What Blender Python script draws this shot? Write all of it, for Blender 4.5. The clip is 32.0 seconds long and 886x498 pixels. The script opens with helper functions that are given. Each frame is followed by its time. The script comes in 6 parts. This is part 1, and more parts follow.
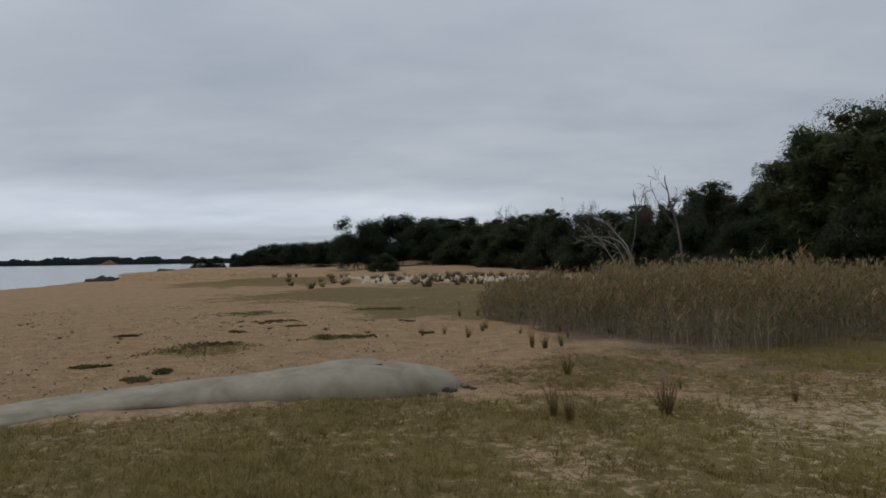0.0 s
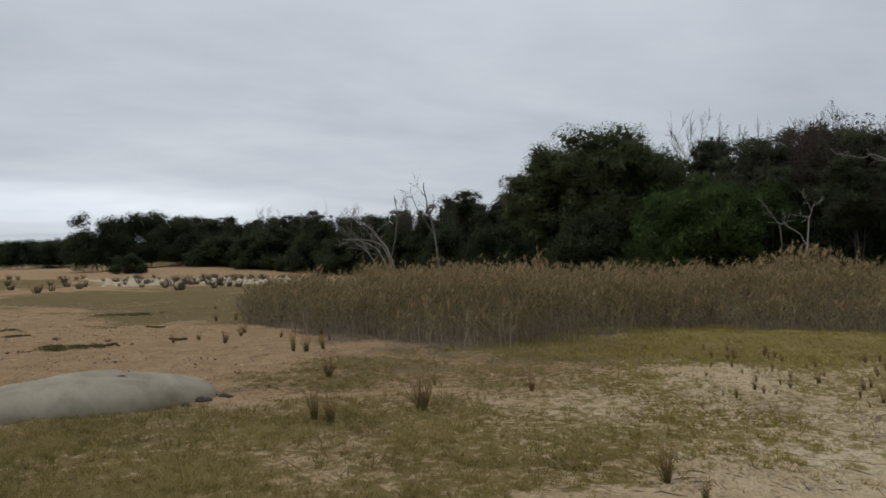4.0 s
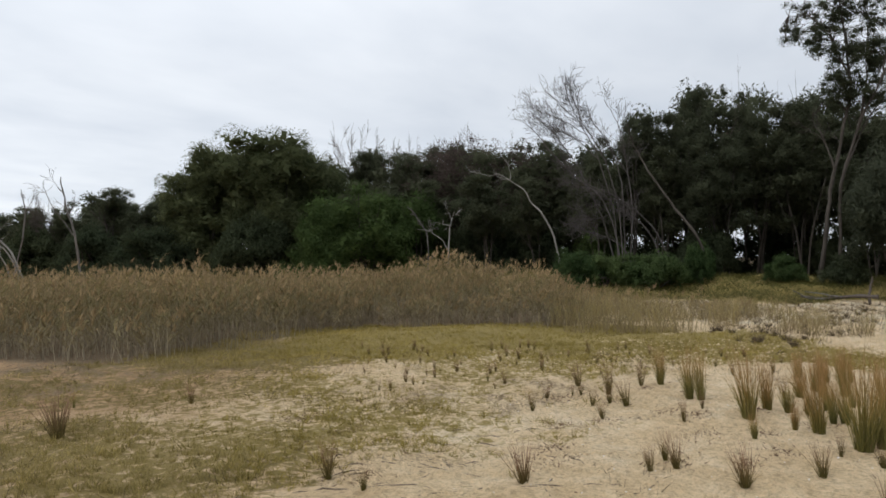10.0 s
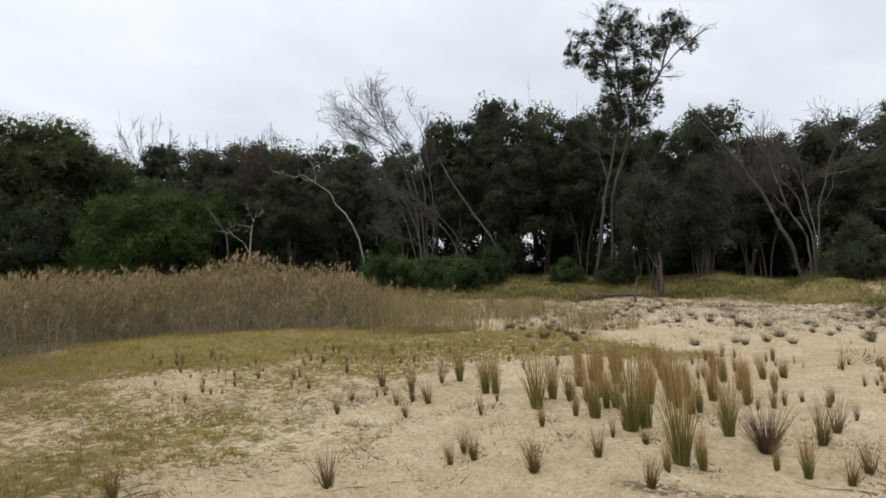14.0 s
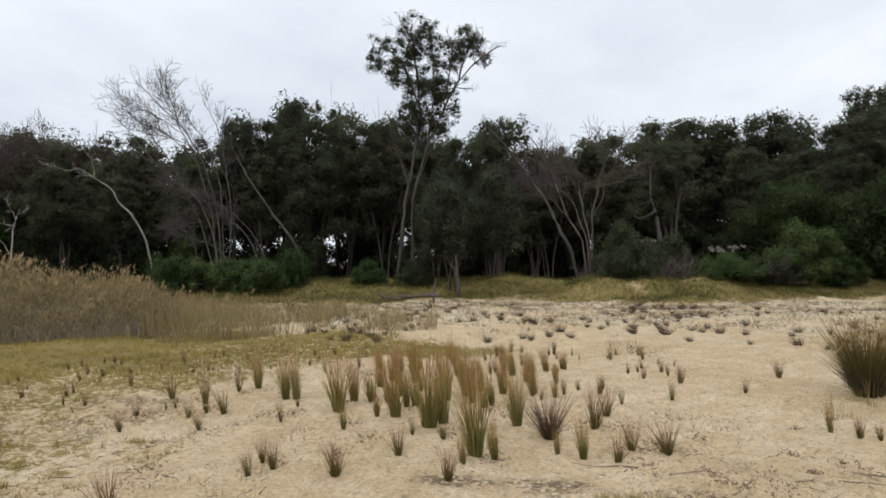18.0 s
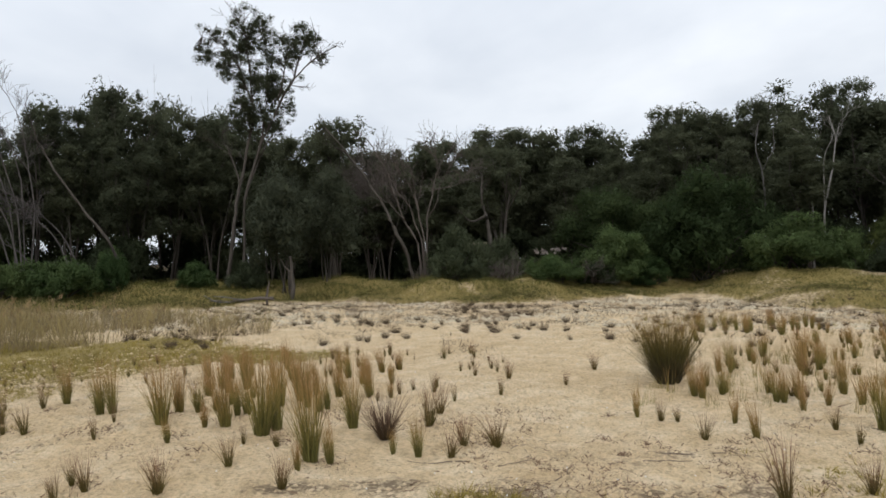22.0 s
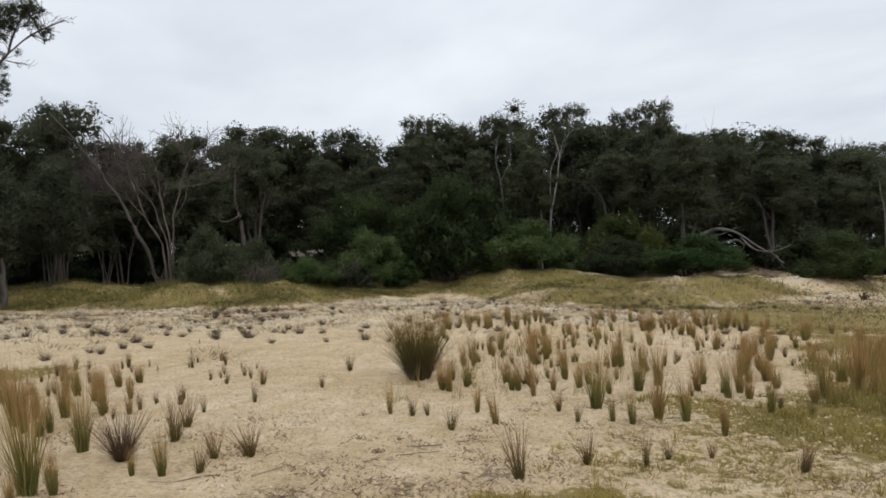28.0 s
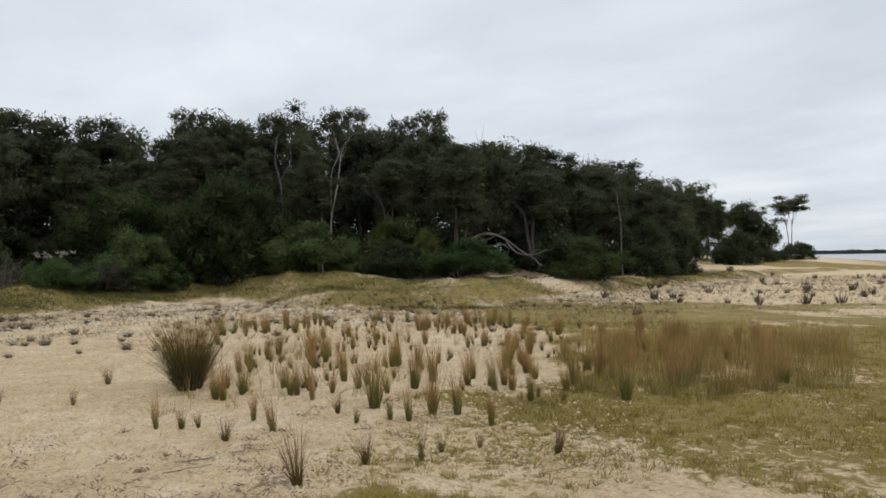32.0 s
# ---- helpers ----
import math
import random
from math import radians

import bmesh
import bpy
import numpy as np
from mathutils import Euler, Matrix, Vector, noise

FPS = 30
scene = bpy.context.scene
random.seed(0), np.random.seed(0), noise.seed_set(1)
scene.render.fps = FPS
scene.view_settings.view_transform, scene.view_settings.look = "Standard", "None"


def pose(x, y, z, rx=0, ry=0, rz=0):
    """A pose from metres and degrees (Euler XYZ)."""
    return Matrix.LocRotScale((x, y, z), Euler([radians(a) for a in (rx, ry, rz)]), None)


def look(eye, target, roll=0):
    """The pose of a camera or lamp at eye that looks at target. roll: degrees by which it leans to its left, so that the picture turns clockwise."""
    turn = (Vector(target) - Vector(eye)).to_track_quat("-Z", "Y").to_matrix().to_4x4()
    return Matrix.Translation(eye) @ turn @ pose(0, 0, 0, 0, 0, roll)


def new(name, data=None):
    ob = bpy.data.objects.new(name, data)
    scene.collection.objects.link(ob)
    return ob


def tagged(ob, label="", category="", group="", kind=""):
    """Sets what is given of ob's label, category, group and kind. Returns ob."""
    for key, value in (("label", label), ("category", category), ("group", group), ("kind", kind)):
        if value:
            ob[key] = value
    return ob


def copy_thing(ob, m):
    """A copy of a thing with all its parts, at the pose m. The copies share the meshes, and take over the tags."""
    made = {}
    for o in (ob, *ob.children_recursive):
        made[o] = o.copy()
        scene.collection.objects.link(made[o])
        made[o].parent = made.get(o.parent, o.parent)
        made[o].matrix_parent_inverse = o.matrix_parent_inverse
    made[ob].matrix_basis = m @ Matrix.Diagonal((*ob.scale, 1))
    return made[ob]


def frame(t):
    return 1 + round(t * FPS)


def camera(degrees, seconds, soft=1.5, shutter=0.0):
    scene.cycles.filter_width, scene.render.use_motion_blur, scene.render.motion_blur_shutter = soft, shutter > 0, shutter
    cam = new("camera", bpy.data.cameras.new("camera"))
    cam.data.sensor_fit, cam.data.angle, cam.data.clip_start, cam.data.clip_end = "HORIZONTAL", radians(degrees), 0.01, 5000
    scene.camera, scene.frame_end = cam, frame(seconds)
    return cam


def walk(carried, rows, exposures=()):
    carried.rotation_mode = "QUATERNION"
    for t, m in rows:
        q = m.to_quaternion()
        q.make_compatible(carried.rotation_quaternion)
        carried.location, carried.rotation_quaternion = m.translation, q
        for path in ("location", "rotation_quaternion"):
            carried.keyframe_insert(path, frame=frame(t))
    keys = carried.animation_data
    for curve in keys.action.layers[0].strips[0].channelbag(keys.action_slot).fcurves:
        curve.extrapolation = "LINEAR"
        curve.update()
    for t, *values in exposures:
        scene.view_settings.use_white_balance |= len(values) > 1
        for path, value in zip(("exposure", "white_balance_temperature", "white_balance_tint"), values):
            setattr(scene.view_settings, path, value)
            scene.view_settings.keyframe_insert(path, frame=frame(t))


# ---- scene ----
EYE = 1.75
cam = camera(66.3, 32.0, 1.62)
# seconds, yaw, pitch, roll: a camera turning on a tripod
PATH = [
    (0.0, 0.00, 0.846, 0.800), (0.5, -1.79, 0.842, 0.800), (1.0, -3.89, 0.783, 0.452), (1.5, -6.04, 0.815, 0.446),
    (2.0, -8.45, 0.802, 0.402), (2.5, -11.01, 0.806, 0.338), (3.0, -14.11, 0.817, 0.373), (3.5, -17.00, 0.842, 0.323),
    (5.5, -28.39, 0.925, 0.340), (6.0, -31.07, 0.945, 0.379), (6.5, -33.47, 0.951, 0.418), (7.0, -35.84, 0.949, 0.397),
    (7.5, -37.90, 0.971, 0.441), (8.0, -39.98, 0.985, 0.449), (8.5, -41.84, 1.011, 0.487), (9.0, -43.79, 1.001, 0.505),
    (9.5, -45.66, 1.033, 0.507), (10.0, -47.63, 1.030, 0.507), (10.5, -49.51, 1.041, 0.568), (11.0, -51.68, 1.043, 0.578),
    (11.5, -53.70, 1.045, 0.532), (12.0, -55.88, 1.059, 0.568), (12.5, -57.88, 1.072, 0.613), (13.0, -60.14, 1.071, 0.633),
    (13.5, -61.94, 1.072, 0.639), (14.0, -63.98, 1.097, 0.670), (14.5, -65.85, 1.090, 0.652), (16.5, -74.36, 1.099, 0.714),
    (17.0, -76.83, 1.095, 0.764), (17.5, -78.81, 1.102, 0.815), (18.0, -80.58, 1.098, 0.788), (18.5, -82.57, 1.083, 0.764),
    (19.0, -84.64, 1.087, 0.803), (19.5, -86.39, 1.089, 0.830), (20.0, -88.21, 1.083, 0.851), (20.5, -89.74, 1.073, 0.888),
    (21.0, -91.21, 1.062, 0.885), (21.5, -92.68, 1.057, 0.906), (22.0, -94.33, 1.047, 0.898), (22.5, -95.79, 1.036, 0.914),
    (23.0, -97.31, 1.036, 0.947), (23.5, -98.66, 1.035, 0.952), (24.0, -100.08, 1.016, 0.973), (24.5, -101.34, 1.007, 0.958),
    (26.5, -108.30, 0.966, 0.976), (27.0, -110.55, 0.955, 0.975), (27.5, -112.68, 0.941, 1.002), (28.0, -114.68, 0.913, 0.986),
    (28.5, -117.04, 0.907, 0.941), (29.0, -119.33, 0.890, 0.961), (29.5, -121.41, 0.894, 0.931), (30.0, -123.87, 0.872, 0.942),
    (30.5, -126.57, 0.859, 0.916), (31.0, -129.05, 0.860, 0.881), (31.5, -131.11, 0.834, 0.906), (32.0, -133.09, 0.827, 0.840),
]
walk(cam, [(t, pose(0, 0, EYE, 90 + p, r, y)) for t, y, p, r in PATH],
     [(0.0, -1.03, 6180, 10), (2.0, -0.90, 6350, 10), (3.5, -0.74, 6400, 10), (6.0, -0.40, 6450, 10), (8.0, -0.24, 6500, 10), (10.0, -0.08, 6500, 10), (13.0, 0.04, 6500, 10), (20.0, 0.08, 6500, 10), (26.0, 0.03, 6500, 10),
      (32.0, -0.10, 6500, 10)])

# ---- sky and light ----
world = bpy.data.worlds.new("overcast_sky")
scene.world = world
world.use_nodes = True
wn, wl = world.node_tree.nodes, world.node_tree.links
wn.clear()


def wnode(kind, **settings):
    n = wn.new(kind)
    for key, value in settings.items():
        n.inputs[key].default_value = value
    return n


w_out = wn.new("ShaderNodeOutputWorld")
w_bg = wnode("ShaderNodeBackground", Strength=1.0)
w_sky = wn.new("ShaderNodeTexSky")
w_sky.sky_type, w_sky.sun_disc = "NISHITA", False
w_sky.sun_elevation, w_sky.sun_rotation = radians(43), radians(-85)
w_co = wn.new("ShaderNodeTexCoord")
w_sep = wn.new("ShaderNodeSeparateXYZ")
wl.new(w_co.outputs["Generated"], w_sep.inputs[0])
# the cloud sheet lies on a plane high above: direction divided by its height
w_up = wn.new("ShaderNodeMath")
w_up.operation = "ADD"
w_up.inputs[1].default_value = 0.12
wl.new(w_sep.outputs["Z"], w_up.inputs[0])
w_max = wn.new("ShaderNodeMath")
w_max.operation = "MAXIMUM"
w_max.inputs[1].default_value = 0.05
wl.new(w_up.outputs[0], w_max.inputs[0])
w_div = wn.new("ShaderNodeVectorMath")
w_div.operation = "DIVIDE"
wl.new(w_co.outputs["Generated"], w_div.inputs[0])
w_comb = wn.new("ShaderNodeCombineXYZ")
for i in range(3):
    wl.new(w_max.outputs[0], w_comb.inputs[i])
wl.new(w_comb.outputs[0], w_div.inputs[1])
w_map = wn.new("ShaderNodeMapping")
w_map.inputs["Rotation"].default_value = (0, 0, radians(25))
w_map.inputs["Scale"].default_value = (0.6, 0.85, 0.0)
wl.new(w_div.outputs[0], w_map.inputs[0])
w_n1 = wnode("ShaderNodeTexNoise", Scale=0.9, Detail=5.0, Roughness=0.5, Distortion=0.35)
w_n2 = wnode("ShaderNodeTexNoise", Scale=3.2, Detail=4.0, Roughness=0.5, Distortion=0.2)
wl.new(w_map.outputs[0], w_n1.inputs["Vector"])
wl.new(w_map.outputs[0], w_n2.inputs["Vector"])
w_mixn = wn.new("ShaderNodeMath")
w_mixn.operation = "MULTIPLY_ADD"
w_mixn.inputs[1].default_value = 0.35
wl.new(w_n2.outputs["Fac"], w_mixn.inputs[0])
wl.new(w_n1.outputs["Fac"], w_mixn.inputs[2])
w_ramp = wn.new("ShaderNodeValToRGB")
w_ramp.color_ramp.elements[0].position, w_ramp.color_ramp.elements[0].color = 0.45, (0.665, 0.72, 0.80, 1)
w_ramp.color_ramp.elements[1].position, w_ramp.color_ramp.elements[1].color = 0.95, (0.955, 0.995, 1.045, 1)
wl.new(w_mixn.outputs[0], w_ramp.inputs[0])
# an overcast sky is brightest overhead
w_grad = wn.new("ShaderNodeMapRange")
w_grad.inputs["From Min"].default_value, w_grad.inputs["From Max"].default_value = 0.25, 0.95
w_grad.inputs["To Min"].default_value, w_grad.inputs["To Max"].default_value = 1.0, 1.5
wl.new(w_sep.outputs["Z"], w_grad.inputs["Value"])
w_mul = wn.new("ShaderNodeVectorMath")
w_mul.operation = "SCALE"
wl.new(w_ramp.outputs["Color"], w_mul.inputs[0])
w_dot = wn.new("ShaderNodeVectorMath")
w_dot.operation = "DOT_PRODUCT"
w_dot.inputs[1].default_value = (-0.34, 0.94, 0.0)
wl.new(w_co.outputs["Generated"], w_dot.inputs[0])
w_side = wn.new("ShaderNodeMapRange")
w_side.interpolation_type = "SMOOTHSTEP"
w_side.inputs["From Min"].default_value, w_side.inputs["From Max"].default_value = -0.2, 1.0
w_side.inputs["To Min"].default_value, w_side.inputs["To Max"].default_value = 1.0, 1.16
wl.new(w_dot.outputs["Value"], w_side.inputs["Value"])
w_both = wn.new("ShaderNodeMath")
w_both.operation = "MULTIPLY"
wl.new(w_grad.outputs[0], w_both.inputs[0])
wl.new(w_side.outputs[0], w_both.inputs[1])
# the cloud thins towards the horizon over the water
w_low = wn.new("ShaderNodeMapRange")
w_low.interpolation_type = "SMOOTHSTEP"
w_low.inputs["From Min"].default_value, w_low.inputs["From Max"].default_value = 0.07, 0.125
w_low.inputs["To Min"].default_value, w_low.inputs["To Max"].default_value = 0.42, 0.0
wl.new(w_sep.outputs["Z"], w_low.inputs["Value"])
w_under = wn.new("ShaderNodeMapRange")
w_under.interpolation_type = "SMOOTHSTEP"
w_under.inputs["From Min"].default_value, w_under.inputs["From Max"].default_value = 0.03, 0.062
w_under.inputs["To Min"].default_value, w_under.inputs["To Max"].default_value = 0.1, 1.0
wl.new(w_sep.outputs["Z"], w_under.inputs["Value"])
w_gap = wn.new("ShaderNodeMath")
w_gap.operation = "MULTIPLY"
wl.new(w_low.outputs[0], w_gap.inputs[0])
wl.new(w_under.outputs[0], w_gap.inputs[1])
w_sea = wn.new("ShaderNodeMapRange")
w_sea.interpolation_type = "SMOOTHSTEP"
w_sea.inputs["From Min"].default_value, w_sea.inputs["From Max"].default_value = 0.80, 1.0
wl.new(w_dot.outputs["Value"], w_sea.inputs["Value"])
w_thin = wn.new("ShaderNodeMath")
w_thin.operation = "MULTIPLY_ADD"
w_thin.inputs[2].default_value = 1.0
wl.new(w_gap.outputs[0], w_thin.inputs[0])
wl.new(w_sea.outputs[0], w_thin.inputs[1])
w_all = wn.new("ShaderNodeMath")
w_all.operation = "MULTIPLY"
wl.new(w_both.outputs[0], w_all.inputs[0])
wl.new(w_thin.outputs[0], w_all.inputs[1])
wl.new(w_all.outputs[0], w_mul.inputs["Scale"])
w_skys = wn.new("ShaderNodeVectorMath")
w_skys.operation = "SCALE"
w_skys.inputs["Scale"].default_value = 0.08
wl.new(w_sky.outputs[0], w_skys.inputs[0])
w_mix = wn.new("ShaderNodeMix")
w_mix.data_type = "RGBA"
w_mix.inputs["Factor"].default_value = 0.9
wl.new(w_skys.outputs[0], w_mix.inputs["A"])
wl.new(w_mul.outputs[0], w_mix.inputs["B"])
wl.new(w_mix.outputs["Result"], w_bg.inputs["Color"])
wl.new(w_bg.outputs[0], w_out.inputs["Surface"])

sun_data = bpy.data.lights.new("sun_behind_cloud", "SUN")
sun_data.energy, sun_data.angle, sun_data.color = 0.72, radians(30), (1.0, 0.96, 0.9)
sun = new("sun_behind_cloud", sun_data)
sun.matrix_basis = look((-55, 5, 52), (0, 0, 0))


# ---- materials ----
def mat(name, rough=0.8, spec=0.3):
    m = bpy.data.materials.new(name)
    m.use_nodes = True
    b = m.node_tree.nodes["Principled BSDF"]
    b.inputs["Roughness"].default_value = rough
    b.inputs["Specular IOR Level"].default_value = spec
    return m, m.node_tree.nodes, m.node_tree.links, b


def noise_node(n, l, vec, scale, detail=4.0, rough=0.55, dist=0.0):
    t = n.new("ShaderNodeTexNoise")
    t.inputs["Scale"].default_value, t.inputs["Detail"].default_value = scale, detail
    t.inputs["Roughness"].default_value, t.inputs["Distortion"].default_value = rough, dist
    if vec is not None:
        l.new(vec, t.inputs["Vector"])
    return t.outputs["Fac"]


def ramp_node(n, l, fac, *stops):
    r = n.new("ShaderNodeValToRGB")
    e = r.color_ramp.elements
    while len(e) < len(stops):
        e.new(0.5)
    for el, (p, c) in zip(e, stops):
        el.position, el.color = p, (*c, 1) if len(c) == 3 else c
    l.new(fac, r.inputs[0])
    return r.outputs["Color"]


def grey(v):
    return (v, v, v)


def mix_node(n, l, fac, a, b, blend="MIX"):
    m = n.new("ShaderNodeMix")
    m.data_type, m.blend_type = "RGBA", blend
    for key, v in (("Factor", fac), ("A", a), ("B", b)):
        if isinstance(v, (int, float)):
            m.inputs[key].default_value = v
        elif isinstance(v, tuple):
            m.inputs[key].default_value = (*v, 1)
        else:
            l.new(v, m.inputs[key])
    return m.outputs["Result"]


def math_node(n, l, op, a, b=0.0, c=0.0, clamp=False):
    m = n.new("ShaderNodeMath")
    m.operation, m.use_clamp = op, clamp
    for i, v in enumerate((a, b, c)):
        if isinstance(v, (int, float)):
            m.inputs[i].default_value = v
        else:
            l.new(v, m.inputs[i])
    return m.outputs[0]


def bump_node(n, l, b, height, strength, distance):
    k = n.new("ShaderNodeBump")
    k.inputs["Strength"].default_value, k.inputs["Distance"].default_value = strength, distance
    l.new(height, k.inputs["Height"])
    l.new(k.outputs[0], b.inputs["Normal"])


def leaf_mat(name, dark, light, rough=0.75, translucent=0.5, tip=None):
    """Foliage: colour varies leaf by leaf and tree by tree; some light comes through."""
    m, n, l, b = mat(name, rough, 0.12)
    geo, info = n.new("ShaderNodeNewGeometry"), n.new("ShaderNodeObjectInfo")
    v = math_node(n, l, "MULTIPLY_ADD", info.outputs["Random"], 0.5, math_node(n, l, "MULTIPLY", geo.outputs["Random Per Island"], 0.24))
    co = n.new("ShaderNodeTexCoord").outputs["Object"]
    v = math_node(n, l, "MULTIPLY_ADD", noise_node(n, l, co, 0.6, 2.0), 0.7, math_node(n, l, "SUBTRACT", v, 0.35), clamp=True)
    c = ramp_node(n, l, v, (0.1, dark), (0.8, light), *([(0.97, tip)] if tip else []))
    l.new(c, b.inputs["Base Color"])
    tr = n.new("ShaderNodeBsdfTranslucent")
    l.new(c, tr.inputs["Color"])
    mx = n.new("ShaderNodeMixShader")
    mx.inputs[0].default_value = translucent
    l.new(b.outputs[0], mx.inputs[1])
    l.new(tr.outputs[0], mx.inputs[2])
    l.new(mx.outputs[0], n["Material Output"].inputs["Surface"])
    return m


def bark_mat(name, dark, light, scale=3.0):
    m, n, l, b = mat(name, 0.9, 0.2)
    co = n.new("ShaderNodeTexCoord").outputs["Object"]
    mp = n.new("ShaderNodeMapping")
    mp.inputs["Scale"].default_value = (4, 4, 0.8)
    l.new(co, mp.inputs[0])
    f = noise_node(n, l, mp.outputs[0], scale, 5.0, 0.6)
    g = noise_node(n, l, co, 0.7, 2.0)
    c = ramp_node(n, l, math_node(n, l, "MULTIPLY_ADD", g, 0.5, math_node(n, l, "MULTIPLY", f, 0.6)), (0.3, dark), (0.75, light))
    l.new(c, b.inputs["Base Color"])
    bump_node(n, l, b, f, 0.6, 0.03)
    return m


def blade_mat(name, *stops, rough=0.6, translucent=0.3, vary=0.35):
    """Grass-like blades: colour runs from root to tip, and varies blade by blade."""
    m, n, l, b = mat(name, rough, 0.1)
    tc = n.new("ShaderNodeTexCoord")
    co = tc.outputs["Generated"]
    sep = n.new("ShaderNodeSeparateXYZ")
    l.new(co, sep.inputs[0])
    geo, info = n.new("ShaderNodeNewGeometry"), n.new("ShaderNodeObjectInfo")
    r = math_node(n, l, "MULTIPLY_ADD", info.outputs["Random"], 0.6, math_node(n, l, "MULTIPLY", geo.outputs["Random Per Island"], 0.4))
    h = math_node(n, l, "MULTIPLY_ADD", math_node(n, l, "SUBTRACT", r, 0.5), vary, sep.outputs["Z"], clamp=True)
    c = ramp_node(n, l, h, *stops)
    v = math_node(n, l, "MULTIPLY_ADD", geo.outputs["Random Per Island"], 0.55, math_node(n, l, "MULTIPLY_ADD", noise_node(n, l, tc.outputs["Object"], 1.1, 3.0, 0.6), 1.1, 0.18))
    sc = n.new("ShaderNodeVectorMath")
    sc.operation = "SCALE"
    l.new(c, sc.inputs[0])
    l.new(v, sc.inputs["Scale"])
    l.new(sc.outputs[0], b.inputs["Base Color"])
    tr = n.new("ShaderNodeBsdfTranslucent")
    l.new(sc.outputs[0], tr.inputs["Color"])
    mx = n.new("ShaderNodeMixShader")
    mx.inputs[0].default_value = translucent
    l.new(b.outputs[0], mx.inputs[1])
    l.new(tr.outputs[0], mx.inputs[2])
    l.new(mx.outputs[0], n["Material Output"].inputs["Surface"])
    return m


def ground_mat():
    """Pale shelly sand, damp orange sand towards the beach, turf and litter by the cover painted on the vertices."""
    m, n, l, b = mat("sand_and_turf", 0.95, 0.15)
    co = n.new("ShaderNodeTexCoord").outputs["Object"]
    cov = n.new("ShaderNodeVertexColor")
    cov.layer_name = "cover"
    sep = n.new("ShaderNodeSeparateColor")
    l.new(cov.outputs["Color"], sep.inputs[0])
    turf, damp, litter = sep.outputs[0], sep.outputs[1], sep.outputs[2]
    big, mid = noise_node(n, l, co, 0.35, 4.0, 0.6), noise_node(n, l, co, 2.2, 5.0, 0.62, 0.4)
    fine, grain = noise_node(n, l, co, 14.0, 5.0, 0.7), noise_node(n, l, co, 45.0, 4.0, 0.85)
    sand = ramp_node(n, l, math_node(n, l, "MULTIPLY_ADD", mid, 0.6, math_node(n, l, "MULTIPLY", big, 0.5)),
                     (0.35, (0.50, 0.36, 0.20)), (0.55, (0.625, 0.475, 0.29)), (0.75, (0.74, 0.605, 0.42)))
    wet = ramp_node(n, l, mid, (0.3, (0.31, 0.195, 0.098)), (0.7, (0.47, 0.31, 0.168)))
    sand = mix_node(n, l, damp, sand, wet)
    # grains: dark specks and shell chips
    speck = ramp_node(n, l, grain, (0.3, grey(0.55)), (0.45, grey(1.0)), (0.62, grey(1.0)), (0.75, grey(1.35)))
    sand = mix_node(n, l, 0.8, sand, mix_node(n, l, 1.0, sand, speck, "MULTIPLY"))
    # shade of small dents and lumps, put into the sand colour by the bump's noise
    clod = noise_node(n, l, co, 26.0, 4.0, 0.75)
    shade = ramp_node(n, l, math_node(n, l, "MULTIPLY_ADD", fine, 0.5, math_node(n, l, "MULTIPLY", clod, 0.5)), (0.36, grey(0.60)), (0.5, grey(1.04)), (0.62, grey(1.22)))
    sand = mix_node(n, l, 1.0, sand, shade, "MULTIPLY")
    # litter: brown fragments
    lit_c = ramp_node(n, l, fine, (0.3, (0.105, 0.076, 0.048)), (0.7, (0.26, 0.19, 0.118)))
    lit_f = math_node(n, l, "MULTIPLY_ADD", fine, 1.5, math_node(n, l, "SUBTRACT", litter, 1.28))
    lit_f = math_node(n, l, "MULTIPLY", lit_f, 3.5, clamp=True)
    c = mix_node(n, l, lit_f, sand, lit_c)
    # turf: thresholded by noise, so that it breaks up at the edges
    t_c = ramp_node(n, l, math_node(n, l, "MULTIPLY_ADD", fine, 0.6, math_node(n, l, "MULTIPLY", big, 0.55)),
                    (0.35, (0.118, 0.094, 0.028)), (0.55, (0.22, 0.168, 0.048)), (0.75, (0.325, 0.245, 0.085)))
    t_c = mix_node(n, l, math_node(n, l, "MULTIPLY", damp, 0.8), t_c, ramp_node(n, l, fine, (0.3, (0.10, 0.073, 0.03)), (0.7, (0.22, 0.16, 0.064))))
    lump = noise_node(n, l, co, 7.5, 3.0, 0.65, 0.6)
    t_f = math_node(n, l, "MULTIPLY_ADD", lump, 1.5, math_node(n, l, "MULTIPLY_ADD", fine, 0.7, math_node(n, l, "SUBTRACT", turf, 1.55)))
    t_f = math_node(n, l, "MULTIPLY", t_f, 4.5, clamp=True)
    c = mix_node(n, l, math_node(n, l, "MULTIPLY", t_f, 0.92), c, t_c)
    l.new(c, b.inputs["Base Color"])
    h = math_node(n, l, "MULTIPLY_ADD", mid, 1.6, math_node(n, l, "MULTIPLY_ADD", clod, 0.55, math_node(n, l, "MULTIPLY", fine, 0.9)))
    bump_node(n, l, b, h, 0.9, 0.07)
    return m


def water_mat():
    m, n, l, b = mat("estuary_water", 0.12, 0.5)
    b.inputs["Base Color"].default_value = (0.06, 0.075, 0.08, 1)
    co = n.new("ShaderNodeTexCoord").outputs["Object"]
    mp = n.new("ShaderNodeMapping")
    mp.inputs["Scale"].default_value = (1.0, 0.25, 1)
    l.new(co, mp.inputs[0])
    bump_node(n, l, b, noise_node(n, l, mp.outputs[0], 1.4, 3.0), 0.25, 0.06)
    return m


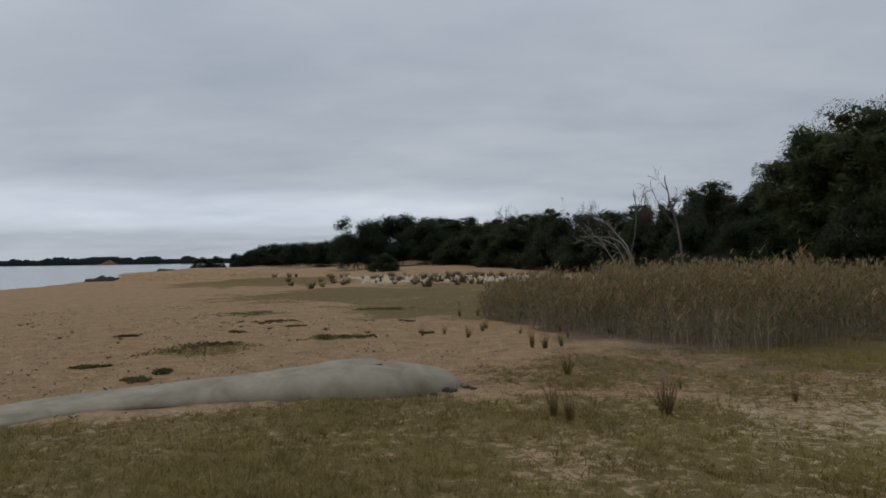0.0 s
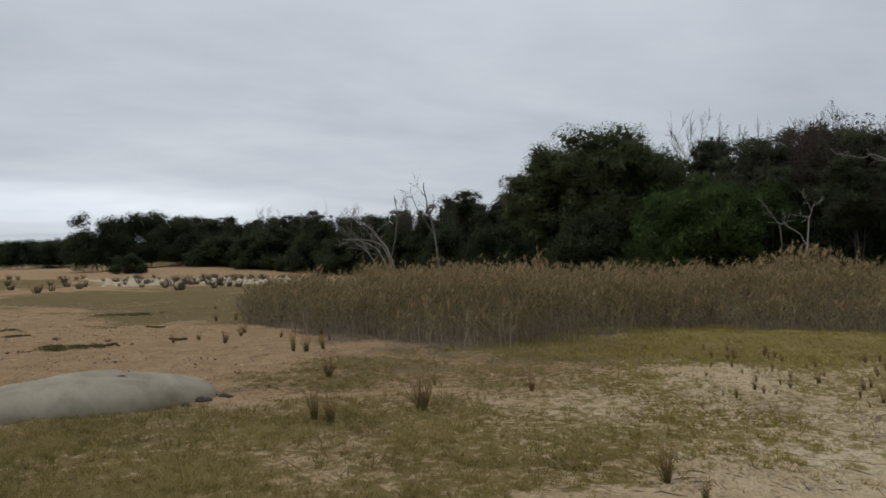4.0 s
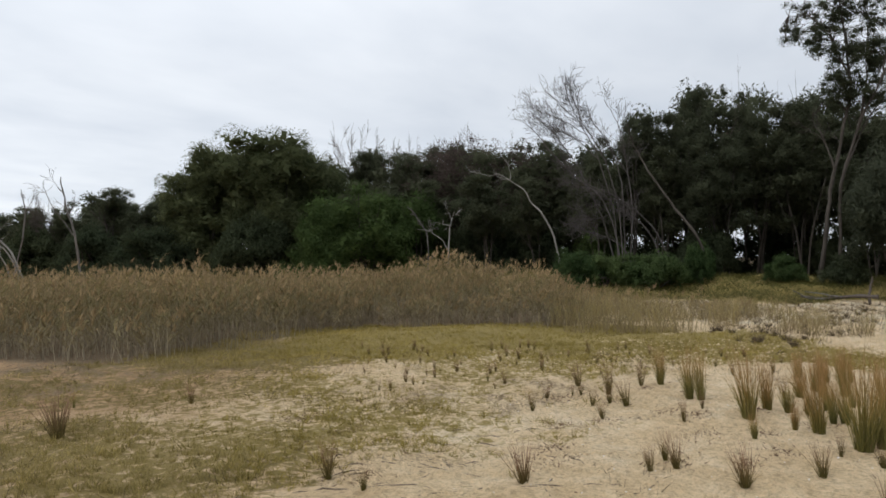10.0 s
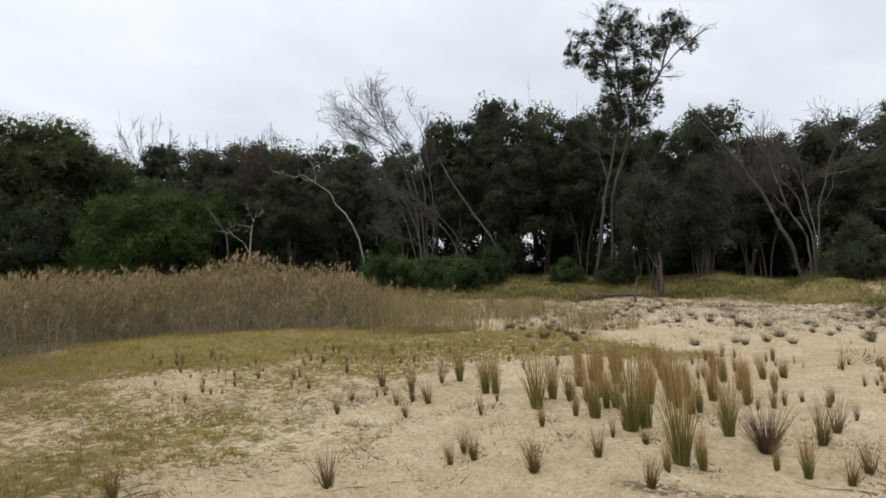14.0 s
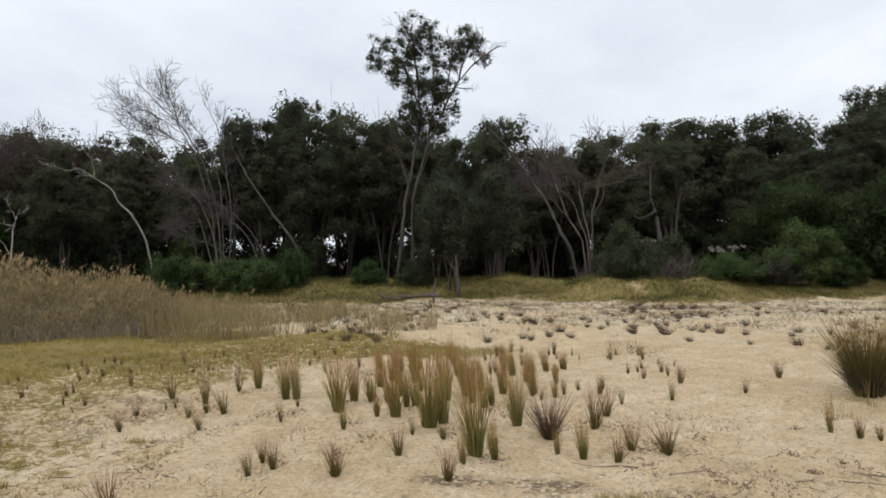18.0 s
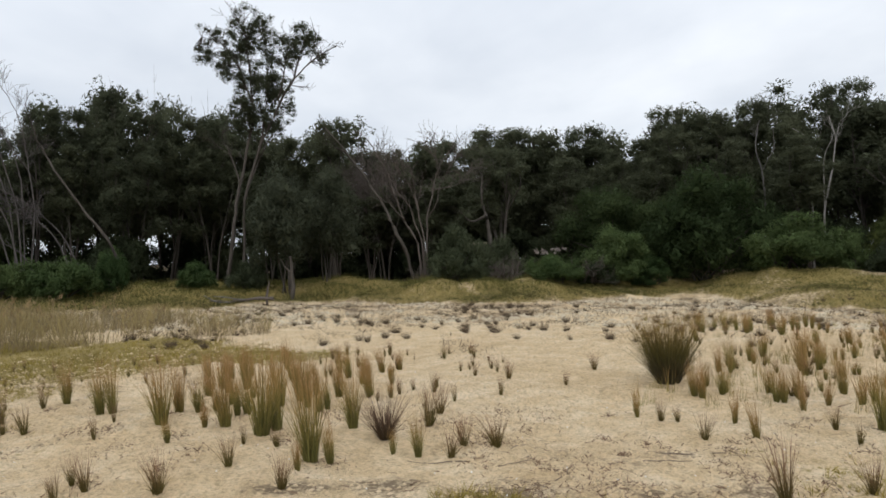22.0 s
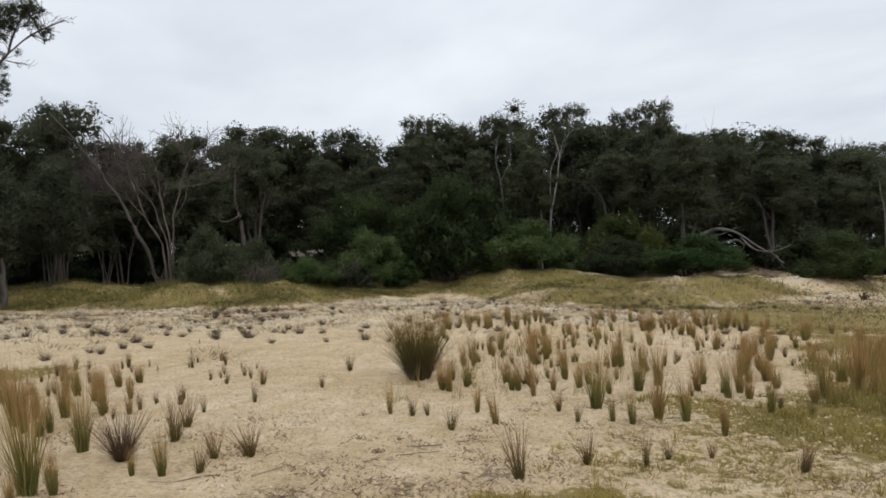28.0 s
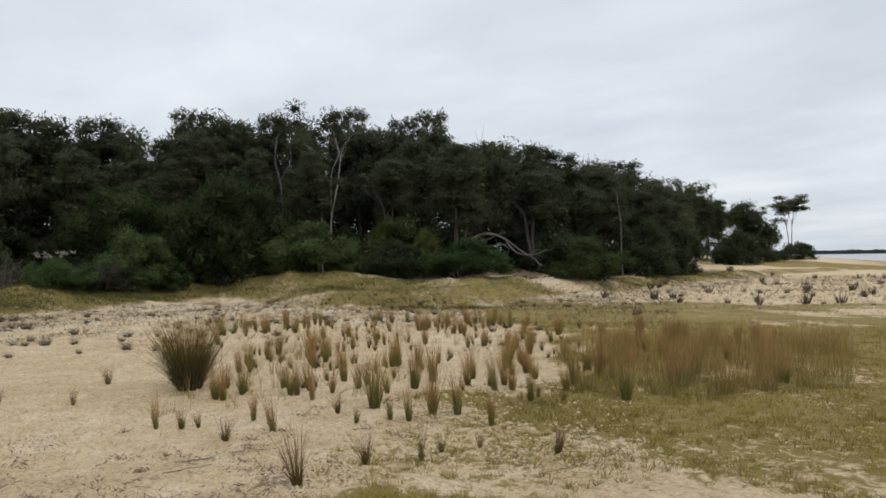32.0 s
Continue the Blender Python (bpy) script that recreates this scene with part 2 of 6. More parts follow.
M_GROUND, M_WATER = ground_mat(), water_mat()
M_GUM = leaf_mat("gum_leaves", (0.098, 0.115, 0.054), (0.170, 0.186, 0.085))
M_BANKSIA = leaf_mat("banksia_leaves", (0.076, 0.086, 0.050), (0.118, 0.127, 0.072))
M_LEAFY = leaf_mat("broad_leaves", (0.050, 0.060, 0.039), (0.124, 0.136, 0.083), tip=(0.185, 0.185, 0.122))
M_WATTLE = leaf_mat("wattle_leaves", (0.061, 0.096, 0.030), (0.107, 0.153, 0.047))
M_BUSHY = leaf_mat("coast_shrub_leaves", (0.048, 0.072, 0.028), (0.094, 0.120, 0.043), tip=(0.149, 0.169, 0.062))
M_YELLOW = leaf_mat("yellow_green_leaves", (0.080, 0.100, 0.032), (0.228, 0.245, 0.071), tip=(0.319, 0.308, 0.097))
M_FRESH = leaf_mat("fresh_green_leaves", (0.057, 0.095, 0.034), (0.160, 0.211, 0.078), tip=(0.217, 0.262, 0.108))
M_GREY = leaf_mat("grey_green_leaves", (0.054, 0.069, 0.039), (0.139, 0.158, 0.084))
M_SCRUB = leaf_mat("dark_scrub_leaves", (0.051, 0.066, 0.035), (0.083, 0.097, 0.048))
M_FAR = leaf_mat("distant_woods", (0.028, 0.039, 0.034), (0.063, 0.077, 0.063))
M_RUST = leaf_mat("rusty_dead_foliage", (0.07, 0.052, 0.045), (0.16, 0.12, 0.10))
M_BARK = bark_mat("grey_brown_bark", (0.031, 0.026, 0.021), (0.105, 0.090, 0.076))
M_DEAD = bark_mat("bleached_dead_wood", (0.065, 0.059, 0.053), (0.194, 0.180, 0.166))
M_PALE = bark_mat("white_weathered_wood", (0.136, 0.126, 0.112), (0.313, 0.292, 0.265))
M_SILVER = bark_mat("silver_grey_twigs", (0.053, 0.047, 0.042), (0.144, 0.127, 0.119))
M_TWIG = bark_mat("brown_dead_twigs", (0.051, 0.041, 0.034), (0.143, 0.119, 0.102))
M_REED = blade_mat("reed_leaves", (0.0, (0.229, 0.185, 0.115)), (0.25, (0.195, 0.161, 0.074)), (0.6, (0.229, 0.180, 0.072)), (1.0, (0.344, 0.244, 0.125)))
M_STEM = blade_mat("pale_reed_stems", (0.0, (0.290, 0.244, 0.175)), (0.35, (0.280, 0.234, 0.138)), (1.0, (0.251, 0.189, 0.092)))
M_FRINGE = blade_mat("pale_dry_grass", (0.0, (0.27, 0.205, 0.125)), (0.4, (0.28, 0.225, 0.10)), (1.0, (0.40, 0.29, 0.15)))
M_PLUME = blade_mat("reed_plumes", (0.0, (0.247, 0.178, 0.091)), (1.0, (0.404, 0.287, 0.157)))
M_RUSH = blade_mat("rush_green_to_russet", (0.0, (0.18, 0.17, 0.055)), (0.22, (0.245, 0.205, 0.065)), (0.45, (0.31, 0.20, 0.075)), (1.0, (0.37, 0.21, 0.105)), vary=0.55)
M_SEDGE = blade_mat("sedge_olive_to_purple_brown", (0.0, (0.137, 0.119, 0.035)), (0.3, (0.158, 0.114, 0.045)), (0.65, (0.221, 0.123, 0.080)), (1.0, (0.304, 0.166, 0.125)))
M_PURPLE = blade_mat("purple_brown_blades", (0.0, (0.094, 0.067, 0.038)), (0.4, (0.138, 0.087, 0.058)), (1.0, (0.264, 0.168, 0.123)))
M_CRUMB = bark_mat("brown_plant_crumbs", (0.13, 0.082, 0.055), (0.27, 0.18, 0.12))
M_DARK_BANK = bark_mat("dark_bank_edge", (0.022, 0.019, 0.016), (0.055, 0.048, 0.040))
M_MAT = leaf_mat("creeper_leaves", (0.085, 0.075, 0.036), (0.20, 0.175, 0.085))
M_CRUST = bark_mat("bleached_sand_crust", (0.40, 0.325, 0.21), (0.58, 0.49, 0.35), 6.0)
M_FLOWER = leaf_mat("white_flowers", (0.30, 0.25, 0.22), (0.52, 0.47, 0.42))
M_RUNNER = bark_mat("weathered_runners", (0.10, 0.075, 0.055), (0.26, 0.20, 0.145))
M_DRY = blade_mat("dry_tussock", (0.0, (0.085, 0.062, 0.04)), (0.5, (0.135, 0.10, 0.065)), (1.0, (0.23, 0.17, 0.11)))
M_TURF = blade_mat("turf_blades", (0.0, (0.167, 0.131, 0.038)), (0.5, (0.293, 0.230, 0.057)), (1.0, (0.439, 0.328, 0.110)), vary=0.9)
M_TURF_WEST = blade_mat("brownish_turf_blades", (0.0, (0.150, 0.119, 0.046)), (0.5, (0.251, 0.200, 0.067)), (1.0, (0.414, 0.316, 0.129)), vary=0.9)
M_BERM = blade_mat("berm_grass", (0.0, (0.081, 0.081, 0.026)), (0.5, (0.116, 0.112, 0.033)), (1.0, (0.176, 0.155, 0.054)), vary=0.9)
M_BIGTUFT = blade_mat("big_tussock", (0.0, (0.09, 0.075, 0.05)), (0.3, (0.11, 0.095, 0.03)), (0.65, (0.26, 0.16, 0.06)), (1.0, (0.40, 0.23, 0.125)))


# ---- the lie of the land ----
def polar(az, d):
    """A place by its bearing from the tripod (degrees, left positive) and its distance."""
    return -math.sin(radians(az)) * d, math.cos(radians(az)) * d


FOOT_AZ = [-180, -168, -155, -146, -139, -134, -127, -121, -115, -108, -101, -96, -90, -84, -76, -65, -55, -45, -30, -15, -5, 5, 20, 180]
FOOT_D = [300, 95, 47, 33, 26, 23, 26.5, 27.5, 32.5, 31, 27, 27, 29, 31.5, 30.5, 30, 31, 36, 48, 70, 95, 130, 300, 300]


def smooth(a, b, v):
    t = np.clip((v - a) / (b - a), 0, 1)
    return t * t * (3 - 2 * t)


def wobble(x, y, s, k):
    """Cheap smooth unevenness between -1 and 1."""
    return (np.sin(x * s + 1.3 * k + 1.7 * np.sin(y * s * 0.7 + k)) * np.cos(y * s * 1.1 - k + 1.3 * np.sin(x * s * 0.6 + 2 * k)))


def cell(i, j, seed):
    """A fixed random number between 0 and 1 for each cell of a square net."""
    v = np.sin(i * 127.1 + j * 311.7 + seed * 74.7) * 43758.5453
    return v - np.floor(v)


def grainy(x, y, size, octaves=3, seed=0):
    """Fractal noise between 0 and 1 whose largest lumps are that many metres across."""
    out, amp, total = 0.0, 1.0, 0.0
    for o in range(octaves):
        u, v = x / size + 17.3 * o, y / size - 9.1 * o
        i, j = np.floor(u), np.floor(v)
        fu, fv = u - i, v - j
        fu, fv = fu * fu * (3 - 2 * fu), fv * fv * (3 - 2 * fv)
        a = cell(i, j, seed) * (1 - fu) + cell(i + 1, j, seed) * fu
        b = cell(i, j + 1, seed) * (1 - fu) + cell(i + 1, j + 1, seed) * fu
        out, total = out + amp * (a * (1 - fv) + b * fv), total + amp
        amp, size = amp * 0.6, size * 0.47
    return out / total


def shore(x, y):
    """Metres inland from the water's edge."""
    return x + 30 + np.where(y > 0, 0.17 * y, 0.4 * y)


def foot(x, y):
    return np.interp(np.degrees(np.arctan2(-x, y)), FOOT_AZ, FOOT_D)


def height(x, y):
    x, y = np.asarray(x, float), np.asarray(y, float)
    r = np.hypot(x, y)
    inland = r - foot(x, y) + 1.2 * wobble(x, y, 0.35, 1) + 0.6 * wobble(x, y, 0.9, 4)
    z = 0.05 * wobble(x, y, 0.5, 2) + 0.022 * wobble(x, y, 1.7, 3) + 0.010 * wobble(x, y, 4.3, 5)
    z *= smooth(2, 8, r)
    z = z + (0.045 * (grainy(x, y, 0.9, 3, 3) - 0.5) + 0.042 * (grainy(x, y, 0.28, 2, 4) - 0.5)) * (r < 60)
    west = smooth(-112, -106, np.degrees(np.arctan2(-x, y)))
    # crusted, broken sand at the foot of the bank, and grassy hummocks along its crest
    z = z + 0.20 * (grainy(x, y, 0.5, 3, 44) - 0.45) * smooth(-10, -5, inland) * (1 - smooth(0, 2, inland)) * (r < 60)
    z = z + ((0.24 + 0.2 * west) * (grainy(x, y, 2.0, 3, 45) - 0.42) + 0.05) * smooth(-1.0, 1.5, inland) * (1 - smooth(6.5, 9.5, inland)) * (r < 60)
    rise = smooth(-1, 5.5, inland) * (1 - 0.6 * smooth(-139, -150, np.degrees(np.arctan2(-x, y))) * (y < 0))
    z = z + rise * (0.85 - 0.14 * west + (0.22 - 0.1 * west) * wobble(x, y, 0.45, 7) + 0.12 * wobble(x, y, 1.2, 8)) + 0.9 * smooth(5, 60, inland)
    z = z - 0.55 * west * smooth(5.5, 9.5, inland)
    s = shore(x, y)
    z = z + 1.0 * smooth(72, 104, y) * smooth(29, 50, s)
    beach = -0.5 + 0.5 * smooth(0, 26, s) - 0.05 * np.clip(-s, 0, 50)
    # a low scarp where the sandbank breaks off
    beach = beach + 0.35 * smooth(1.0, 2.0, s + 3 * wobble(x, y, 0.05, 6)) * (1 - smooth(4, 22, s)) * smooth(58, 70, y)
    for cx, cy, ax, ay, up in ((-26.5, 73, 9.5, 5.0, 0.75), (-45, 125, 17, 8.0, 0.8), (-14, 62, 7, 5, 0.25)):
        beach = beach + up * (1 - smooth(0.75, 1.0, np.hypot((x - cx) / ax, (y - cy) / ay) + 0.05 * wobble(x, y, 0.4, 5)))
    return np.where(s < 60, z * smooth(-5, 30, s) + beach, z)


def top(x, y):
    return float(height(x, y))


# turf: bearing, distance, half width across, half depth, amount
TURF = [(27, 6.2, 5.8, 2.4, 0.80), (12, 7.2, 2.4, 1.3, 0.58), (0, 5.6, 3.0, 1.9, 0.66), (-20, 6.8, 3.6, 2.6, 0.66), (-12, 10.6, 2.4, 2.2, 0.62), (-34, 7.4, 3.4, 2.6, 0.56), (-27, 10.6, 3.0, 2.2, 0.58),
        (-38, 13.0, 4.0, 2.2, 0.86), (-46, 16.2, 4.2, 3.2, 1.0), (-56, 16.0, 4.2, 3.0, 1.0), (-66, 15.2, 3.8, 2.4, 1.0), (-76, 13.6, 2.8, 1.2, 0.95), (-46, 9.8, 3.4, 2.6, 0.50), (-58, 11.6, 3.4, 1.6, 0.44), (-60, 12.9, 4.2, 1.6, 0.74), (-52, 11.2, 3.0, 1.8, 0.6)]
TURF_FAR = [(-2, 27, 6, 7, 0.92), (6, 36, 8, 8, 0.92), (15, 60, 9, 12, 0.85), (20.1, 14.2, 1.1, 0.9, 0.60), (9.3, 15.2, 0.75, 0.4, 0.95), (7.4, 15.6, 0.5, 0.15, 0.8), (5.2, 24.1, 0.9, 0.7, 0.9),
            (15.6, 24.4, 1.2, 1.3, 0.72), (14.9, 35.2, 2.0, 3.0, 0.75), (-4, 44, 9, 8, 0.75),
            (-143, 7.0, 2.6, 1.6, 0.55), (-150, 8.2, 3.0, 1.6, 0.85), (-158, 8.6, 4.0, 3.0, 0.72), (-161, 15, 6.0, 4.5, 0.86), (-150, 20, 7.0, 3.2, 0.92), (-119, 4.1, 2.3, 0.95, 1.0)]
TURF_EAST = [(-136, 6.2, 2.2, 1.2, 0.42), (-140, 23, 4, 2.0, 0.8), (-131, 24, 3, 1.5, 0.8), (-152, 24.5, 8, 2.4, 0.8), (-158, 92, 22, 12, 0.9)]
# litter and dead stems on the sand
LITTER = [(-50, 9.2, 3.6, 2.2, 0.52), (-62, 10.6, 3.0, 1.4, 0.5), (-56, 10.4, 3.4, 1.5, 0.5), (-66, 11.2, 2.0, 1.0, 0.5), (-20, 12.4, 4.0, 2.2, 0.62), (-27, 15.0, 6, 3.0, 0.8), (-3, 9.8, 0.9, 0.4, 0.62), (-99, 5.2, 2.4, 0.45, 0.62), (-112, 6.3, 1.8, 0.5, 0.5), (-55, 6.4, 2.0, 1.0, 0.36), (-42, 6.2, 2.0, 1.0, 0.36),
          (-108, 17, 4, 2.5, 0.42), (-95, 24, 9, 3.5, 0.40), (-118, 23, 8, 3.0, 0.42), (-137, 8.0, 4, 1.6, 0.42)]


def blobs(table, x, y, edge=1.0):
    out = np.zeros_like(x)
    for az, d, across, deep, amount in table:
        cx, cy = polar(az, d)
        ux, uy = polar(az, 1)
        a = ((x - cx) * uy - (y - cy) * ux) / across
        b = ((x - cx) * ux + (y - cy) * uy) / deep
        q = np.hypot(a, b) + 0.22 * wobble(x, y, 1.1, 11) + 0.12 * wobble(x, y, 3.1, 12)
        out = np.maximum(out, amount * (1 - smooth(0.55, 1.35 * edge, q)))
    return out


REED_AZ = [-74, -66, -58, -50, -44, -36, -30, -25, -19, -12, -5, -3]
REED_NEAR = [19.5, 17.4, 17.6, 18.2, 18.4, 16.3, 14.3, 12.9, 13.6, 15.4, 17.6, 20.5]


def reed_depth(x, y):
    """Metres inside the reed bed, negative outside."""
    r, az = np.hypot(x, y), np.degrees(np.arctan2(-x, y))
    near = np.interp(az, REED_AZ, REED_NEAR)
    far = np.minimum(foot(x, y) - 1.5, near + 16 - 10 * smooth(-52, -70, az))
    d = np.minimum(r - near, far - r) + 1.6 * (grainy(x, y, 1.6, 3, 8) - 0.5)
    return np.where(az > -75, np.minimum(d, (-5.2 - az) * r * 0.0125 + 0.8 * wobble(x, y, 1.1, 3)), -1.0)


def cover(x, y):
    r, az = np.hypot(x, y), np.degrees(np.arctan2(-x, y))
    inland = r - foot(x, y) + 1.2 * wobble(x, y, 0.35, 1)
    turf = np.maximum(np.maximum(blobs(TURF, x, y), blobs(TURF_FAR, x, y)), blobs(TURF_EAST, x, y))
    berm = smooth(-1.4, 0.4, inland) * (1 - 0.9 * smooth(5.5, 8, inland)) * (0.88 + 0.12 * wobble(x, y, 0.8, 15)) * (0.76 - 0.08 * smooth(-104, -112, az) + (0.24 + 0.08 * smooth(-104, -112, az)) * smooth(0.34 - 0.12 * smooth(-108, -100, az), 0.56 - 0.12 * smooth(-108, -100, az), grainy(x, y, 1.8, 3, 17)))
    turf = np.maximum(turf, berm)
    damp = smooth(-42, -16, az + 8 * wobble(x, y, 0.5, 17)) * (0.55 * smooth(2.0, 5.0, r) + 0.45 * smooth(7, 10, r)) * smooth(150, 70, az) + smooth(20, 8, shore(x, y))
    damp = damp * (1 - 0.4 * blobs([(2, 60, 10, 5.5, 1.0), (-6, 58, 8, 6.0, 1.0)], x, y))
    litter = np.maximum(blobs(LITTER, x, y), smooth(5.5, 8.0, inland) * smooth(-147, -139, az))
    litter = np.maximum(litter, 1.1 * smooth(-0.6, 0.6, reed_depth(x, y)) * smooth(-62, -56, az))
    litter = np.maximum(litter, 0.62 * smooth(-13, -6, inland) * (r < 60))
    # both break into patches
    turf = np.clip(turf + 0.45 * (grainy(x, y, 1.1, 4, 1) - 0.5), 0, 1) * smooth(0.02, 0.2, turf)
    litter = np.clip(litter + 0.9 * (grainy(x, y, 0.5, 4, 2) - 0.5), 0, 1) * (litter > 0.02)
    # bare sand under the fallen limbs
    bare = 1 - blobs([(-140.5, 33, 2.6, 1.6, 0.6)], x, y, 1.5)
    return np.clip(turf * bare, 0, 1), np.clip(damp, 0, 1), litter * (0.35 + 0.65 * bare)


def mesh_from(name, verts, faces, mats, index=None, flat=True):
    """A mesh from numpy arrays; faces all have the same number of corners."""
    me = bpy.data.meshes.new(name)
    verts, faces = np.asarray(verts, np.float32), np.asarray(faces, np.int32)
    k = faces.shape[1]
    me.vertices.add(len(verts))
    me.vertices.foreach_set("co", verts.ravel())
    me.loops.add(faces.size)
    me.loops.foreach_set("vertex_index", faces.ravel())
    me.polygons.add(len(faces))
    me.polygons.foreach_set("loop_start", np.arange(0, faces.size, k, dtype=np.int32))
    if index is not None:
        me.polygons.foreach_set("material_index", np.asarray(index, np.int32))
    if not flat:
        me.polygons.foreach_set("use_smooth", np.ones(len(faces), bool))
    for m in mats:
        me.materials.append(m)
    me.update(calc_edges=True)
    return me


def thing(name, label, category, group="", kind="", me=None):
    return tagged(new(name, me), label, category, group, kind)


def part(name, me, parent, label=""):
    """Links a mesh as one object under a thing."""
    ob = new(name, me)
    ob.parent = parent
    return tagged(ob, label) if label else ob


def ring_net():
    """Bearings and distances of the ground's corners: fine where the camera looks, coarse behind it."""
    az = np.concatenate([np.arange(44, -176, -0.25), np.arange(-176, -316, -2.0)])
    r, out = 0.4, [0.002]
    while r < 3300:
        out.append(r)
        r *= 1.06 if r < 3.4 else 1.019
    return np.radians(az), np.array(out)


def build_ground():
    az, ring = ring_net()
    na, nr = len(az), len(ring)
    a, r = [g.ravel() for g in np.meshgrid(az, ring, indexing="ij")]
    x, y = -np.sin(a) * r + 0.11, np.cos(a) * r + 0.07
    t, d, lt = cover(x, y)
    z = height(x, y) + 0.02 * t * grainy(x, y, 0.3, 2, 6) * (r < 30)
    i = np.arange(na * nr).reshape(na, nr)
    k = np.roll(i, -1, axis=0)
    faces = np.stack([i[:, :-1], i[:, 1:], k[:, 1:], k[:, :-1]], -1).reshape(-1, 4)[:, ::-1]
    me = mesh_from("ground", np.stack([x, y, z], 1), faces, [M_GROUND], flat=False)
    col = me.color_attributes.new("cover", "FLOAT_COLOR", "POINT")
    col.data.foreach_set("color", np.stack([t, d, lt, np.ones_like(t)], 1).astype(np.float32).ravel())
    thing("ground", "pale sandy flat with patchy olive turf and litter", "ground", kind="structure", me=me)


build_ground()


def build_water():
    s = 4000
    me = mesh_from("water", [(-s, -s, -0.5), (s, -s, -0.5), (s, s, -0.5), (-s, s, -0.5)], [(0, 1, 2, 3)], [M_WATER])
    thing("water", "calm pale grey estuary water", "water", kind="structure", me=me)


build_water()


# ---- plants ----
def tube(points, radii, sides=5):
    """Rings along a line: vertices and quads."""
    p, r = np.asarray(points, float), np.asarray(radii, float)
    t = np.gradient(p, axis=0)
    t /= np.linalg.norm(t, axis=1, keepdims=True) + 1e-9
    ref = np.where(np.abs(t[:, 2:3]) > 0.9, [[1.0, 0, 0]], [[0, 0, 1.0]])
    u = np.cross(t, ref)
    u /= np.linalg.norm(u, axis=1, keepdims=True) + 1e-9
    v = np.cross(t, u)
    a = np.arange(sides) * 2 * np.pi / sides
    ring = p[:, None] + r[:, None, None] * (u[:, None] * np.cos(a)[None, :, None] + v[:, None] * np.sin(a)[None, :, None])
    n = len(p)
    i = np.arange(n * sides).reshape(n, sides)
    j = np.roll(i, -1, axis=1)
    faces = np.stack([i[:-1], j[:-1], j[1:], i[1:]], -1).reshape(-1, 4)
    return ring.reshape(-1, 3), faces


def join(pieces):
    vs, fs, k = [], [], 0
    for v, f in pieces:
        vs.append(v)
        fs.append(np.asarray(f) + k)
        k += len(v)
    return np.concatenate(vs), np.concatenate(fs)


def unit(v):
    v = np.asarray(v, float)
    return v / (np.linalg.norm(v) + 1e-9)


def grow(rng, base, way, length, radius, level, spec, out, tips):
    """One limb and, from it, its branches. spec: wander, lift, split, spread, shrink, min level."""
    steps = 7 if level == 0 else 5
    p, d, pts = np.array(base, float), unit(way), [np.array(base, float)]
    dirs = [d]
    for k in range(steps):
        d = unit(d + rng.normal(0, spec["wander"], 3) + np.array([0, 0, spec["lift"]]))
        p = p + d * length / steps
        pts.append(p)
        dirs.append(d)
    rad = np.maximum(radius * np.linspace(1, 0.55 if level < spec["levels"] else 0.25, steps + 1), spec.get("thin", 0.004))
    out.append(tube(pts, rad, 5 if level == 0 else 3))
    if level >= spec["levels"]:
        tips.append((p, d))
        return
    count = spec["split"][min(level, len(spec["split"]) - 1)]
    for c in range(count):
        s = 1.0 if c == 0 else rng.uniform(spec["from"][min(level, len(spec["from"]) - 1)], 1.0)
        i = min(steps, int(s * steps))
        f = rng.normal(0, 1, 3)
        side = unit(f - dirs[i] * np.dot(f, dirs[i]))
        sp = spec["spread"] * rng.uniform(0.6, 1.25)
        nd = unit(dirs[i] * math.cos(sp) + side * math.sin(sp))
        grow(rng, pts[i], nd, length * spec["shrink"] * rng.uniform(0.75, 1.2), rad[i] * 0.66, level + 1, spec, out, tips)


def sphere_net():
    """A ball of 42 corners and 80 triangles."""
    bm = bmesh.new()
    bmesh.ops.create_icosphere(bm, subdivisions=2, radius=1.0)
    v = np.array([p.co[:] for p in bm.verts])
    f = np.array([[p.index for p in q.verts] for q in bm.faces])
    bm.free()
    return v, f


BALL_V, BALL_F = sphere_net()


